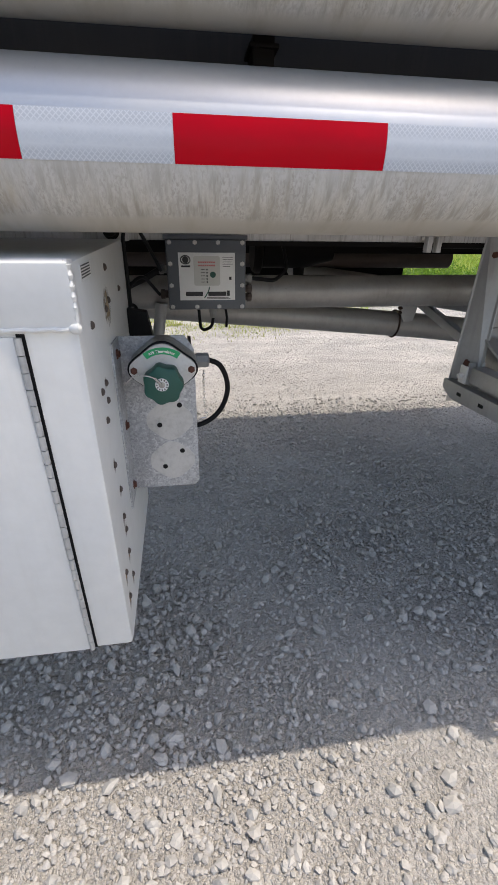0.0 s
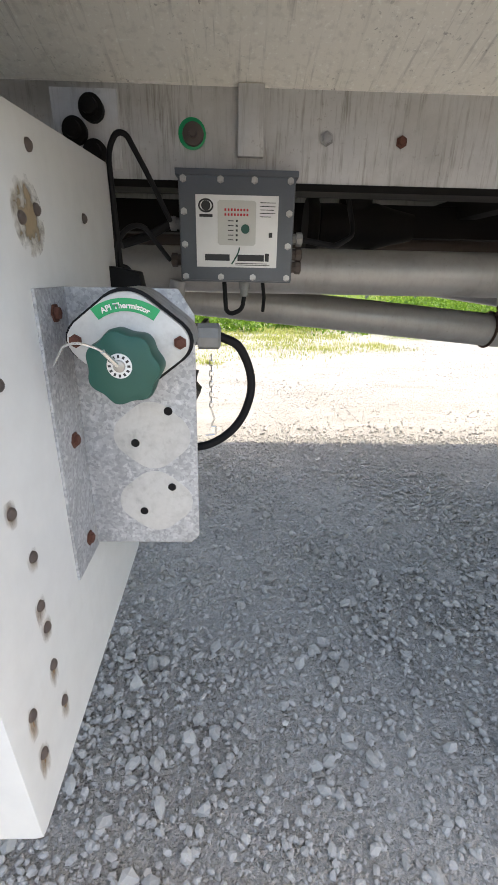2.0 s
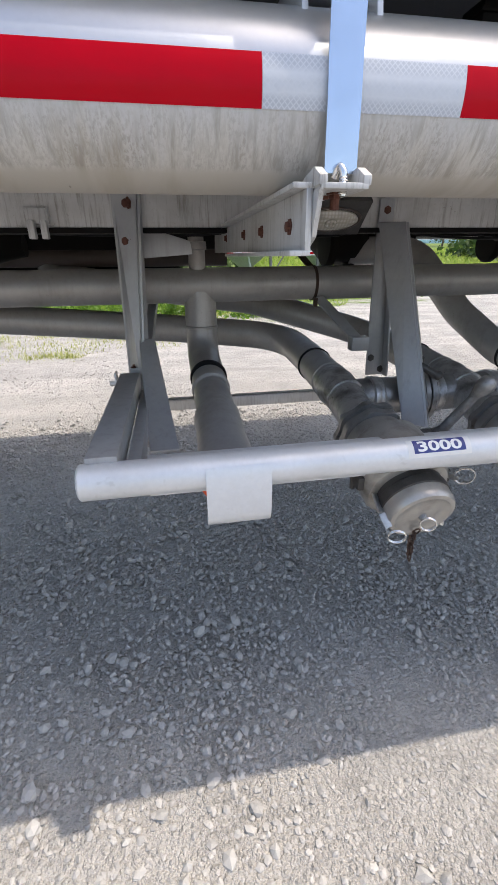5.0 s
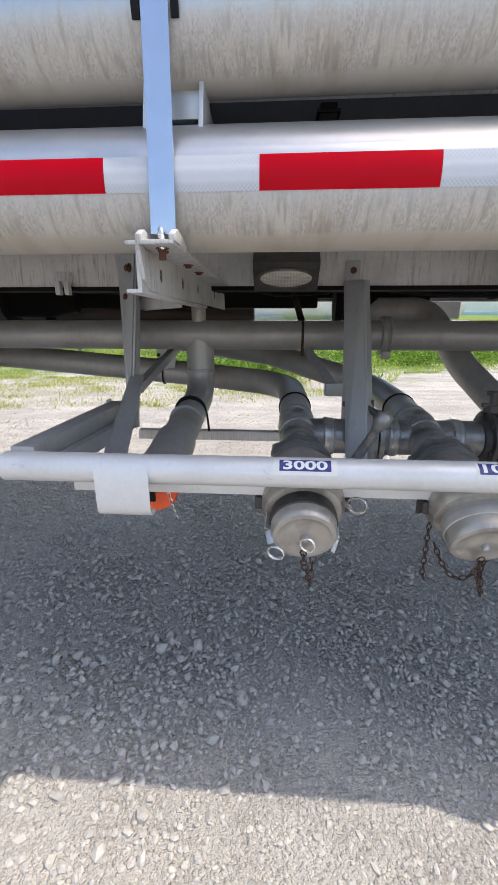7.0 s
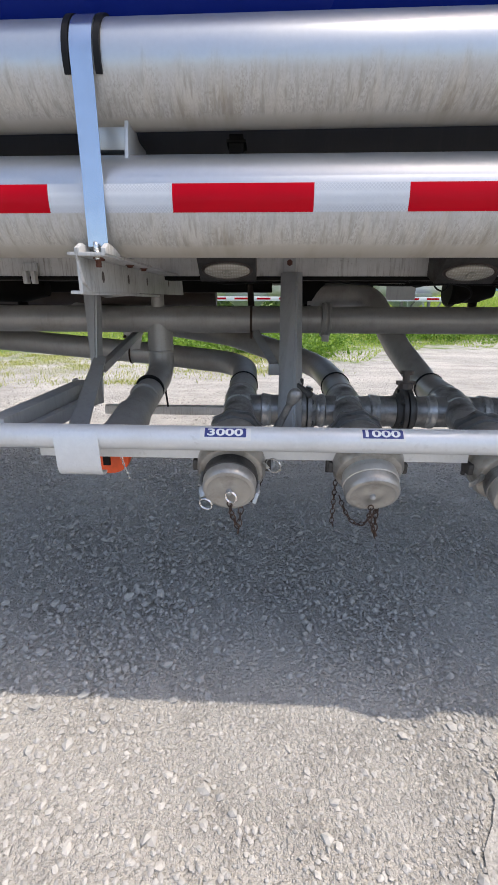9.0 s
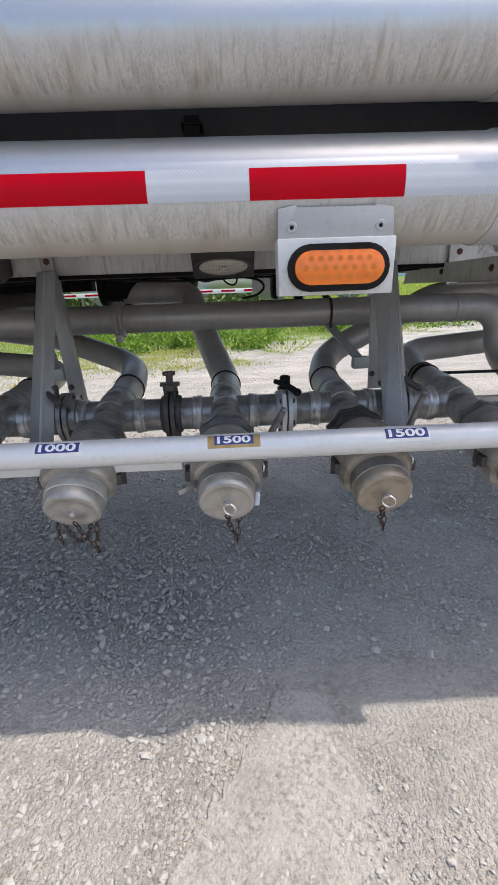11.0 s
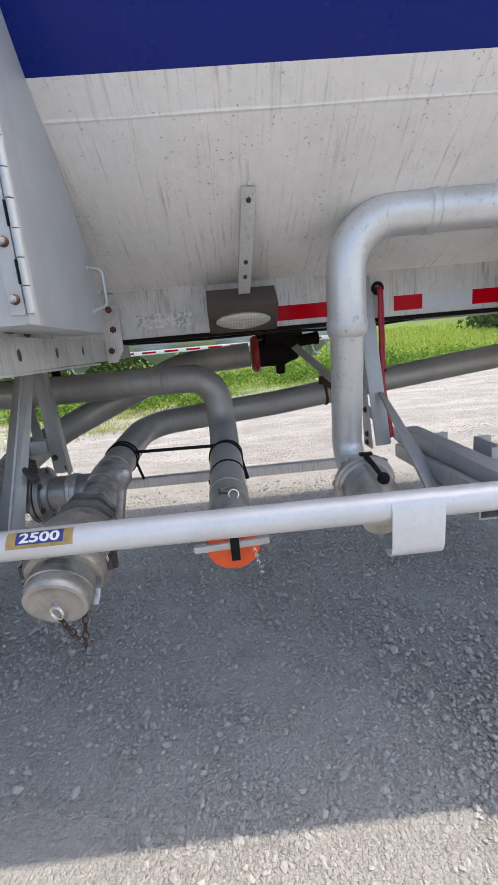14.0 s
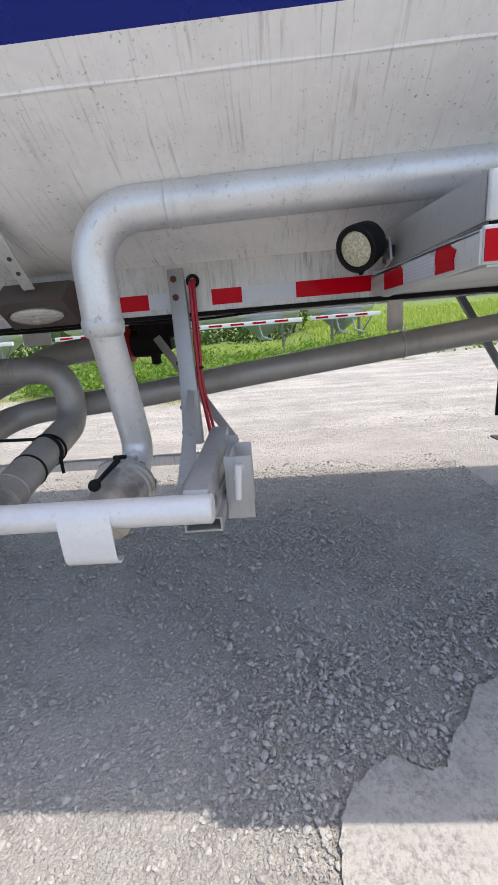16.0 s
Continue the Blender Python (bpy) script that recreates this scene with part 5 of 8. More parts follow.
def capacity_label(x0, x1, text, back, frame_w, lo, hi):
    """A printed film wrapped on the guard tube between two heights in degrees above level."""
    def wrap(bm, lift):
        for v in bm.verts:
            a = radians(v.co.z)
            v.co = Vector((v.co.x, GY - math.cos(a) * (GR + lift + v.co.y), GZ + math.sin(a) * (GR + lift + v.co.y)))

    def film(xa, xb, a, b, lift):
        bm = B()
        rows = [[bm.verts.new((x, y, a + (b - a) * i / 8)) for x, y in ((xa, lift), (xb, lift), (xb, 0), (xa, 0))] for i in range(9)]
        for p, q in zip(rows, rows[1:]):
            for k in range(4):
                bm.faces.new((p[k], p[(k + 1) % 4], q[(k + 1) % 4], q[k]))
        bm.faces.new(rows[0][::-1]), bm.faces.new(rows[-1])
        wrap(bm, 0.0)
        return bm
    base = part("capacity_label", film(x0 - frame_w, x1 + frame_w, lo - 14, hi + 4, 0.0006), back, guard, "printed capacity label reading " + text)
    part("label_field", film(x0, x1, lo, hi, 0.0011), label_blue, base, "blue label field")
    bm = letters(text, (x1 - x0) * 0.36)
    tall = (hi - lo) * 0.78
    deg = math.degrees(1 / GR)
    mid = (lo + hi) / 2
    xs = [v.co.x for v in bm.verts]
    zs = [v.co.z for v in bm.verts]
    cx, cz = (min(xs) + max(xs)) / 2, (min(zs) + max(zs)) / 2
    k = 0.86 * (x1 - x0) / (max(xs) - min(xs))
    for i in range(1, 10):
        bmesh.ops.bisect_plane(bm, geom=bm.verts[:] + bm.edges[:] + bm.faces[:], plane_co=(0, 0, min(zs) + (max(zs) - min(zs)) * i / 10), plane_no=(0, 0, 1))
    for v in bm.verts:
        v.co = Vector(((x0 + x1) / 2 + (v.co.x - cx) * k, 0.0019, mid + (v.co.z - cz) / (max(zs) - min(zs)) * tall))
    wrap(bm, 0.0)
    left = set(bm.faces)
    while left:
        isle, todo = set(), [left.pop()]
        while todo:
            f = todo.pop()
            isle.add(f)
            for e in f.edges:
                for g in e.link_faces:
                    if g in left:
                        left.discard(g)
                        todo.append(g)
        one = B()
        made = {}
        for f in isle:
            for q in f.verts:
                if q not in made:
                    made[q] = one.verts.new(q.co)
            one.faces.new([made[q] for q in f.verts])
        part("digit", one, ink_white, base, "", 0)
    bm.free()


capacity_label(1.444, 1.549, "3000", label_clear, 0.012, 24, 70)
capacity_label(1.84, 1.94, "1000", label_clear, 0.006, 28, 74)
capacity_label(2.254, 2.346, "1500", label_gold, 0.016, 30, 74)
capacity_label(2.66, 2.762, "1500", label_clear, 0.004, 24, 70)
capacity_label(3.04, 3.137, "2500", label_gold, 0.02, 22, 70)


def post(x, top_z, foot, back_foot, label, brace):
    """A pair of legs that hangs the guard from the frame rail."""
    ob = thing("guard_post", (x, 1.745, top_z), label, "support post", "posts that carry the guard")
    bm = B()
    fx, fy, fz = foot
    folded(bm, [(x - 0.026, 1.726, 1.292), (x + 0.024, 1.66, 1.292), (x + 0.041, 1.69, 1.292)], [(fx - 0.028, fy - 0.032, fz), (fx + 0.019, fy - 0.072, fz), (fx + 0.043, fy - 0.04, fz)])
    part("front_leg", bm, post_alu, ob)
    bm = B()
    span(bm, x - 0.022, x + 0.024, 1.741, 1.7495, 1.285, top_z, 0.002)
    sweep(bm, [(x - 0.022 + 0.0044 * k, 1.735, 1.292 + 0.002 * (k % 2)) for k in range(11)], 0.004, 6)
    part("rail_tab", bm, post_alu, ob, "welded tab bolted to the rail")
    bm = B()
    prism(bm, [(x - 0.018, 1.285), (x + 0.03, 1.285), (x + 0.06, back_foot[2]), (x - 0.006, back_foot[2])], "y", 1.757, 1.763, 0.001)
    prism(bm, [(x + 0.024, 1.285), (x + 0.03, 1.285), (x + 0.06, back_foot[2]), (x + 0.054, back_foot[2])], "y", 1.725, 1.757, 0.001)
    leg = part("rear_leg", bm, post_alu, ob, "tapered upright plate behind the leg")
    bolts(leg, BOLT_DARK, "bolt", [(x + 0.006, 1.757, back_foot[2] + 0.06), (x + 0.045, 1.757, back_foot[2] + 0.02)], (0, -1, 0))
    if brace:
        bm = B()
        bar(bm, (x - 0.045, 1.775, 0.95), (x - 0.135, 1.94, 1.075), 0.034, 0.01, (0, 1, -0.5), 0.002)
        box(bm, (x - 0.04, 1.765, 0.935), (0.06, 0.04, 0.045), None, 0.003)
        part("brace", bm, post_alu, ob, "slim diagonal brace to the header pipe")
    bolts(ob, BOLT_RUST, "bolt", [(x + 0.002, 1.741, top_z - 0.03)], (0, -1, 0))
    return ob


post(1.675, 1.36, (1.672, 1.47, 0.77), (1.64, 1.765, 0.825), "grey aluminium post bolted to the frame rail", True)
post(2.845, 1.36, (2.825, 1.45, 0.755), (2.81, 1.765, 0.83), "grey aluminium post bolted to the frame rail", True)

# the end posts
end_a = thing("guard_post", (0.915, 1.72, 1.36), "grey end post with rusty bolts on the rail", "support post", "posts that carry the guard")
bm = B()
folded(bm, [(0.888, 1.752, 1.385), (0.957, 1.72, 1.385), (0.96, 1.75, 1.385)], [(0.874, 1.778, 0.8), (0.918, 1.67, 0.8), (0.932, 1.7, 0.8)])
part("front_leg", bm, post_alu, end_a)
bolts(end_a, BOLT_BIG, "bolt", [(0.928, 1.729, 1.34), (0.917, 1.731, 1.249), (0.9, 1.722, 0.897), (0.889, 1.742, 0.82)], (-0.72, -0.69, 0))
bm = B()
bar(bm, (0.935, 1.72, 0.935), (0.955, 2.23, 1.05), 0.03, 0.034, (0, -0.2, 1), 0.003)
part("brace", bm, post_alu, end_a, "slim diagonal brace to the header pipe")
bm = B()
prism(bm, [(0.94, 1.29), (0.955, 1.29), (1.09, 1.25), (1.095, 1.215), (0.96, 1.205), (0.94, 1.21)], "y", 1.775, 1.783, 0.002)
part("gusset", bm, post_alu, end_a, "tapered gusset plate")
bm = B()
prism(bm, [(0.885, 0.905), (0.945, 0.905), (0.94, 0.83), (0.915, 0.805), (0.89, 0.83)], "y", 1.69, 1.697, 0.001)
part("foot_plate", bm, post_alu, end_a)

end_b = thing("guard_post", (4.0, 1.74, 1.42), "tall grey angle post with rusty bolt heads", "support post", "posts that carry the guard")
bm = B()
bar(bm, (4.0, 1.75, 1.425), (4.025, 1.63, 0.85), 0.05, 0.007, (0, 1, 0.15), 0.002)
bar(bm, (4.026, 1.764, 1.425), (4.05, 1.646, 0.85), 0.007, 0.034, (0, 1, 0.15), 0.002)
part("front_leg", bm, post_alu, end_b)
bolts(end_b, BOLT_RUST, "bolt", [(3.998, 1.731, 1.392), (4.0, 1.725, 1.334)], (0, -1, 0.1))
bm = B()
prism(bm, [(1.752, 1.42), (1.766, 1.42), (1.715, 0.84), (1.63, 0.84), (1.69, 1.05)], "x", 3.985, 3.991, 0.001)
plate_b = part("side_plate", bm, post_alu, end_b, "tapered side plate")
bolts(plate_b, BOLT_RUST, "bolt", [(3.985, 1.735, 1.27)], (-1, 0, 0))
bolts(plate_b, BOLT_DARK, "bolt", [(3.985, 1.718, 1.12), (3.985, 1.69, 0.97), (3.985, 1.675, 0.885), (3.985, 1.675, 0.855)], (-1, 0, 0))
# red air hose beside the post
bm = B()
sweep(bm, fillet([(4.054, 1.77, 1.383), (4.054, 1.722, 1.38), (4.052, 1.71, 1.2), (4.052, 1.70, 1.05), (4.075, 1.69, 0.86)], [0.025, 0.3, 0.3], 8), 0.0068, 12)
sweep(bm, fillet([(4.064, 1.77, 1.386), (4.064, 1.728, 1.384), (4.063, 1.715, 1.2), (4.06, 1.71, 1.05), (4.088, 1.70, 0.86)], [0.02, 0.3, 0.3], 8), 0.0055, 12)
hose_a = thing("air_hose", (4.06, 1.74, 1.37), "twin red air hoses hanging beside the post", "hose")
part("hose_run", bm, red_hose, hose_a)
bm = B()
torus(bm, (4.058, 1.751, 1.383), (0, 1, 0), 0.017, 0.006, 24, 8)
part("grommet", bm, black, hose_a, "black rubber grommet")
bm = B()
band(bm, (4.056, 1.712, 1.1), (0, 0.02, 1), 0.012, 0.008, 0.002)
part("tie", bm, black, hose_a, "thin cable tie")

# end latch boxes on the guard
latch = thing("latch_box", (4.16, 1.25, 0.87), "grey steel latch box with a bent pin handle", "latch")
bm = B()
span(bm, 4.145, 4.186, 1.50, 1.506, 0.80, 0.907, 0.001)
span(bm, 4.143, 4.149, 1.2, 1.506, 0.80, 0.87, 0.001)
part("back_plate", bm, post_alu, latch)
bm = B()
span(bm, 4.19, 4.233, 1.35, 1.356, 0.76, 0.924, 0.001)
span(bm, 4.184, 4.19, 1.25, 1.356, 0.76, 0.924, 0.001)
span(bm, 4.168, 4.236, 1.245, 1.251, 0.752, 0.918, 0.001)
part("latch_plate", bm, post_alu, latch)
bm = B()
cyl(bm, (4.211, 1.3, 0.888), (4.208, 1.145, 0.897), 0.008, 12)
cyl(bm, (4.2065, 1.145, 0.848), (4.213, 1.145, 0.93), 0.0085, 12)
part("pin_handle", bm, guard_alu, latch, "bent pin handle")
bm = B()
span(bm, 4.075, 4.165, 1.14, 1.24, 0.772, 0.777, 0.001)
span(bm, 4.075, 4.08, 1.14, 1.24, 0.777, 0.803, 0.001)
span(bm, 4.16, 4.165, 1.14, 1.24, 0.777, 0.803, 0.001)
span(bm, 4.075, 4.165, 1.14, 1.24, 0.803, 0.808, 0.001)
part("foot_block", bm, post_alu, latch)


# ---------------------------------------------------------------- brackets and straps that hold the tubes
def bracket(x, label, shelf=True):
    ob = thing("tube_bracket", (x, 1.4, 1.24), label, "bracket", "brackets under the tubes")
    bm = B()
    prism(bm, [(0.985, 1.214), (0.985, 1.284), (1.74, 1.284), (1.75, 1.281), (2.1, 1.281), (2.12, 1.22), (1.7, 1.218)], "x", x - 0.004, x + 0.004, 0.001)
    web = part("web", bm, rail_alu, ob)
    bm = B()
    span(bm, x - 0.024, x + 0.004, 0.985, 1.66, 1.208, 1.215, 0.002)
    part("flange", bm, rail_alu, ob)
    if shelf:
        bm = B()
        span(bm, x - 0.022, x + 0.062, 0.985, 1.745, 1.284, 1.291, 0.002)
        part("flange", bm, rail_alu, ob)
    for y, z in ((1.06, 1.246), (1.255, 1.249), (1.45, 1.252), (1.765, 1.256)):
        shared("bolt", BOLT_RUST, web, aim(Vector((x - 0.004, y, z)), (-1, 0, 0)))
        bm = B()
        prism(bm, [(y + 0.05 + 0.008 * math.cos(a), z + 0.002 + 0.013 * math.sin(a)) for a in [k * math.pi / 6 for k in range(12)]], "x", x + 0.003, x + 0.0045)
        part("slot", bm, rust_dark, web)
    if shelf:
        bolts(web, BOLT_RUST, "bolt", [(x + 0.034, 1.03, 1.284), (x + 0.034, 1.23, 1.284), (x + 0.034, 1.36, 1.284)], (0, 0, -1))
    return ob


br1 = bracket(1.2, "weathered aluminium bracket with rusty bolts")
br2 = bracket(3.095, "weathered aluminium bracket under the tube end cover", False)
bm = B()
prism(bm, [(3.1, 1.21), (3.135, 1.21), (3.16, 1.25), (3.16, 1.4), (3.1, 1.4)], "y", 1.738, 1.746, 0.002)
tab = part("rail_tab", bm, rail_alu, br2, "chamfered plate bolted to the rail")
bolts(tab, BOLT_RUST, "bolt", [(3.13, 1.738, 1.385), (3.135, 1.738, 1.32), (3.12, 1.738, 1.25)], (0, -1, 0))
bm = B()
for x in (1.209, 1.264):
    prism(bm, [(0.962, 1.285), (1.055, 1.285), (1.055, 1.29), (1.02, 1.302), (0.985, 1.307), (0.962, 1.296)], "x", x - 0.0055, x + 0.0055, 0.002)
span(bm, 1.206, 1.267, 0.962, 1.055, 1.281, 1.288, 0.002)
prism(bm, [(0.962, 1.282), (0.985, 1.282), (1.06, 1.214), (1.02, 1.214), (0.985, 1.23)], "x", 1.2045, 1.211, 0.001)
seat = part("hook_seat", bm, rail_alu, br1, "folded strap seat with upright ears")
bolts(seat, BOLT_RUST, "bolt", [(1.238, 1.0, 1.281)], (0, 0, -1))
bm = B()
cyl(bm, (1.238, 1.0, 1.281), (1.238, 1.0, 1.262), 0.006, 10)
part("bolt_shank", bm, rust, br1, "rusty bolt shank")

strap = thing("tie_strap", (1.242, 1.0, 1.32), "shiny steel strap hooked over both hose tubes", "strap")
arc = [(UT[0] - (UR + 0.004) * math.cos(a), UT[1] + 0.01 + (UR + 0.004) * math.sin(a)) for a in [radians(d) for d in range(0, 96, 8)]]
path_s = [(0.998, 1.302), (0.9995, 1.38), (1.003, 1.42)] + arc
bm = B()
rows = []
for y, z in path_s:
    rows.append([bm.verts.new((x, y + dy, z)) for x, dy in ((1.221, -0.0015), (1.263, -0.0015), (1.263, 0.0015), (1.221, 0.0015))])
for a, b in zip(rows, rows[1:]):
    for k in range(4):
        bm.faces.new((a[k], a[(k + 1) % 4], b[(k + 1) % 4], b[k]))
bm.faces.new(rows[0][::-1]), bm.faces.new(rows[-1])
part("band", bm, steel_bright, strap)
bm = B()
sweep(bm, fillet([(1.242, 0.985, 1.276), (1.242, 0.985, 1.302), (1.238, 0.992, 1.311), (1.235, 1.0, 1.298)], 0.008, 5), 0.0046, 12)
for k in range(7):
    torus(bm, (1.242, 0.985, 1.279 + 0.0028 * k), (0, 0, 1), 0.0046, 0.0011, 12, 5)
part("hook_bolt", bm, chrome, strap, "threaded hook bolt")
for x in (1.206, 1.266):
    bm = B()
    rows = []
    for d in range(-18, 100, 8):
        a = radians(d)
        rows.append([bm.verts.new((xx, UT[0] - rr * math.cos(a), UT[1] + 0.01 + rr * math.sin(a))) for xx, rr in ((x, UR + 0.006), (x + 0.012, UR + 0.006), (x + 0.012, UR), (x, UR))])
    for a, b in zip(rows, rows[1:]):
        for k in range(4):
            bm.faces.new((a[k], a[(k + 1) % 4], b[(k + 1) % 4], b[k]))
    bm.faces.new(rows[0][::-1]), bm.faces.new(rows[-1])
    part("rubber_pad", bm, black, strap, "black rubber edge strip")
# saddles between the tubes
bm = B()
span(bm, 1.209, 1.296, 1.085, 1.15, 1.5, 1.565, 0.004)
part("saddle_block", bm, tube_alu, br1, "streaked block between the saddle plates")
for x in (1.205, 1.30):
    bm = B()
    prism(bm, [(1.05, 1.475), (1.075, 1.575), (1.09, 1.575), (1.14, 1.53), (1.2, 1.53), (1.2, 1.46), (1.14, 1.49)], "x", x - 0.004, x + 0.004, 0.001)
    part("saddle_plate", bm, tube_clean, br1, "pale upright saddle plate")
for x in (0.03, 1.505, 2.228):
    bm = B()
    span(bm, x, x + 0.032, 1.155, 1.21, 1.486, 1.55, 0.003)
    span(bm, x - 0.006, x + 0.038, 1.15, 1.21, 1.532, 1.538, 0.002)
    part("spacer", bm, dark_under, low_tube, "small dark spacer block")

# end cabinet of the tubes
endcab = thing("tube_end_cabinet", (3.13, 1.1, 1.3), "white upright tube end cover with hinge", "cabinet")
bm = B()
prism(bm, [(0.985, 1.293), (1.44, 1.293), (1.476, 1.335), (1.43, 1.46), (1.32, 1.6), (1.2, 1.74), (1.1, 1.88), (1.05, 2.2), (0.985, 2.2)], "x", 3.085, 3.185, 0.008)
part("cover", bm, cover_paint, endcab)
bm = B()
span(bm, 3.158, 3.184, 0.979, 0.985, 1.31, 2.2, 0.001)
strip = part("hinge_leaf", bm, cover_paint, endcab, "narrow bolted hinge leaf")
bolts(strip, DOME, "bolt", [(3.171, 0.9785, z) for z in (1.335, 1.424, 1.517, 1.608, 1.70, 1.79, 1.88)], (0, -1, 0))
for k in range(20):
    bm = B()
    cyl(bm, (3.192, 0.982, 1.312 + 0.044 * k), (3.192, 0.982, 1.354 + 0.044 * k), 0.0065, 12)
    part("hinge_knuckle", bm, cover_paint, strip)
    if k % 2:
        bm = B()
        prism(bm, [(3.1835, 1.314 + 0.044 * k), (3.187, 1.314 + 0.044 * k), (3.187, 1.352 + 0.044 * k), (3.1835, 1.352 + 0.044 * k)], "y", 0.9755, 0.98)
        part("hinge_gap", bm, black, strip, "dark gap between hinge knuckles")
tips = [(3.171, 0.971, z) for z in (1.335, 1.424, 1.517, 1.608, 1.70, 1.79, 1.88)]
bolts(strip, SCREW, "bolt_tip", tips, (0, -1, 0))
bolts(endcab, SCREW, "nut", [(3.186, 1.0, z) for z in (1.322, 1.4, 1.487, 1.577, 1.67)], (1, 0, 0))
bm = B()
sweep(bm, fillet([(3.184, 1.363, 1.45), (3.222, 1.363, 1.442), (3.222, 1.363, 1.356), (3.184, 1.363, 1.347)], 0.015, 6), 0.0042, 10)
for z in (1.45, 1.347):
    box(bm, (3.187, 1.363, z), (0.004, 0.014, 0.022), None, 0.002)
part("pull_handle", bm, galv, endcab, "bent wire pull handle")
bm = B()
box(bm, (3.135, 1.74, 1.452), (0.036, 0.03, 0.032), None, 0.004)
part("clasp", bm, galv, trailer, "small grey clasp on the rail")
bm = B()
span(bm, 3.212, 3.408, 1.7525, 1.7555, 1.313, 1.361)
part("label_residue", bm, residue, trailer, "flaking pale residue of a removed label")

# amber marker lamp
mark = thing("marker_lamp", (2.51, 0.97, 1.25), "amber oval marker lamp in a pale metal box", "lamp")
bm = B()
prism(bm, [(2.402, 1.197), (2.626, 1.197), (2.628, 1.3), (2.4, 1.3)], "y", 0.995, 1.045, 0.003)
part("lamp_box", bm, tray_pale, mark)
bm = B()
prism(bm, [(2.402, 1.3), (2.624, 1.3), (2.621, 1.35), (2.59, 1.356), (2.585, 1.352), (2.44, 1.352), (2.435, 1.357), (2.402, 1.351)], "y", 1.003, 1.008, 0.001)
lug = part("mounting_plate", bm, tray_grey, mark, "blue-grey riveted mounting plate")
for x in (2.428, 2.598):
    bm = B()
    revolve(bm, (x, 1.003, 1.319), (0, -1, 0), [(0, 0.0105), (0.0012, 0.0098), (0.002, 0.007), (0.0014, 0.0045), (0.0004, 0.004)], 18)
    part("rivet", bm, tray_grey, lug)
    bm = B()
    revolve(bm, (x, 1.0027, 1.319), (0, -1, 0), [(0, 0.0038), (0.0009, 0.0036)], 10)
    part("rivet_hole", bm, black, lug)


def stadium(x0, x1, z0, z1, n=10):
    r = (z1 - z0) / 2
    zc = (z0 + z1) / 2
    return [(x1 - r + r * math.cos(a), zc + r * math.sin(a)) for a in [math.pi * (i / n - 0.5) for i in range(n + 1)]] + [(x0 + r + r * math.cos(a), zc + r * math.sin(a)) for a in [math.pi * (i / n + 0.5) for i in range(n + 1)]]


bm = B()
prism(bm, stadium(2.418, 2.616, 1.204, 1.289), "y", 0.986, 0.995, 0.003)
part("gasket", bm, black, mark, "black rubber gasket")
bm = B()
prism(bm, stadium(2.431, 2.604, 1.216, 1.277), "y", 0.98, 0.988, 0.004)
lens_a = part("lens", bm, amber, mark, "orange lens")
for row, n_led, dz in ((0, 7, 0.0165), (1, 8, 0.0), (2, 7, -0.0165)):
    for k in range(n_led):
        bm = B()
        revolve(bm, (2.5175 + (k - (n_led - 1) / 2) * 0.0185, 0.9801, 1.2465 + dz), (0, -1, 0), [(0, 0.0054), (0.0003, 0.005), (0.0004, 0.0018)], 12)
        part("led", bm, amber_deep, lens_a)


# work lamps under the rail
def work_lamp(x, y, z, w, label, mat):
    ob = thing("work_lamp", (x, y, z), label, "lamp", "work lamps under the rail")
    bm = B()
    prism(bm, [(y, z), (y + 0.08, z + 0.062), (y + 0.172, z + 0.062), (y + 0.172, z - 0.045), (y + 0.088, z - 0.074)], "x", x - w / 2, x + w / 2, 0.003)
    body = part("housing", bm, mat, ob)
    d = Vector((0, -0.074, -0.088)).normalized()
    n, u, v = d, Vector((1, 0, 0)), d.cross(Vector((1, 0, 0))).normalized()
    c = Vector((x, y + 0.046, z - 0.0387))
    bm = B()
    torus(bm, (0, 0, 0), (0, 0, 1), 1.0, 0.06, 32, 8)
    for q in bm.verts:
        q.co = c + u * (q.co.x * w * 0.425) + v * (q.co.y * 0.039) + n * (q.co.z * 0.07)
    part("bezel", bm, rust_dark, body, "rusty oval rim")
    bm = B()
    revolve(bm, c + n * 0.012, n, [(0, 0.017), (0.006, 0.016), (0.008, 0.011), (0.006, 0.007), (0.008, 0.002)], 20)
    part("lens_boss", bm, lens_clear, ob, "round boss in the lens")
    bm = B()
    rings = []
    for h, k in ((0.0, 1.0), (0.006, 1.0), (0.012, 0.86), (0.016, 0.55), (0.017, 0.05)):
        rings.append([bm.verts.new(c + n * (h - 0.001) + u * math.cos(a) * w * 0.395 * k + v * math.sin(a) * 0.033 * k) for a in [2 * math.pi * i / 32 for i in range(32)]])
    for a, b in zip(rings, rings[1:]):
        for i in range(32):
            bm.faces.new((a[i], a[(i + 1) % 32], b[(i + 1) % 32], b[i]))
    bm.faces.new(rings[-1])
    part("lens", bm, lens_clear, ob, "frosted oval lens")
    return ob


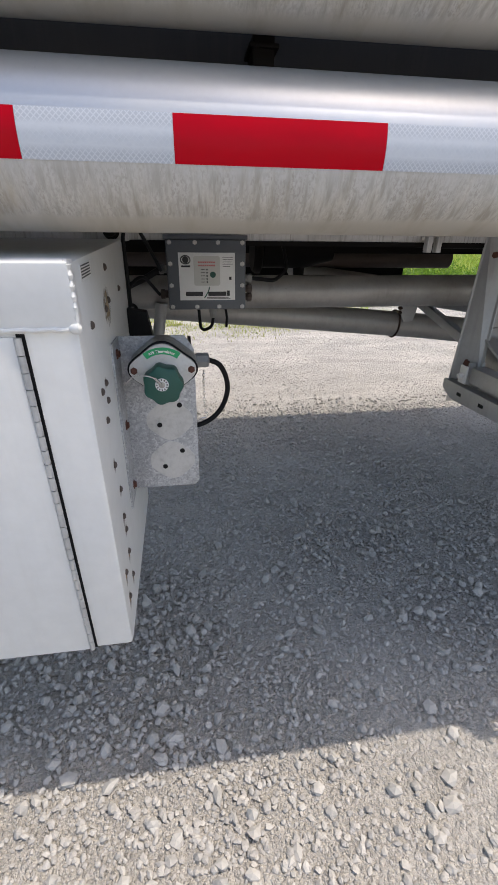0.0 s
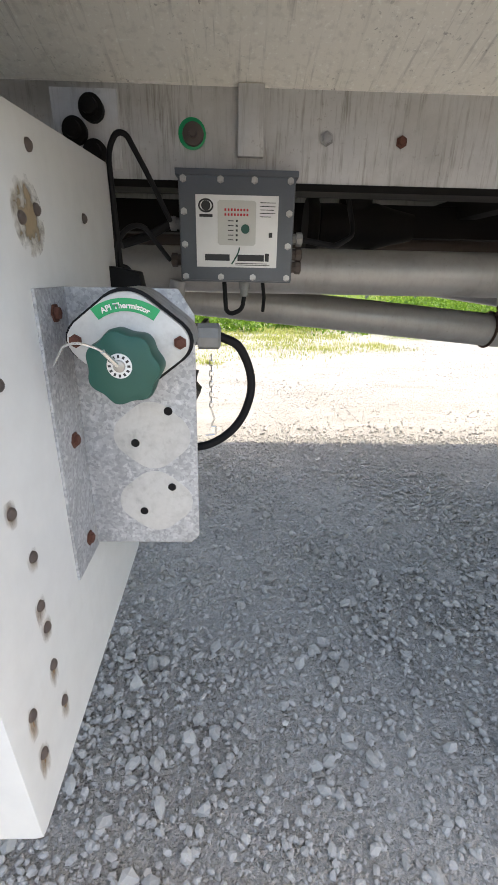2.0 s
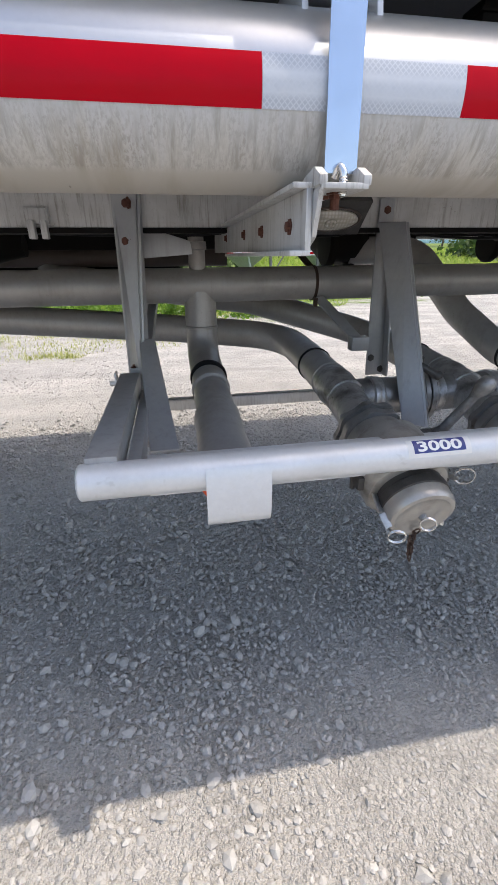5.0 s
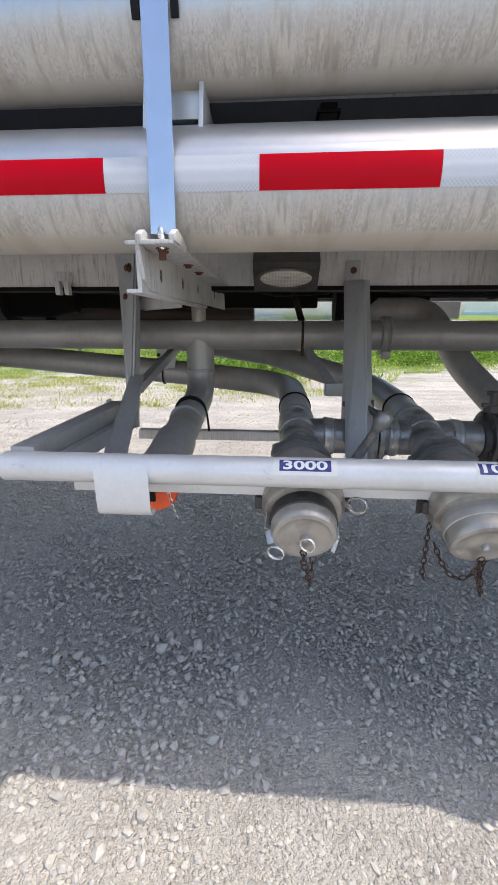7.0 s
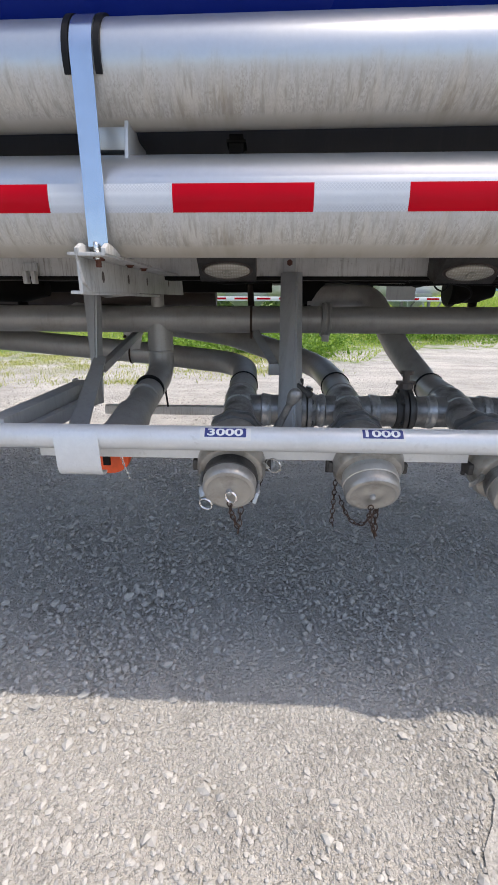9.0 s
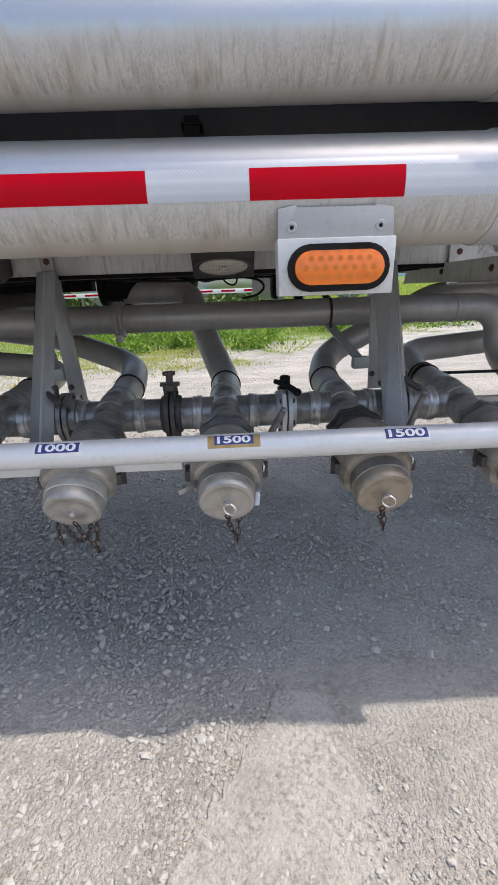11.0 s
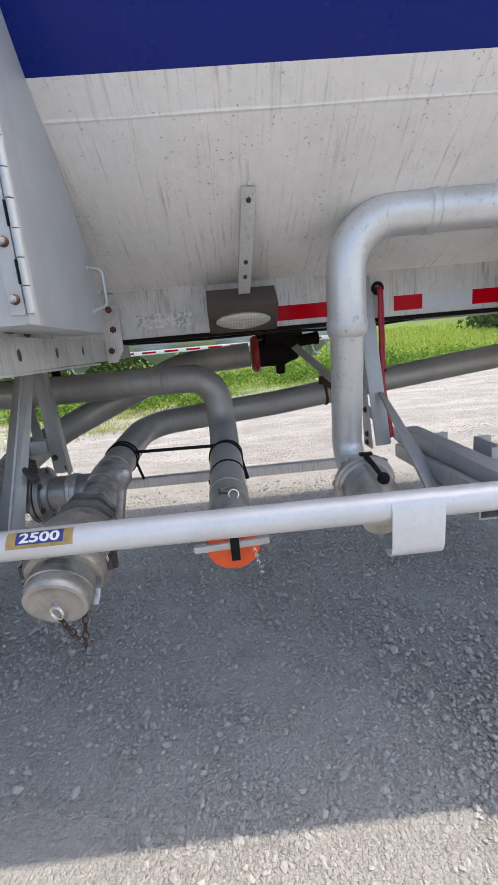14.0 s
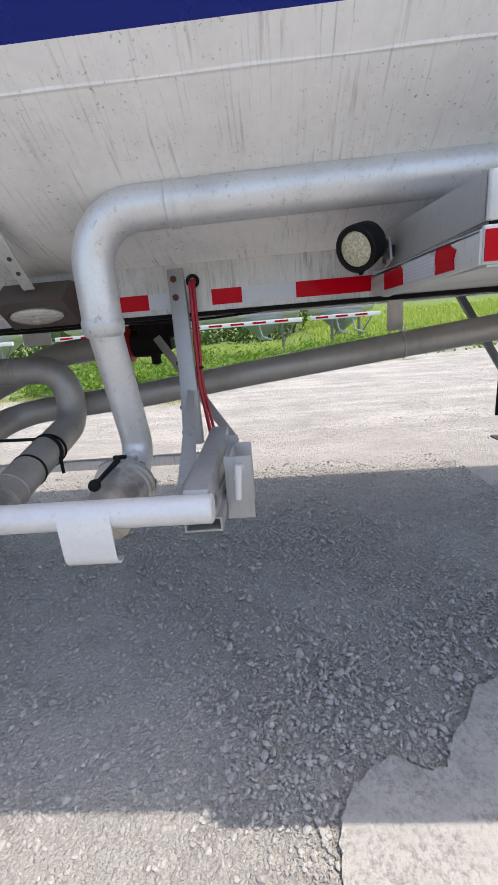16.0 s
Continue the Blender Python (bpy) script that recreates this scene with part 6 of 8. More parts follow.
work_lamp(1.455, 1.575, 1.335, 0.2, "dark work lamp with a frosted oval lens", cast_dark)
work_lamp(2.29, 1.59, 1.33, 0.205, "dark work lamp with a frosted oval lens", cast_dark)
work_lamp(3.576, 1.57, 1.347, 0.22, "large brown work lamp with a frosted oval lens", rust_dark)
strut = thing("lamp_strut", (3.59, 1.45, 1.48), "grey angle strut from lamp to tank shell", "strut")
bm = B()
bar(bm, (3.604, 1.352, 1.6), (3.584, 1.585, 1.385), 0.036, 0.006, (0, -0.7, -0.7), 0.001)
bar(bm, (3.589, 1.366, 1.608), (3.569, 1.599, 1.393), 0.006, 0.03, (0, -0.7, -0.7), 0.001)
part("angle", bm, rail_alu, strut)
for q in ((3.602, 1.3715, 1.577), (3.591, 1.5015, 1.458), (3.588, 1.5375, 1.424)):
    bm = B()
    revolve(bm, q, (0, -0.68, -0.73), [(0, 0.0065), (0.0035, 0.006), (0.004, 0.002)], 12)
    part("bolt", bm, cast_dark, strut)
bm = B()
cyl(bm, (3.606, 1.36, 1.608), (3.607, 1.342, 1.605), 0.006, 10)
part("stud", bm, galv, strut)

# tape along the rail
for a, b, mat, nm in ((3.69, 3.90, tape_red, "tape_red"), (3.90, 3.965, tape_white, "tape_white"), (4.117, 4.219, tape_red, "tape_red"), (4.2195, 4.40, tape_white, "tape_white"), (4.4005, 4.69, tape_red, "tape_red"), (4.6905, 4.87, tape_white, "tape_white"), (4.8705, 5.15, tape_red, "tape_red")):
    bm = B()
    span(bm, a, b, 1.7532, 1.756, 1.302, 1.352)
    part(nm, bm, mat, trailer)

# silver loading pipe: rises from its adaptor and turns along the shell
SILV = 0.0535
vapour = pipe("vapour_pipe", [(3.854, 1.428, 1.255), (3.854, 1.425, 1.53), (6.6, 1.425, 1.56)], [0.17], SILV, pipe_silver, "silver painted pipe bent up along the tank", rings=[])
bm = B()
sweep(bm, fillet([(3.868, 1.37, 0.82), (3.868, 1.53, 0.852), (3.854, 1.429, 1.25)], [0.075]), 0.0465, 24)
part("riser", bm, pipe_silver, vapour)
bm = B()
revolve(bm, (3.854, 1.4275, 1.238), (0, 0, 1), [(-0.012, 0.046), (0.0, 0.0545), (0.022, 0.057), (0.028, 0.057), (0.036, SILV)], 28)
part("weld_ring", bm, pipe_silver, vapour)
bm = B()
revolve(bm, (4.082, 1.425, 1.5325), (1, 0, 0), [(-0.014, SILV), (-0.008, SILV + 0.004), (0.0, SILV + 0.002), (0.01, SILV + 0.0045), (0.016, SILV)], 28)
part("weld_ring", bm, pipe_silver, vapour)
adaptor = thing("vapour_adaptor", (3.868, 1.30, 0.81), "grey round vapour adaptor with black latch lever", "adaptor")
d_ = Vector((0, -0.97, -0.22)).normalized()
bm = B()
revolve(bm, (3.868, 1.40, 0.83), d_, [(0, 0.05), (0.02, 0.066), (0.035, 0.07), (0.037, 0.086), (0.052, 0.086), (0.054, 0.078), (0.062, 0.078), (0.064, 0.07), (0.09, 0.068), (0.14, 0.068)], 36)
ring_ = part("adaptor_body", bm, cast_alu, adaptor)
bolts(ring_, BOLT_STEEL, "bolt", [Vector((3.868, 1.40, 0.83)) + d_ * 0.036 + (Vector((1, 0, 0)) * math.cos(a) + d_.cross(Vector((1, 0, 0))) * math.sin(a)) * 0.078 for a in [k * math.pi / 4 for k in range(8)]], -d_)
bm = B()
revolve(bm, Vector((3.868, 1.40, 0.83)) + d_ * 0.13, d_, [(0, 0.068), (0.01, 0.07), (0.06, 0.068), (0.075, 0.06), (0.08, 0.02)], 36)
part("dust_cap", bm, cap_alu, adaptor, "worn aluminium dust cap")
bm = B()
span(bm, 3.835, 3.9, 1.36, 1.405, 0.85, 0.892, 0.004)
part("mount_block", bm, post_alu, adaptor, "flat grey mounting block")
bm = B()
box(bm, (3.868, 1.349, 0.892), (0.026, 0.03, 0.025), None, 0.004)
box(bm, (3.87, 1.345, 0.906), (0.036, 0.016, 0.01), None, 0.003)
sweep(bm, [(3.868, 1.345, 0.902), (3.866, 1.27, 0.896), (3.861, 1.19, 0.888)], lambda f: 0.0085 - 0.003 * f, 10)
revolve(bm, (3.8615, 1.197, 0.8885), (-0.05, -1, -0.1), [(0, 0.005), (0.004, 0.0125), (0.013, 0.0155), (0.023, 0.0125), (0.028, 0.004)], 14)
part("latch_lever", bm, black, adaptor, "black knobbed lever")

# round work light and the side tray
spot = thing("round_work_light", (4.56, 1.50, 1.40), "round black work light with a clear ribbed lens", "lamp")
dl = Vector((-0.66, -0.67, -0.34)).normalized()
LC = Vector((4.534, 1.422, 1.388))
bm = B()
revolve(bm, LC - dl * 0.07, dl, [(-0.012, 0.02), (-0.004, 0.04), (0.015, 0.052), (0.06, 0.0575), (0.074, 0.0575), (0.0775, 0.053), (0.0765, 0.044), (0.07, 0.043)], 36)
part("housing", bm, black, spot)
bm = B()
revolve(bm, LC, dl, [(0, 0.0428), (0.002, 0.0425), (0.006, 0.03), (0.008, 0.005)], 32)
part("lens", bm, lens_warm, spot, "clear dotted lens")
bm = B()
bar(bm, (4.575, 1.47, 1.4), (4.65, 1.50, 1.385), 0.01, 0.03, (0, 0, 1), 0.003)
revolve(bm, (4.61, 1.465, 1.402), (-0.5, -0.8, 0), [(0, 0.012), (0.014, 0.012), (0.018, 0.006)], 6)
revolve(bm, (4.625, 1.48, 1.372), (-0.5, -0.8, 0), [(0, 0.009), (0.012, 0.009), (0.015, 0.004)], 6)
part("bracket", bm, rust_dark, spot, "rusty bracket")
bm = B()
prism(bm, [(1.455, 1.36), (1.52, 1.345), (1.535, 1.4), (1.475, 1.42)], "x", 4.628, 4.634, 0.001)
plate_l = part("bracket_plate", bm, galv, spot, "pale plated mounting plate")
bolts(plate_l, BOLT_DARK, "bolt", [(4.628, 1.485, 1.403), (4.628, 1.505, 1.365)], (-1, 0, 0))
bm = B()
sweep(bm, [(4.585, 1.49, 1.365), (4.6, 1.6, 1.36), (4.614, 1.745, 1.363)], 0.003, 8)
revolve(bm, (4.614, 1.752, 1.363), (0, -1, 0), [(0, 0.009), (0.006, 0.009), (0.01, 0.004)], 12)
part("cable", bm, black, spot)
tray = thing("side_tray", (5.0, 1.3, 1.35), "aluminium side tray with red and white tape", "tray")
bm = B()
prism(bm, [(1.0, 1.353), (1.0, 1.425), (1.56, 1.452), (1.735, 1.452), (1.735, 1.36), (1.56, 1.352)], "x", 4.65, 4.658, 0.002)
part("end_plate", bm, tray_grey, tray, "dull grey upper end plate")
bm = B()
prism(bm, [(1.0, 1.288), (1.0, 1.342), (1.3, 1.345), (1.4, 1.341), (1.56, 1.346), (1.735, 1.346), (1.735, 1.29), (1.56, 1.272)], "x", 4.642, 4.651, 0.003)
prism(bm, [(1.0, 1.336), (1.0, 1.342), (1.735, 1.346), (1.735, 1.34)], "x", 4.642, 4.668, 0.001)
part("end_channel", bm, tray_pale, tray, "pale lower end channel")
bm = B()
span(bm, 4.65, 6.6, 1.0, 1.008, 1.353, 1.425, 0.003)
span(bm, 4.646, 6.6, 0.996, 1.006, 1.288, 1.347, 0.003)
span(bm, 4.655, 6.6, 1.0, 1.74, 1.284, 1.291, 0.002)
span(bm, 4.655, 6.6, 1.008, 1.12, 1.418, 1.425, 0.002)
part("side_channel", bm, tray_pale, tray)
# near-black strip paints the shadow gap between the two plates
bm = B()
span(bm, 4.66, 6.6, 1.004, 1.012, 1.344, 1.356)
part("seam", bm, dark_under, tray, "dark strip for the shade in the open seam")
for y0, y1, mat in ((1.083, 1.176, tape_red), (1.1765, 1.383, tape_white), (1.3835, 1.56, tape_red)):
    bm = B()
    prism(bm, [(y0 + 0.006, 1.292), (y1, 1.292), (y1 - 0.004, 1.305), (y1 + 0.002, 1.32), (y1 - 0.003, 1.339), (y0 + 0.03, 1.338), (y0 + 0.018, 1.331), (y0, 1.325), (y0 + 0.01, 1.31)], "x", 4.6385, 4.6415)
    part("tape_red" if mat is tape_red else "tape_white", bm, mat, tray)
for x0, x1, mat in ((4.648, 4.95, tape_red), (4.951, 5.13, tape_white), (5.131, 5.41, tape_red)):
    bm = B()
    span(bm, x0, x1, 0.9925, 0.9955, 1.293, 1.34)
    part("tape_red" if mat is tape_red else "tape_white", bm, mat, tray)


# ---------------------------------------------------------------- white tool cabinet
BX, BY = -0.24, 1.0525


def lean(bm):
    """The cabinet's front leans outward towards its top."""
    for v in bm.verts:
        v.co.y -= 0.0512 * (v.co.z - 0.475)


tool = thing("tool_cabinet", (-0.75, 1.3, 0.475), "white painted steel tool cabinet with rusty rivets", "cabinet")
bm = B()
prism(bm, [(BY, 0.475), (1.60, 0.51), (1.62, 1.285), (BY - 0.04, 1.252)], "x", -1.32, BX, 0.011)
part("cabinet_body", bm, white_paint, tool)
bm = B()
prism(bm, [(BY - 0.007, 1.165), (BY - 0.009, 1.252), (BY + 0.0, 1.257), (BY + 0.03, 1.257), (BY + 0.03, 1.165)], "x", -1.33, BX + 0.001, 0.006)
lean(bm)
part("top_lip", bm, white_paint, tool, "folded lip with a welded corner")
bm = B()
sweep(bm, [(BX + 0.0, BY - 0.003 + 0.001 * (i % 2), 1.166 + 0.007 * i) for i in range(13)], lambda f: 0.0042 + 0.0012 * math.sin(f * 40), 8)
revolve(bm, (BX - 0.012, BY - 0.005, 1.165), (1, 0, 0), [(0, 0.004), (0.006, 0.008), (0.014, 0.008), (0.018, 0.003)], 12)
sweep(bm, [(BX - 0.12 + 0.012 * i, BY - 0.006, 1.164 + 0.001 * math.sin(i * 2.1)) for i in range(11)], 0.0035, 8)
lean(bm)
part("weld_bead", bm, white_paint, tool)
bm = B()
prism(bm, [(-1.27, 0.482), (-0.329, 0.482), (-0.329, 1.155), (-1.27, 1.155)], "y", BY - 0.008, BY - 0.001, 0.003)
lean(bm)
door = part("door", bm, white_paint, tool, "flat white cabinet door")
# dark strip puts the shade of the open door gap into colour
bm = B()
span(bm, -0.3275, -0.3155, BY - 0.0015, BY + 0.002, 0.48, 1.158)
lean(bm)
part("door_gap", bm, black, tool, "dark strip in place of the shaded door gap")
for k in range(26):
    bm = B()
    z = 0.484 + 0.0258 * k
    cyl(bm, (-0.3235, BY - 0.008, z), (-0.3235, BY - 0.008, z + 0.0246), 0.0052, 10)
    lean(bm)
    part("hinge_knuckle", bm, galv, door)
for y, z in [(1.294, 1.233), (1.291, 1.172), (1.451, 1.18), (1.252, 1.16), (1.104, 1.154), (1.151, 1.042), (1.11, 1.038), (1.149, 1.009), (1.118, 0.981), (1.125, 0.884), (1.147, 0.816), (1.142, 0.752), (1.146, 0.716), (1.143, 0.659), (1.083, 0.652), (1.151, 0.586), (1.087, 0.582)]:
    shared("rivet", RIVET, tool, aim(Vector((BX - 0.0005, y, z)), (1, 0, 0)))
bm = B()
prism(bm, [(1.075, 1.222), (1.152, 1.226), (1.165, 1.25), (1.08, 1.246)], "x", BX, BX + 0.0008)
sticker = part("sticker", bm, face_white, tool, "small white sticker with grey lines")
for i in range(5):
    bm = B()
    prism(bm, [(1.083, 1.2265 + 0.0042 * i), (1.15, 1.2295 + 0.0042 * i), (1.15, 1.2312 + 0.0042 * i), (1.083, 1.2282 + 0.0042 * i)], "x", BX + 0.0006, BX + 0.0013)
    part("print_line", bm, ink, sticker)
# rusty worn patches on the side
for y, z, r in ((1.27, 1.163, 0.037),):
    bm = B()
    rr = random.Random(int(y * 1000))
    prism(bm, [(y + r * math.cos(a), z + r * 1.1 * math.sin(a)) for a in [2 * math.pi * i / 28 for i in range(28)]], "x", BX - 0.001, BX + 0.0004)
    part("worn_patch", bm, bare_rust, tool, "bare rusty patch in the paint")
for y, z, h in ((1.151, 1.042, 0.02), (1.125, 0.884, 0.025), (1.147, 0.816, 0.03), (1.142, 0.752, 0.035), (1.146, 0.716, 0.03), (1.143, 0.659, 0.05), (1.083, 0.652, 0.05), (1.151, 0.586, 0.05), (1.087, 0.582, 0.055)):
    bm = B()
    prism(bm, [(y - 0.013, z + 0.014), (y + 0.013, z + 0.014), (y + 0.01, z - h * 0.7), (y - 0.01, z - h * 0.7)], "x", BX - 0.001, BX + 0.0003)
    part("rust_run", bm, rust_run, tool, "rust run below a rivet")

# ---------------------------------------------------------------- sensor socket plate on the cabinet's side
PY = 1.332
plate = thing("sensor_plate", (-0.16, PY, 0.9), "galvanised socket plate bolted to the tool cabinet", "plate")
bm = B()
prism(bm, [(-0.236, 0.706), (-0.086, 0.706), (-0.074, 0.718), (-0.072, 1.058), (-0.092, 1.091), (-0.236, 1.091)], "y", PY, PY + 0.004, 0.001)
face = part("plate_face", bm, spangle, plate)
bm = B()
span(bm, -0.24, -0.236, PY - 0.085, PY + 0.004, 0.70, 1.091, 0.001)
flange = part("plate_flange", bm, spangle, plate)
bolts(flange, BOLT_RUST, "bolt", [(-0.236, 1.292, 1.062), (-0.236, 1.296, 0.896), (-0.236, 1.30, 0.736)], (1, 0, 0))
SX, SZ = -0.14, 1.036
pale_galv = weathered("unweathered_galvanised", (0.56, 0.555, 0.54), (0.3, 0.295, 0.28), 0.5, 0.3, 0.5, 0.55, 160, 0.08, streak_scale=(90, 90, 70), blot=18.0)


def rhombus(cx, cz, w, h, n=6, r=0.03):
    """A diamond with broad rounded corners."""
    pts = fillet([(cx, 0, cz - h), (cx + w, 0, cz), (cx, 0, cz + h), (cx - w, 0, cz), (cx, 0, cz - h), (cx + w, 0, cz)], r, n)
    k = (len(pts) - 2) // 4
    return [(p.x, p.z) for p in pts[1:1 + 4 * (n + 1)]]


def diamond(w, h, y0, y1, bevel):
    """A rounded diamond of given half width and half height as a solid plate."""
    pts = rhombus(SX, SZ, 0.114, 0.108, 6, 0.045)
    kx = w / max(abs(p[0] - SX) for p in pts)
    kz = h / max(abs(p[1] - SZ) for p in pts)
    bm = B()
    prism(bm, [(SX + (p[0] - SX) * kx, SZ + (p[1] - SZ) * kz) for p in pts], "y", y0, y1, bevel)
    return bm


SY = 1.25
part("socket_box", diamond(0.073, 0.058, SY + 0.01, PY, 0.004), cast_alu, plate, "dull cast housing behind the socket")
part("gasket", diamond(0.0735, 0.0585, SY + 0.006, SY + 0.011, 0.001), black, plate, "black socket gasket")
sock = part("socket", diamond(0.0695, 0.0545, SY - 0.002, SY + 0.007, 0.003), pale_galv, plate, "pale diamond-shaped socket flange")
bolts(sock, BOLT_SMALL, "bolt", [(SX - 0.059, SY - 0.002, SZ), (SX + 0.059, SY - 0.002, SZ)], (0, -1, 0))
bm = B()
rows = []
LZ = SZ - 0.018
for i in range(13):
    a = radians(54 + 6 * i)
    rows.append([bm.verts.new((SX + rr * math.cos(a), yy, LZ + rr * math.sin(a))) for rr, yy in ((0.0515, SY - 0.003), (0.0655, SY - 0.003), (0.0655, SY - 0.001), (0.0515, SY - 0.001))])
for a, b in zip(rows, rows[1:]):
    for k in range(4):
        bm.faces.new((a[k], a[(k + 1) % 4], b[(k + 1) % 4], b[k]))
bm.faces.new(rows[0][::-1]), bm.faces.new(rows[-1])
part("label", bm, green_label, sock, "green curved label reading API Thermistor")
bm = letters("API Thermistor", 0.017)
xs = [v.co.x for v in bm.verts]
k = 0.056 / (max(xs) - min(xs))
for v in bm.verts:
    a = math.pi / 2 - v.co.x * k / 0.057
    rr = 0.0575 + v.co.z * 0.5
    v.co = Vector((SX + rr * math.cos(a), SY - 0.0036, LZ + rr * math.sin(a)))
part("lettering", bm, ink_white, sock, "white lettering API Thermistor", 0)
CZ_ = SZ - 0.024
bm = B()
ring = []
for h, k in ((SY - 0.001, 0.97), (SY - 0.028, 1.0), (SY - 0.037, 0.95), (SY - 0.04, 0.8)):
    ring.append([bm.verts.new((SX + (0.0405 + 0.0022 * math.cos(7 * a)) * k * math.cos(a), h, CZ_ + (0.0405 + 0.0022 * math.cos(7 * a)) * k * math.sin(a))) for a in [2 * math.pi * i / 90 for i in range(90)]])
for a, b in zip(ring, ring[1:]):
    for i in range(90):
        bm.faces.new((a[i], a[(i + 1) % 90], b[(i + 1) % 90], b[i]))
bm.faces.new(ring[-1])
part("socket_cap", bm, green, plate, "dark green lobed plastic cap")
BZ_ = CZ_ + 0.004
bm = B()
revolve(bm, (SX - 0.002, SY - 0.039, BZ_), (0, -1, 0), [(0, 0.0135), (0.002, 0.0135), (0.0025, 0.013)], 28)
badge = part("badge", bm, face_white, plate, "round white badge with a ring of marks")
for i in range(12):
    a = 2 * math.pi * i / 12
    bm = B()
    box(bm, (SX - 0.002 + 0.0104 * math.cos(a), SY - 0.0418, BZ_ + 0.0104 * math.sin(a)), (0.0024, 0.0006, 0.0032), Matrix.Rotation(math.pi / 2 - a, 3, "Y"))
    part("badge_mark", bm, ink, badge)
bm = B()
revolve(bm, (SX - 0.002, SY - 0.041, BZ_), (0, -1, 0), [(0, 0.007), (0.003, 0.006), (0.004, 0.003)], 16)
part("badge_rivet", bm, cap_alu, badge)
bm = B()
sweep(bm, fillet([(SX - 0.004, SY - 0.046, BZ_ + 0.003), (SX - 0.014, SY - 0.058, BZ_ + 0.02), (SX - 0.035, SY - 0.062, BZ_ + 0.028), (SX - 0.055, SY - 0.05, BZ_ + 0.022), (SX - 0.08, SY - 0.02, BZ_ - 0.004)], 0.02, 6), 0.0014, 8)
cyl(bm, (SX - 0.003, SY - 0.044, BZ_ + 0.001), (SX - 0.013, SY - 0.057, BZ_ + 0.018), 0.0028, 10)
part("tether", bm, chrome, plate, "thin steel tether cable")
# paler marks where sockets used to sit
for cz in (0.889, 0.781):
    bm = B()
    prism(bm, rhombus(-0.138, cz, 0.076, 0.062, 6, 0.035), "y", PY - 0.0005, PY + 0.001)
    part("pale_patch", bm, pale_galv, face, "pale diamond left by a removed socket")
for x, z in ((-0.113, 0.927), (-0.163, 0.878), (-0.113, 0.806), (-0.158, 0.764)):
    bm = B()
    revolve(bm, (x, PY - 0.0012, z), (0, 1, 0), [(0, 0.0062), (0.001, 0.0062)], 16)
    part("hole", bm, black, face)
bm = B()
revolve(bm, (-0.086, PY + 0.015, 1.03), (1, 0, 0), [(0, 0.012), (0.016, 0.012), (0.017, 0.0175), (0.045, 0.0175), (0.048, 0.012)], 8)
part("cable_gland", bm, grey_fit, plate, "grey plastic cable gland")
bm = B()
sweep(bm, fillet([(-0.04, PY + 0.015, 1.03), (-0.014, PY + 0.02, 1.02), (0.003, PY + 0.028, 0.985), (0.007, PY + 0.03, 0.95), (-0.006, PY + 0.032, 0.907), (-0.032, PY + 0.03, 0.877), (-0.07, PY + 0.03, 0.858), (-0.11, PY + 0.03, 0.862)], 0.2, 6), 0.0062, 12)
part("cable", bm, black, plate, "thick black looped cable")
bm = B()
chain(bm, [(-0.052, PY + 0.02, 1.0), (-0.053, PY + 0.02, 0.925)], 0.008, 0.001)
sweep(bm, fillet([(-0.053, PY + 0.02, 0.925), (-0.048, PY + 0.02, 0.91), (-0.055, PY + 0.02, 0.895), (-0.046, PY + 0.02, 0.9), (-0.046, PY + 0.02, 0.885), (-0.062, PY + 0.02, 0.883)], 0.004, 4), 0.0014, 8)
part("pin_chain", bm, chrome, plate, "thin chain with a clip pin")

# ---------------------------------------------------------------- control box hung below the rail
cbox = thing("control_box", (-0.018, 1.73, 1.29), "grey screwed control box with a white printed panel", "control box")
bm = B()
span(bm, -0.134, 0.098, 1.712, 1.80, 1.093, 1.288, 0.005)
span(bm, -0.139, 0.103, 1.71, 1.80, 1.286, 1.298, 0.002)
part("housing", bm, grey_box, cbox)
bm = B()
span(bm, -0.131, 0.095, 1.70, 1.713, 1.096, 1.285, 0.004)
cover = part("cover", bm, grey_box, cbox)
bolts(cover, SCREW, "screw", [(x, 1.70, z) for x in (-0.122, -0.05, 0.016, 0.086) for z in (1.103, 1.278)] + [(x, 1.70, z) for x in (-0.122, 0.086) for z in (1.163, 1.222)], (0, -1, 0))
bm = B()
span(bm, -0.099, 0.064, 1.6985, 1.7005, 1.122, 1.252, 0.0005)
panel = part("front_panel", bm, face_white, cbox, "white printed front panel")
bm = B()
prism(bm, [(p[0], p[1]) for p in [(-0.052, 1.163), (0.016, 1.163), (0.02, 1.167), (0.02, 1.239), (0.016, 1.243), (-0.052, 1.243), (-0.056, 1.239), (-0.056, 1.167)]], "y", 1.6975, 1.699)
win = part("window", bm, panel_grey, panel, "pale grey indicator window")
for r_ in range(2):
    for c_i in range(8):
        bm = B()
        box(bm, (-0.0405 + 0.0062 * c_i, 1.6972, 1.2265 - 0.0085 * r_), (0.0036, 0.0008, 0.0042))
        part("indicator", bm, ink_red, win)
for i in range(5):
    bm = B()
    box(bm, (-0.018, 1.6972, 1.207 - 0.0085 * i), (0.004, 0.0008, 0.004))
    part("indicator", bm, ink, win)
    bm = B()
    box(bm, (-0.03, 1.6972, 1.207 - 0.0085 * i), (0.011, 0.0008, 0.0016))
    part("print_line", bm, ink, win)
bm = B()
revolve(bm, (-0.001, 1.6978, 1.193), (0, -1, 0), [(0, 0.0085), (0.0008, 0.0085)], 20)
part("round_mark", bm, green, win)
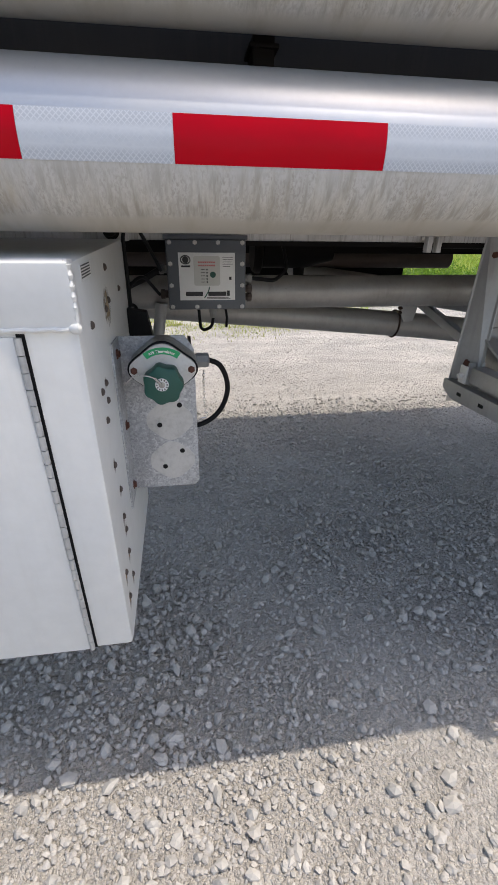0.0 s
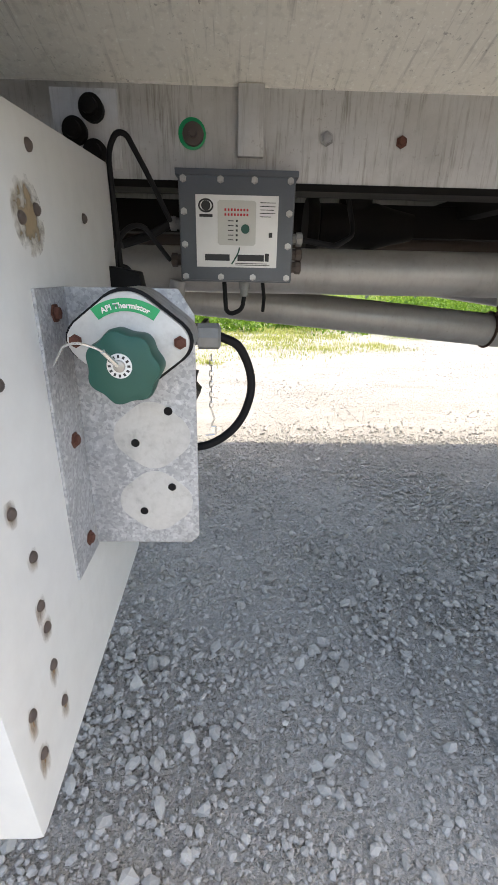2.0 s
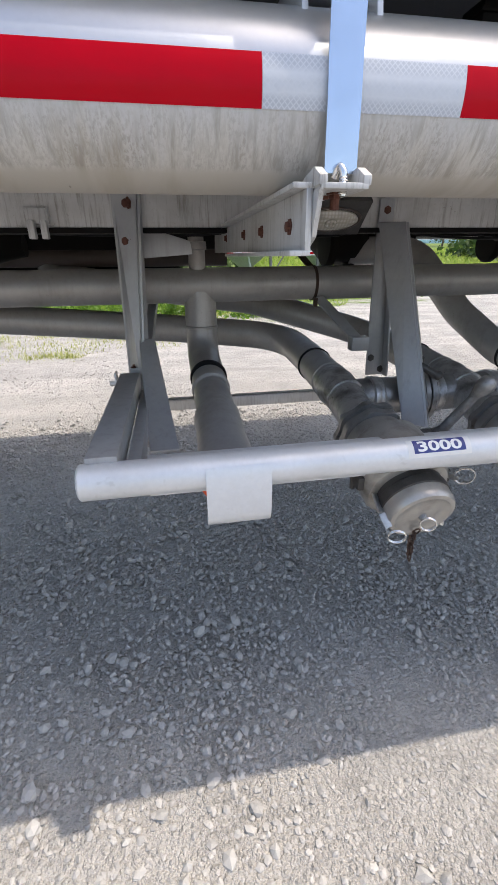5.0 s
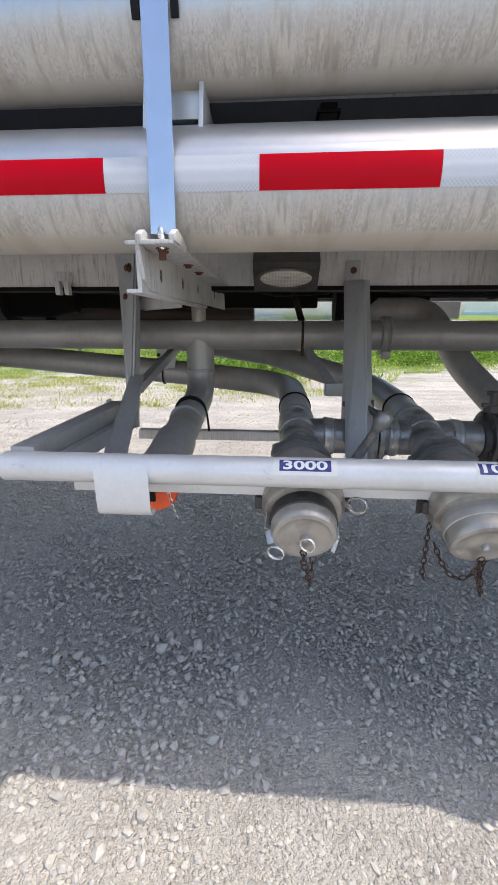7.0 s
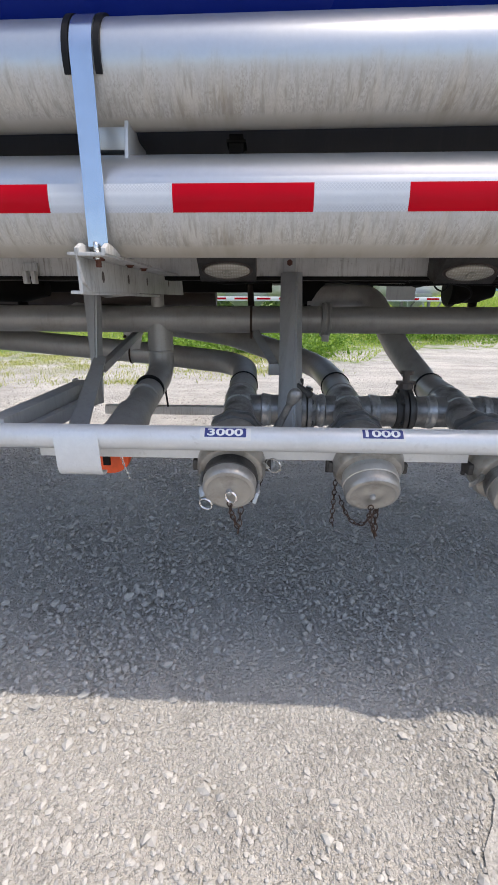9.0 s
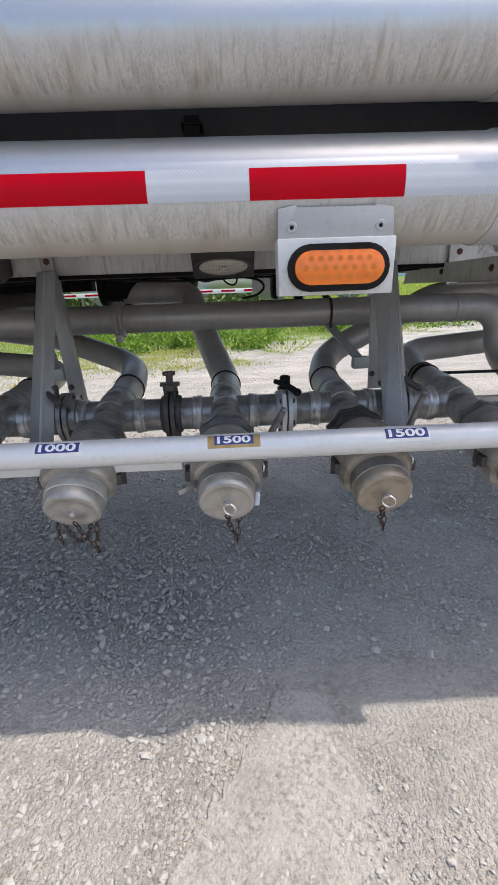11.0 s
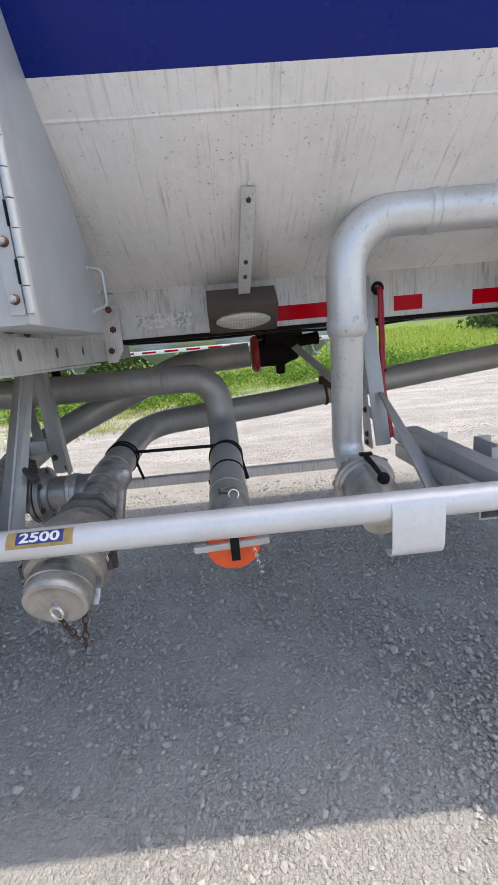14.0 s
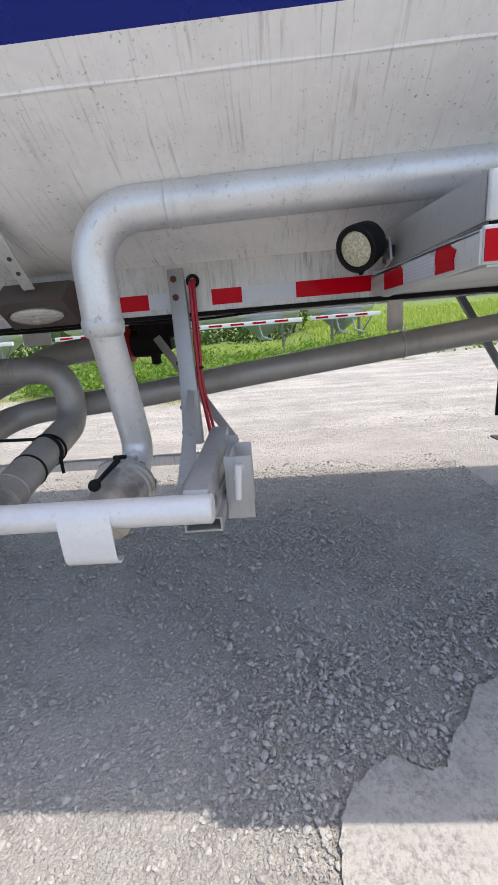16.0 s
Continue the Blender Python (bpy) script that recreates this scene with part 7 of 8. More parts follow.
for x0, x1, z, mat in ((-0.04, 0.005, 1.2375, ink), (-0.04, 0.005, 1.2335, ink), (-0.033, 0.0, 1.2145, ink), (0.028, 0.058, 1.24, ink), (0.028, 0.058, 1.2335, ink), (0.028, 0.055, 1.2275, ink), (0.028, 0.058, 1.2215, ink), (0.028, 0.05, 1.2155, ink), (-0.02, 0.045, 1.1295, ink), (-0.02, 0.05, 1.1265, ink)):
    bm = B()
    box(bm, ((x0 + x1) / 2, 1.6981, z), (x1 - x0, 0.0007, 0.0012))
    part("print_line", bm, mat, panel)
# brand marks as plain shapes
for x0, x1, z0, z1 in ((-0.082, -0.032, 1.134, 1.146), (-0.016, 0.038, 1.134, 1.146), (0.04, 0.048, 1.134, 1.149), (-0.092, -0.066, 1.213, 1.218)):
    bm = B()
    prism(bm, [(x0, z0), (x1, z0), (x1, z1), (x0, z1)], "y", 1.6978, 1.6986)
    part("brand_bar", bm, ink, panel)
bm = B()
sweep(bm, [(-0.028 + 0.016 * math.sin(i * 0.16), 1.698, 1.128 + 0.0035 * i) for i in range(10)], 0.0016, 6)
part("brand_swoosh", bm, green, panel)
bm = B()
revolve(bm, (-0.079, 1.6984, 1.233), (0, -1, 0), [(0, 0.009), (0.0006, 0.009)], 20)
torus(bm, (-0.079, 1.698, 1.233), (0, 1, 0), 0.0135, 0.0016, 24, 6, 0.8)
part("brand_eye", bm, ink, panel)
bm = B()
box(bm, (0.05, 1.6981, 1.183), (0.007, 0.0008, 0.009))
part("print_line", bm, ink, panel)
for x, d in ((-0.134, -1), (0.098, 1)):
    for z in (1.205, 1.135) if d < 0 else (1.18, 1.125, 1.15):
        bm = B()
        revolve(bm, (x, 1.75, z), (d, 0, 0), [(0, 0.011), (0.01, 0.011), (0.0105, 0.014), (0.022, 0.014), (0.024, 0.009)], 8)
        part("cable_gland", bm, grey_fit if z > 1.17 else rust_dark, cbox)
bm = B()
revolve(bm, (0.0, 1.75, 1.093), (0, 0, -1), [(0, 0.012), (0.014, 0.012), (0.0145, 0.009), (0.03, 0.009)], 8)
part("cable_gland", bm, grey_fit, cbox)
bm = B()
sweep(bm, fillet([(0.0, 1.75, 1.065), (-0.005, 1.75, 1.035), (-0.04, 1.75, 1.02), (-0.045, 1.755, 1.1)], 0.02, 6), 0.005, 10)
sweep(bm, fillet([(0.04, 1.76, 1.095), (0.045, 1.765, 1.06), (0.043, 1.77, 1.03)], 0.02, 4), 0.004, 8)
part("cable", bm, black, cbox, "short black looped cable")
bm = B()
sweep(bm, fillet([(0.12, 1.75, 1.18), (0.2, 1.78, 1.17), (0.26, 1.86, 1.2), (0.245, 1.9, 1.29)], 0.05, 6), 0.006, 10)
part("conduit", bm, black, cbox, "black flexible conduit")
bm = B()
sweep(bm, fillet([(-0.156, 1.75, 1.205), (-0.2, 1.74, 1.18), (-0.25, 1.7, 1.16)], 0.03, 6), 0.009, 10)
part("conduit", bm, black, cbox, "black flexible conduit")

# cables and couplings beside the cabinet
cable = thing("cable_bundle", (-0.2, 1.6, 1.3), "black cables looped behind the tool cabinet", "cable")
for pts in ([(-0.235, 1.62, 1.12), (-0.235, 1.60, 1.3), (-0.21, 1.6, 1.335), (-0.175, 1.62, 1.27), (-0.15, 1.7, 1.205)], [(-0.25, 1.63, 1.0), (-0.242, 1.61, 1.16), (-0.2, 1.64, 1.2), (-0.16, 1.74, 1.135)], [(-0.28, 1.64, 1.05), (-0.26, 1.62, 1.1), (-0.225, 1.64, 1.13), (-0.22, 1.66, 1.05)]):
    bm = B()
    sweep(bm, fillet(pts, 0.2, 8), 0.0048, 10)
    part("cable_run", bm, black, cable)
bm = B()
span(bm, -0.27, -0.2, 1.60, 1.66, 1.045, 1.095, 0.006)
part("junction", bm, black, cable, "black junction block")
coup = thing("coupling_plate", (-0.27, 1.64, 1.34), "grimy bracket with round black air couplings", "bracket")
bm = B()
span(bm, -0.34, -0.225, 1.655, 1.662, 1.28, 1.40, 0.003)
part("bracket_plate", bm, rail_alu, coup)
for x, z in ((-0.268, 1.368), (-0.30, 1.335), (-0.268, 1.303)):
    bm = B()
    revolve(bm, (x, 1.655, z), (0, -1, 0), [(0, 0.02), (0.015, 0.021), (0.018, 0.014), (0.03, 0.013), (0.032, 0.006)], 20)
    part("air_coupling", bm, dark_under, coup)

# slim upright with rusty clamps behind the cabinet
up = thing("cabinet_upright", (-0.16, 1.62, 0.9), "slim grey pipe upright with rusty clamp brackets", "bracket")
bm = B()
cyl(bm, (-0.165, 1.9, 1.09), (-0.262, 1.9, 0.55), 0.02, 18)
part("pipe_leg", bm, post_alu, up)
bm = B()
span(bm, -0.24, -0.075, 1.575, 1.585, 0.99, 1.022, 0.002)
span(bm, -0.085, -0.075, 1.585, 1.68, 0.99, 1.022, 0.002)
span(bm, -0.24, -0.225, 1.585, 1.92, 0.99, 1.022, 0.002)
part("clamp", bm, rust_dark, up, "rusty flat clamp")
bm = B()
prism(bm, [(-0.24, 0.93), (-0.09, 0.93), (-0.1, 0.905), (-0.085, 0.895), (-0.1, 0.865), (-0.24, 0.865)], "y", 1.56, 1.6, 0.003)
part("clamp", bm, cast_dark, up, "dark lower clamp")
bm = B()
prism(bm, [(-0.25, 1.03), (-0.175, 1.03), (-0.19, 1.11), (-0.25, 1.12)], "y", 1.56, 1.6, 0.003)
part("plate", bm, black, up)

# fittings on the rail
plug = thing("rail_fittings", (0.1, 1.75, 1.37), "bolts, a tab and a green rubber plug on the rail", "fitting")
bm = B()
span(bm, -0.017, 0.033, 1.738, 1.755, 1.325, 1.442, 0.002)
part("tab", bm, rail_alu, plug)
bm = B()
revolve(bm, (-0.107, 1.755, 1.363), (0, -1, 0), [(0, 0.027), (0.003, 0.027), (0.004, 0.023)], 24)
part("plug_ring", bm, green_label, plug, "green plug ring")
bm = B()
revolve(bm, (-0.105, 1.754, 1.362), (0, -1, 0), [(0, 0.022), (0.008, 0.02), (0.01, 0.008), (0.016, 0.007)], 16)
part("plug_body", bm, rust_dark, plug)
bolts(plug, BOLT_STEEL, "bolt", [(0.159, 1.754, 1.362)], (0, -1, 0))
bolts(plug, BOLT_RUST, "bolt", [(0.31, 1.754, 1.36)], (0, -1, 0))
bm = B()
span(bm, 0.66, 0.72, 1.742, 1.755, 1.29, 1.33, 0.003)
span(bm, 0.668, 0.685, 1.72, 1.745, 1.255, 1.30, 0.003)
span(bm, 0.7, 0.716, 1.72, 1.745, 1.255, 1.30, 0.003)
part("clip", bm, rail_alu, plug)

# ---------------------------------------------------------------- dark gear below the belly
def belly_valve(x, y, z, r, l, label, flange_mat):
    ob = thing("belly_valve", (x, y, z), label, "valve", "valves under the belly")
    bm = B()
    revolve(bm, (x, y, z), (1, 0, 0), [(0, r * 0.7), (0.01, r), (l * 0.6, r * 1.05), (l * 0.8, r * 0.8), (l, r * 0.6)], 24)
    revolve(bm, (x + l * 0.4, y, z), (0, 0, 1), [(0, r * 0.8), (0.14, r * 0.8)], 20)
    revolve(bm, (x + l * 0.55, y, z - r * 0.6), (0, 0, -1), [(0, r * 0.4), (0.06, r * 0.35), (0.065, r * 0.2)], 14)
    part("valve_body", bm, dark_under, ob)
    bm = B()
    revolve(bm, (x - 0.03, y, z), (1, 0, 0), [(0, r * 1.2), (0.012, r * 1.35), (0.03, r * 1.35), (0.036, r * 1.1)], 24)
    part("flange", bm, flange_mat, ob)
    return ob


belly_valve(3.66, 2.26, 1.185, 0.062, 0.19, "dark belly valve with a red flange", red_paint)
actuator = thing("valve_actuator", (3.78, 2.3, 1.33), "black boxy valve actuator above the red flange", "actuator")
bm = B()
span(bm, 3.7, 3.87, 2.21, 2.4, 1.2, 1.4, 0.012)
span(bm, 3.66, 3.7, 2.24, 2.34, 1.25, 1.38, 0.008)
part("housing", bm, dark_under, actuator)
bm = B()
cyl(bm, (3.84, 2.22, 1.228), (3.925, 2.22, 1.235), 0.027, 14)
revolve(bm, (3.925, 2.22, 1.235), (1, 0, 0.05), [(0, 0.03), (0.016, 0.03), (0.02, 0.02)], 14)
part("plunger", bm, dark_under, actuator)
belly_valve(1.72, 2.33, 1.25, 0.07, 0.16, "grimy dark belly valve with an outlet", dark_under)
belly_valve(0.22, 2.2, 1.25, 0.062, 0.3, "grimy dark belly valve under the tank", dark_under)
# added black mass stands in for the dark zone under the belly
sump = thing("belly_dark_mass", (1.95, 2.5, 1.3), "added black mass filling the dark zone under the belly", "sump")
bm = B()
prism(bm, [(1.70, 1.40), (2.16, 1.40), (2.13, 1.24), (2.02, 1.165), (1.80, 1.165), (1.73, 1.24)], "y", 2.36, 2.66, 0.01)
part("mass_body", bm, dark_under, sump)
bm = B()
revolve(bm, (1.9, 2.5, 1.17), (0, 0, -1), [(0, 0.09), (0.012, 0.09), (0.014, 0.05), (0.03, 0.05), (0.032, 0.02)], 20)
part("lower_ring", bm, dark_under, sump)
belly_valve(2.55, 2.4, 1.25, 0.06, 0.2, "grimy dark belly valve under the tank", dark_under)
strap_b = thing("pipe_strap", (3.2, 1.85, 0.9), "black rubber strap tied between two pipes", "strap")
bm = B()
band(bm, on_axis(3.082, -0.238), BD, PR + 0.001, 0.018, 0.004)
part("loop", bm, black, strap_b)
bm = B()
band(bm, (3.475, 1.68, 0.847), (-0.1, -1, 0.05), PR + 0.001, 0.014, 0.004)
band(bm, (3.475, 1.70, 0.851), (0.15, -1, -0.25), PR + 0.001, 0.008, 0.004)
part("loop", bm, black, strap_b)
bm = B()
bar(bm, (3.10, 1.79, 0.875), (3.455, 1.69, 0.892), 0.004, 0.012, (0, 0, 1), 0.001)
bar(bm, (3.135, 1.775, 0.845), (3.162, 1.75, 0.778), 0.01, 0.004, (0, 1, 0), 0.001)
bar(bm, (3.522, 1.675, 0.87), (3.545, 1.635, 0.775), 0.012, 0.004, (0, 1, 0), 0.001)
part("strap_run", bm, black, strap_b)
bm = B()
bar(bm, (1.165, 1.81, 0.86), (1.177, 1.80, 0.76), 0.008, 0.004, (0, 1, 0), 0.001)
tail = thing("strap_tail", (1.17, 1.8, 0.86), "thin black cable tie hanging from a pipe", "cable tie")
part("tie", bm, black, tail)
clamp = thing("pipe_hanger", (4.87, 2.25, 1.28), "pale hanger plate with a wire clamp on a pipe", "hanger")
bm = B()
span(bm, 4.835, 4.905, 2.258, 2.264, 1.15, 1.36, 0.002)
part("hanger_plate", bm, rail_alu, clamp)
bm = B()
torus(bm, (4.885, 2.2, 1.089), (1, 0, 0.1), PR + 0.003, 0.0032, 28, 8)
for dy in (-0.02, 0.05):
    cyl(bm, (4.888, 2.2 + dy, 1.089 + PR * 0.7), (4.892, 2.2 + dy, 1.089 + PR + 0.03), 0.0032, 8)
    revolve(bm, (4.891, 2.2 + dy, 1.089 + PR + 0.008), (0, 0, 1), [(0, 0.007), (0.007, 0.007)], 6)
part("wire_clamp", bm, galv, clamp, "thin plated wire clamp with nuts")
clamp2 = thing("pipe_hanger", (4.0, 2.25, 1.1), "grimy diagonal hanger with a clamp on a pipe", "hanger")
bm = B()
bar(bm, (3.815, 2.12, 1.207), (4.15, 1.75, 0.824), 0.034, 0.008, (0, 1, -0.6), 0.002)
bar(bm, (3.825, 2.14, 1.207), (4.16, 1.77, 0.824), 0.006, 0.03, (0, 1, -0.6), 0.002)
part("hanger_bar", bm, pipe_grey, clamp2)
bm = B()
band(bm, (3.955, 2.204, 0.983), (1, 0, 0.12), PR, 0.012, 0.006)
prism(bm, [(3.93, 1.03), (3.975, 1.0), (3.99, 1.035), (3.93, 1.075)], "y", 2.125, 2.135, 0.002)
box(bm, (3.93, 2.14, 1.045), (0.02, 0.02, 0.035), None, 0.003)
part("clamp", bm, clamp_brown, clamp2, "dark brown pipe clamp")
clamp3 = thing("pipe_hanger", (0.89, 2.23, 0.98), "grimy hanger with a clamp on a pipe", "hanger")
bm = B()
prism(bm, [(0.858, 1.085), (0.966, 1.085), (0.964, 1.05), (0.945, 0.96), (0.9, 0.955), (0.866, 1.03)], "y", 2.232, 2.24, 0.001)
part("hanger_plate", bm, post_alu, clamp3, "tapered grey hanger plate")
bm = B()
torus(bm, (0.885, 2.296, 0.939), (1, 0, -0.085), PR + 0.004, 0.0045, 28, 8)
for z in (1.0, 1.02):
    revolve(bm, (0.872, 2.232, z), (0, -1, 0), [(0, 0.009), (0.01, 0.009), (0.011, 0.005), (0.022, 0.005)], 6)
part("u_bolt", bm, clamp_brown, clamp3, "rusty brown u-bolt with nuts")
wires = thing("wiring", (2.5, 1.86, 1.28), "black wires sagging below the frame rail", "cable")
rw = random.Random(3)
for i in range(6):
    x = 0.5 + 0.62 * i
    bm = B()
    y = 1.83 + 0.1 * rw.random()
    sweep(bm, hang((x, y, 1.285), (x + 0.75 + 0.2 * rw.random(), y + 0.05, 1.285), 0.008 + 0.02 * rw.random(), 12), 0.0035 + 0.002 * rw.random(), 8)
    part("wire", bm, black, wires)
for pts, r_w in (([(2.1, 1.93, 1.285), (2.2, 1.95, 1.262), (2.33, 1.95, 1.272), (2.43, 1.95, 1.255), (2.455, 1.95, 1.225), (2.42, 1.95, 1.195), (2.36, 1.96, 1.185)], 0.0048), ([(2.16, 1.9, 1.285), (2.2, 1.93, 1.25), (2.26, 1.96, 1.262), (2.3, 1.98, 1.3)], 0.004), ([(2.26, 1.93, 1.29), (2.3, 1.94, 1.24), (2.335, 1.94, 1.235), (2.345, 1.93, 1.29)], 0.0036), ([(1.95, 1.9, 1.285), (2.2, 1.93, 1.266), (2.6, 1.95, 1.262), (2.8, 1.93, 1.285)], 0.004), ([(2.5, 1.86, 1.29), (2.545, 1.87, 1.245), (2.6, 1.88, 1.24), (2.68, 1.88, 1.29)], 0.0042), ([(1.3, 1.86, 1.285), (1.42, 1.9, 1.262), (1.6, 1.93, 1.27), (1.72, 1.95, 1.3)], 0.004)):
    bm = B()
    sweep(bm, fillet(pts, 0.06, 5), r_w, 8)
    part("wire", bm, black, wires)
bm = B()
sweep(bm, hang((4.32, 1.79, 1.292), (4.82, 1.82, 1.29), 0.014, 12), 0.0035, 8)
revolve(bm, (4.55, 1.805, 1.2775), (1, 0, 0), [(0, 0.004), (0.005, 0.008), (0.05, 0.008), (0.055, 0.004)], 10)
part("wire", bm, black, wires)
bm = B()
span(bm, 4.78, 4.86, 1.8, 1.83, 1.272, 1.296, 0.003)
part("junction", bm, dark_under, wires, "small dark cable junction")
bm = B()
sweep(bm, hang((4.9, 1.86, 1.3), (6.2, 1.9, 1.29), 0.05, 16), 0.004, 8)
part("wire", bm, black, wires)

# ---------------------------------------------------------------- landing gear and mud flap
gear = thing("landing_gear", (5.7, 2.8, 0.35), "dark grey landing leg with a foot plate", "landing gear")
bm = B()
span(bm, 5.785, 5.965, 2.80, 2.95, 0.50, 1.32, 0.006)
part("leg", bm, cast_dark, gear, "square upper leg tube")
bm = B()
span(bm, 5.795, 5.95, 2.82, 2.93, 0.36, 0.51, 0.005)
part("leg", bm, cast_dark, gear, "square lower leg tube")
bm = B()
prism(bm, [(5.58, 0.36), (5.87, 0.345), (6.12, 0.345), (6.12, 0.36), (5.94, 0.44), (5.9, 0.47), (5.8, 0.47), (5.76, 0.44)], "y", 2.70, 2.71, 0.002)
prism(bm, [(5.58, 0.345), (6.12, 0.335), (6.12, 0.347), (5.58, 0.357)], "y", 2.62, 3.05, 0.003)
prism(bm, [(5.7, 0.355), (6.05, 0.345), (5.94, 0.44), (5.8, 0.46)], "y", 2.99, 3.0, 0.002)
foot = part("foot", bm, cast_dark, gear, "flared foot plate")
bm = B()
cyl(bm, (5.872, 2.66, 0.415), (5.872, 2.99, 0.415), 0.022, 16)
part("pivot_pin", bm, cast_dark, foot)
bm = B()
bar(bm, (5.105, 2.57, 1.33), (5.51, 2.58, 0.675), 0.036, 0.036, (1, 0, 0), 0.004)
part("stay", bm, grey_box, gear, "diagonal dark grey stay")
bm = B()
sweep(bm, fillet([(5.755, 2.79, 1.0), (5.70, 2.79, 0.78), (5.66, 2.79, 0.6), (5.78, 2.79, 0.5)], 0.05, 5), 0.014, 10)
part("crank_rod", bm, cast_dark, gear)
bm = B()
prism(bm, [(5.765, 1.06), (5.815, 0.93), (6.1, 0.93), (6.1, 1.06)], "y", 2.74, 2.8, 0.004)
part("gearbox", bm, cast_dark, gear)
gear.location += Vector((0.24, 0.18, -0.02))
flap_t = thing("mud_flap", (6.0, 3.0, 0.9), "black rubber mud flap with white print", "mud flap")
bm = B()
prism(bm, [(5.727, 0.535), (6.35, 0.5), (6.35, 1.3), (5.735, 1.3)], "y", 3.0, 3.012, 0.003)
part("flap_sheet", bm, black, flap_t)
for x0, x1, z0, z1 in ((5.75, 5.86, 0.685, 0.715), (5.76, 5.95, 0.585, 0.645)):
    bm = B()
    prism(bm, [(x0, z0 + 0.004), (x1, z0 - 0.006), (x1, z1 - 0.006), (x0, z1 + 0.004)], "y", 2.997, 3.0)
    part("print_bar", bm, ink_white, flap_t, "white printed bar")

# ---------------------------------------------------------------- distance: parked bulk trailers, weeds, grass, trees
def bulk_trailer(x0, x1, y, label):
    ob = thing("bulk_trailer", ((x0 + x1) / 2, y + 1.2, 0), label, "trailer", "parked bulk trailers")
    bm = B()
    L = x1 - x0
    revolve(bm, (x0, y + 1.25, 2.35), (1, 0, 0), [(0, 0.5), (0.15, 0.9), (0.5, 1.02), (L - 0.5, 1.02), (L - 0.15, 0.9), (L, 0.5)], 36)
    part("tank", bm, far_white, ob)
    bm = B()
    span(bm, x0 + 0.1, x1 - 0.1, y, y + 0.12, 1.2, 1.36, 0.01)
    part("side_rail", bm, far_white, ob)
    n = int(L / 0.9)
    for i in range(n):
        bm = B()
        a = x0 + 0.3 + i * (L - 0.6) / n
        span(bm, a, a + (L - 0.6) / n * 0.62, y - 0.006, y, 1.25, 1.32)
        part("tape_red", bm, tape_red, ob)
    k = max(1, int(L / 2.6))
    for i in range(k):
        cx = x0 + L * (i + 0.5) / k
        bm = B()
        revolve(bm, (cx, y + 1.25, 1.5), (0, 0, -1), [(0, 1.0), (0.15, 0.95), (0.75, 0.2), (0.9, 0.18), (0.92, 0.12)], 28)
        part("hopper_cone", bm, far_grey, ob)
    for lx in (x0 + 0.9, x1 - 0.9):
        bm = B()
        span(bm, lx, lx + 0.1, y + 0.25, y + 0.35, 0.02, 1.25, 0.01)
        span(bm, lx - 0.1, lx + 0.24, y + 0.2, y + 0.44, 0.0, 0.03, 0.005)
        bar(bm, (lx + 0.05, y + 0.3, 0.45), (lx + 0.55, y + 0.3, 1.2), 0.05, 0.05, (0, 1, 0), 0.004)
        part("landing_leg", bm, far_dark, ob, "dark grey landing leg with a stay")
    for lx in (x0 + 1.7, x1 - 1.75):
        bm = B()
        sweep(bm, fillet([(lx, y + 0.1, 1.2), (lx + 0.1, y + 0.1, 0.75), (lx + 0.5, y + 0.1, 0.6)], 0.2, 5), 0.035, 10)
        part("hose_line", bm, far_grey, ob)
    return ob


bulk_trailer(-4.2, 5.7, 17.0, "white parked bulk trailer with grey hopper cones")
bulk_trailer(5.85, 8.7, 17.3, "white parked bulk trailer with grey hopper cones")
bulk_trailer(-17.0, -6.0, 17.4, "white parked bulk trailer with grey hopper cones")


def blades(name, n, place, h0, h1, w, material, label, category="grass"):
    """Tufts of thin bent blades as one mesh."""
    r = np.random.default_rng(len(name))
    x, y, d = place(r, n)
    h = r.uniform(h0, h1, n) * d
    a = r.uniform(0, 2 * np.pi, n)
    lean = r.uniform(0.3, 1.2, n) * h
    wx, wy = np.cos(a) * w, np.sin(a) * w
    lx, ly = -np.sin(a) * lean, np.cos(a) * lean
    z0 = bank(x, y) - 0.02
    V = np.stack([np.stack([x - wx, y - wy, z0], -1), np.stack([x + wx, y + wy, z0], -1), np.stack([x + wx * 0.7 + lx * 0.35, y + wy * 0.7 + ly * 0.35, h * 0.6 + z0], -1), np.stack([x - wx * 0.7 + lx * 0.35, y - wy * 0.7 + ly * 0.35, h * 0.6 + z0], -1), np.stack([x + lx, y + ly, h + z0], -1)], 1).reshape(-1, 3)
    b = 5 * np.arange(n)[:, None]
    tri = (b[:, None] + np.array([(0, 1, 2), (0, 2, 3), (3, 2, 4)])[None]).reshape(-1, 3)
    m = bpy.data.meshes.new(name)
    m.vertices.add(len(V))
    m.vertices.foreach_set("co", V.ravel())
    m.loops.add(tri.size)
    m.loops.foreach_set("vertex_index", tri.ravel())
    m.polygons.add(len(tri))
    m.polygons.foreach_set("loop_start", np.arange(0, tri.size, 3))
    m.update(calc_edges=True)
    m.materials.append(material)
    return tagged(new(name, m), label, category, kind="stuff")


def field(r, n):
    x = r.uniform(-14, 24, n)
    base = np.maximum(0.68 * (x - 3.0), 0.0) + 9.8 + 0.7 * np.sin(x * 1.3) + 0.5 * np.sin(x * 3.1)
    y = base + 20.0 * r.uniform(0, 1, n) ** 1.6
    return x, y, np.clip((y - base) / 3.0, 0.35, 1.0)


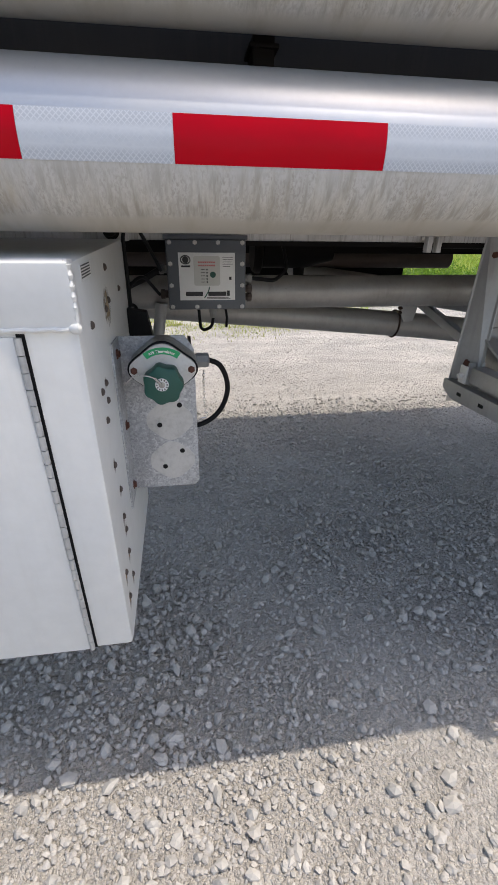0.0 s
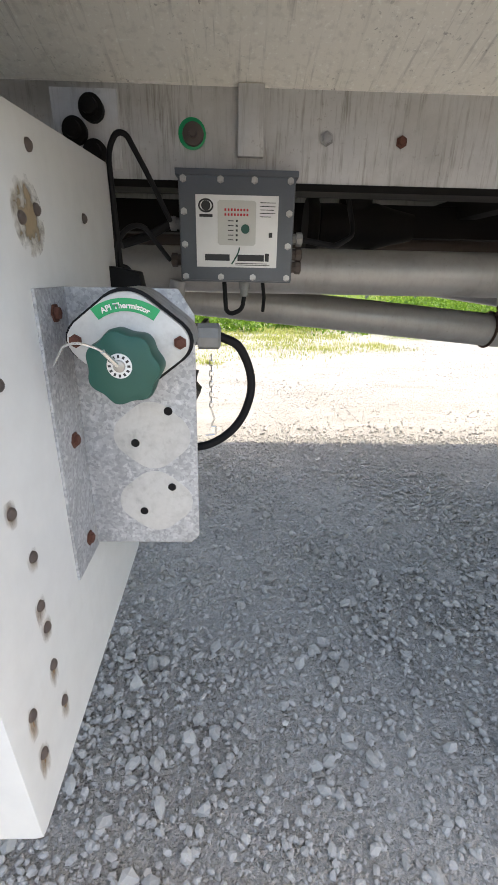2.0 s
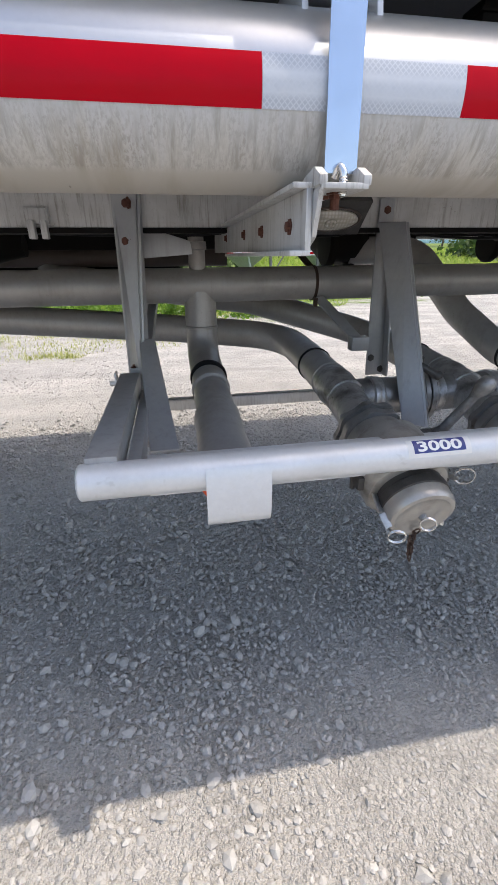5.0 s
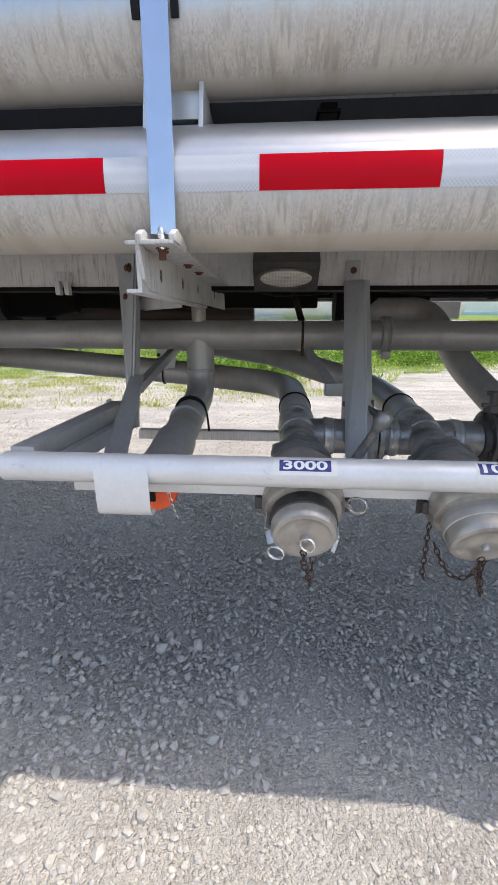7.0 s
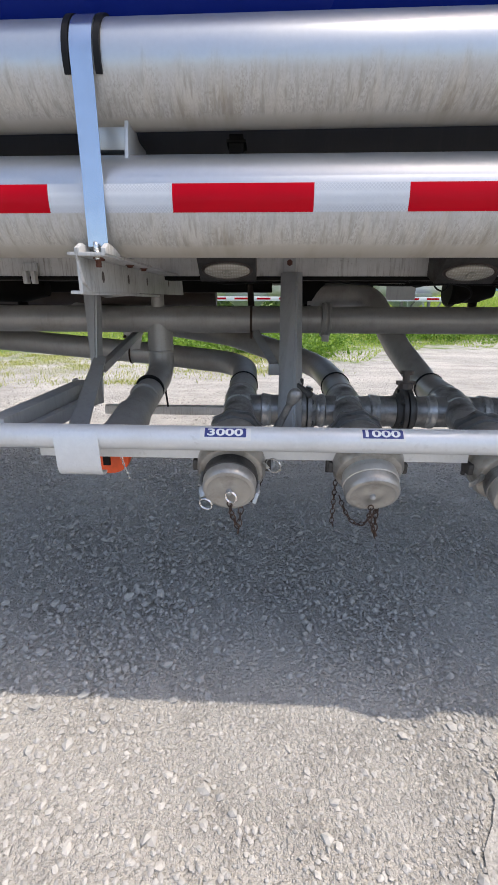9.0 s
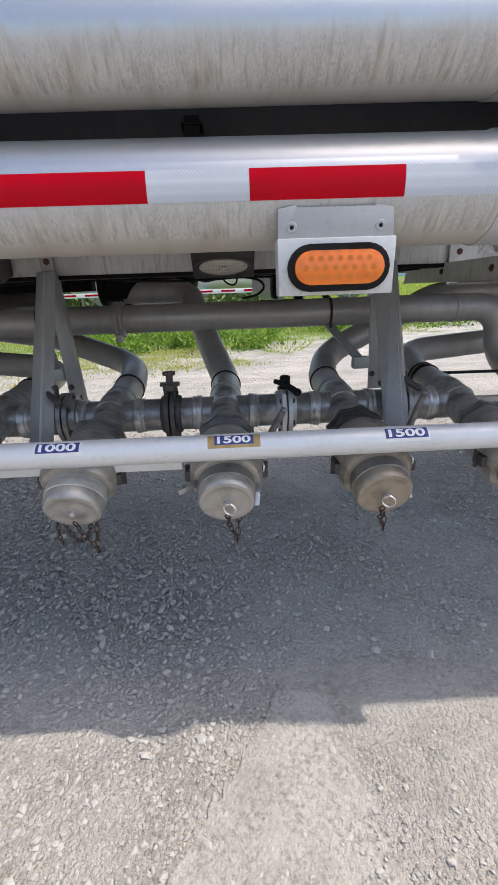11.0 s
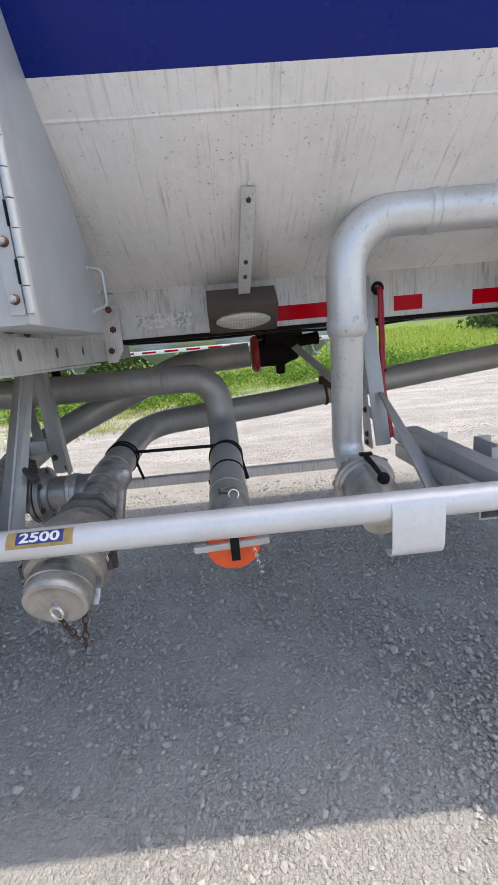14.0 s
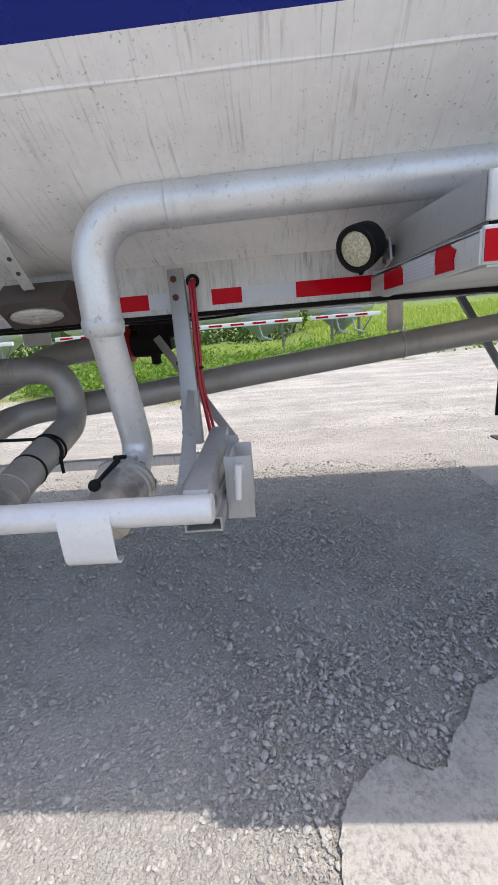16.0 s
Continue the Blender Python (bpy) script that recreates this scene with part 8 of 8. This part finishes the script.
def sparse(r, n):
    k = 150
    c = (k * r.uniform(0, 1, n) ** 1.3).astype(int)
    cx = np.random.default_rng(5).uniform(-6.5, 2.4, k)
    cy = 5.9 + 4.0 * np.random.default_rng(6).uniform(0, 1, k) ** 0.7 + np.maximum(cx, 0) * 0.4
    w = np.random.default_rng(8).uniform(0.05, 0.32, k)
    return cx[c] + r.normal(0, 1, n) * w[c] * 1.5, cy[c] + r.normal(0, 1, n) * w[c], r.uniform(0.5, 1, n)


blades("field_grass", 56000, field, 0.06, 0.24, 0.009, grass_mat, "bright green uncut grass beyond the yard")
def slope_grass(r, n):
    x, y = r.uniform(7, 40, n), 17.5 + 26.0 * r.uniform(0, 1, n) ** 1.3
    return x, y, 0.55 + 0.45 * np.sin(x * 0.9 + 2.0 * np.sin(y * 0.5)) ** 2


blades("rough_grass", 34000, slope_grass, 0.2, 0.55, 0.03, grass_mat, "tall rough grass on the climbing field")
blades("yard_tufts", 34000, sparse, 0.02, 0.1, 0.0055, dry_mat, "thin dry grass tufts growing in gravel")


def leaves(name, centres, per, spread, size, material, label, category):
    r = np.random.default_rng(11)
    c = np.repeat(np.array(centres), per, 0)
    n = len(c)
    p = c[:, :3] + r.normal(0, 1, (n, 3)) * c[:, 3:4] * np.array(spread)
    p[:, 2] = np.maximum(p[:, 2], 0.03)
    u = r.normal(0, 1, (n, 3))
    u /= np.linalg.norm(u, axis=1)[:, None]
    v = np.cross(u, r.normal(0, 1, (n, 3)))
    v /= np.linalg.norm(v, axis=1)[:, None]
    s = size * r.uniform(0.6, 1.4, n)[:, None]
    V = np.stack([p - u * s, p + v * s * 0.5, p + u * s, p - v * s * 0.5], 1).reshape(-1, 3)
    q = 4 * np.arange(n)[:, None, None] + np.array([(0, 1, 2), (0, 2, 3)])[None]
    q = q.reshape(-1, 3)
    m = bpy.data.meshes.new(name)
    m.vertices.add(len(V))
    m.vertices.foreach_set("co", V.ravel())
    m.loops.add(q.size)
    m.loops.foreach_set("vertex_index", q.ravel())
    m.polygons.add(len(q))
    m.polygons.foreach_set("loop_start", np.arange(0, q.size, 3))
    m.update(calc_edges=True)
    m.materials.append(material)
    return m


rw = random.Random(9)
cs = [(rw.uniform(-2, 11), rw.uniform(13.2, 16.8), rw.uniform(0.1, 0.4), rw.uniform(0.12, 0.35)) for _ in range(90)]
cs += [(rw.uniform(6.5, 13.0), rw.uniform(14.2, 16.9), rw.uniform(0.15, 0.4), rw.uniform(0.15, 0.35)) for _ in range(70)]
cs += [(rw.uniform(-1.5, 3.4), rw.uniform(9.5, 12.5), rw.uniform(0.1, 0.3), rw.uniform(0.12, 0.3)) for _ in range(60)]
tagged(new("weeds", leaves("weeds", cs, 90, (1, 1, 0.6), 0.05, weed_mat, "", "")), "dense broadleaf weeds in front of parked trailers", "weeds", kind="stuff")

store = thing("warehouse", (28, 66, 2.5), "long pale warehouse with a blue base stripe", "building")
bm = B()
span(bm, 8, 60, 64, 80, 2.9, 8.4, 0.02)
part("wall", bm, far_white, store)
bm = B()
span(bm, 7.9, 60.1, 63.9, 80.1, 2.2, 3.1, 0.02)
part("base_stripe", bm, far_blue, store, "light blue base stripe")
bm = B()
span(bm, 7.6, 60.4, 63.6, 80.4, 8.4, 8.8, 0.02)
part("roof", bm, far_grey, store)

rw = random.Random(21)
cs = [(rw.uniform(-45, 9), rw.uniform(30, 42), rw.uniform(0.2, 2.2), rw.uniform(0.4, 0.9)) for _ in range(250)]
cs += [(rw.uniform(22.5, 28.5), rw.uniform(27, 33), rw.uniform(0.2, 1.6), rw.uniform(0.4, 0.8)) for _ in range(60)]
cs += [(rw.uniform(30, 75), rw.uniform(30, 42), rw.uniform(0.2, 2.2), rw.uniform(0.4, 0.9)) for _ in range(200)]
cs = [(x, y, z + float(bank(x, y)), q) for x, y, z, q in cs]
tagged(new("hedge", leaves("hedge", cs, 70, (1.3, 1, 0.8), 0.2, tree_mat, "", "")), "dense green bushes closing off the far field", "bushes", kind="stuff")


def tree(x, y, h, label):
    b = float(bank(x, y))
    ob = thing("tree", (x, y, b), label, "tree", "trees along the field")
    r = random.Random(int(x * 13 + y * 7))
    bm = B()
    sweep(bm, [(x, y, b - 0.2), (x + 0.1, y, b + h * 0.25), (x + 0.05, y + 0.1, b + h * 0.55), (x, y, b + h * 0.85)], lambda f: h * 0.025 * (1 - 0.8 * f), 10)
    for k in range(5):
        a = r.uniform(0, 6.28)
        z = b + h * r.uniform(0.25, 0.6)
        sweep(bm, [(x + 0.05, y, z), (x + math.cos(a) * h * 0.12, y + math.sin(a) * h * 0.12, z + h * 0.1), (x + math.cos(a) * h * 0.22, y + math.sin(a) * h * 0.22, z + h * 0.22)], lambda f: h * 0.011 * (1 - 0.8 * f), 6)
    part("trunk", bm, bark_mat, ob)
    cl = []
    for k in range(26):
        a, rr = r.uniform(0, 6.28), h * 0.27 * r.random() ** 0.5
        cl.append((math.cos(a) * rr, math.sin(a) * rr, h * r.uniform(0.25, 0.98) * (1 - 0.35 * rr / (h * 0.27)), h * r.uniform(0.05, 0.1)))
    me_ = leaves("crown", cl, 60, (1, 1, 0.8), h * 0.022, tree_mat, "", "")
    c = new("crown", me_)
    c.parent = ob
    return ob


for x, y, h in ((34, 52, 5.2), (38, 54, 4.4), (41, 50, 5.8), (46, 55, 5.0), (52, 60, 6.5), (8, 70, 5.0), (-2, 68, 5.6), (-12, 66, 5.0), (-24, 60, 5.5), (60, 62, 6.0)):
    tree(x, y, h, "leafy green tree at the far edge of the field")
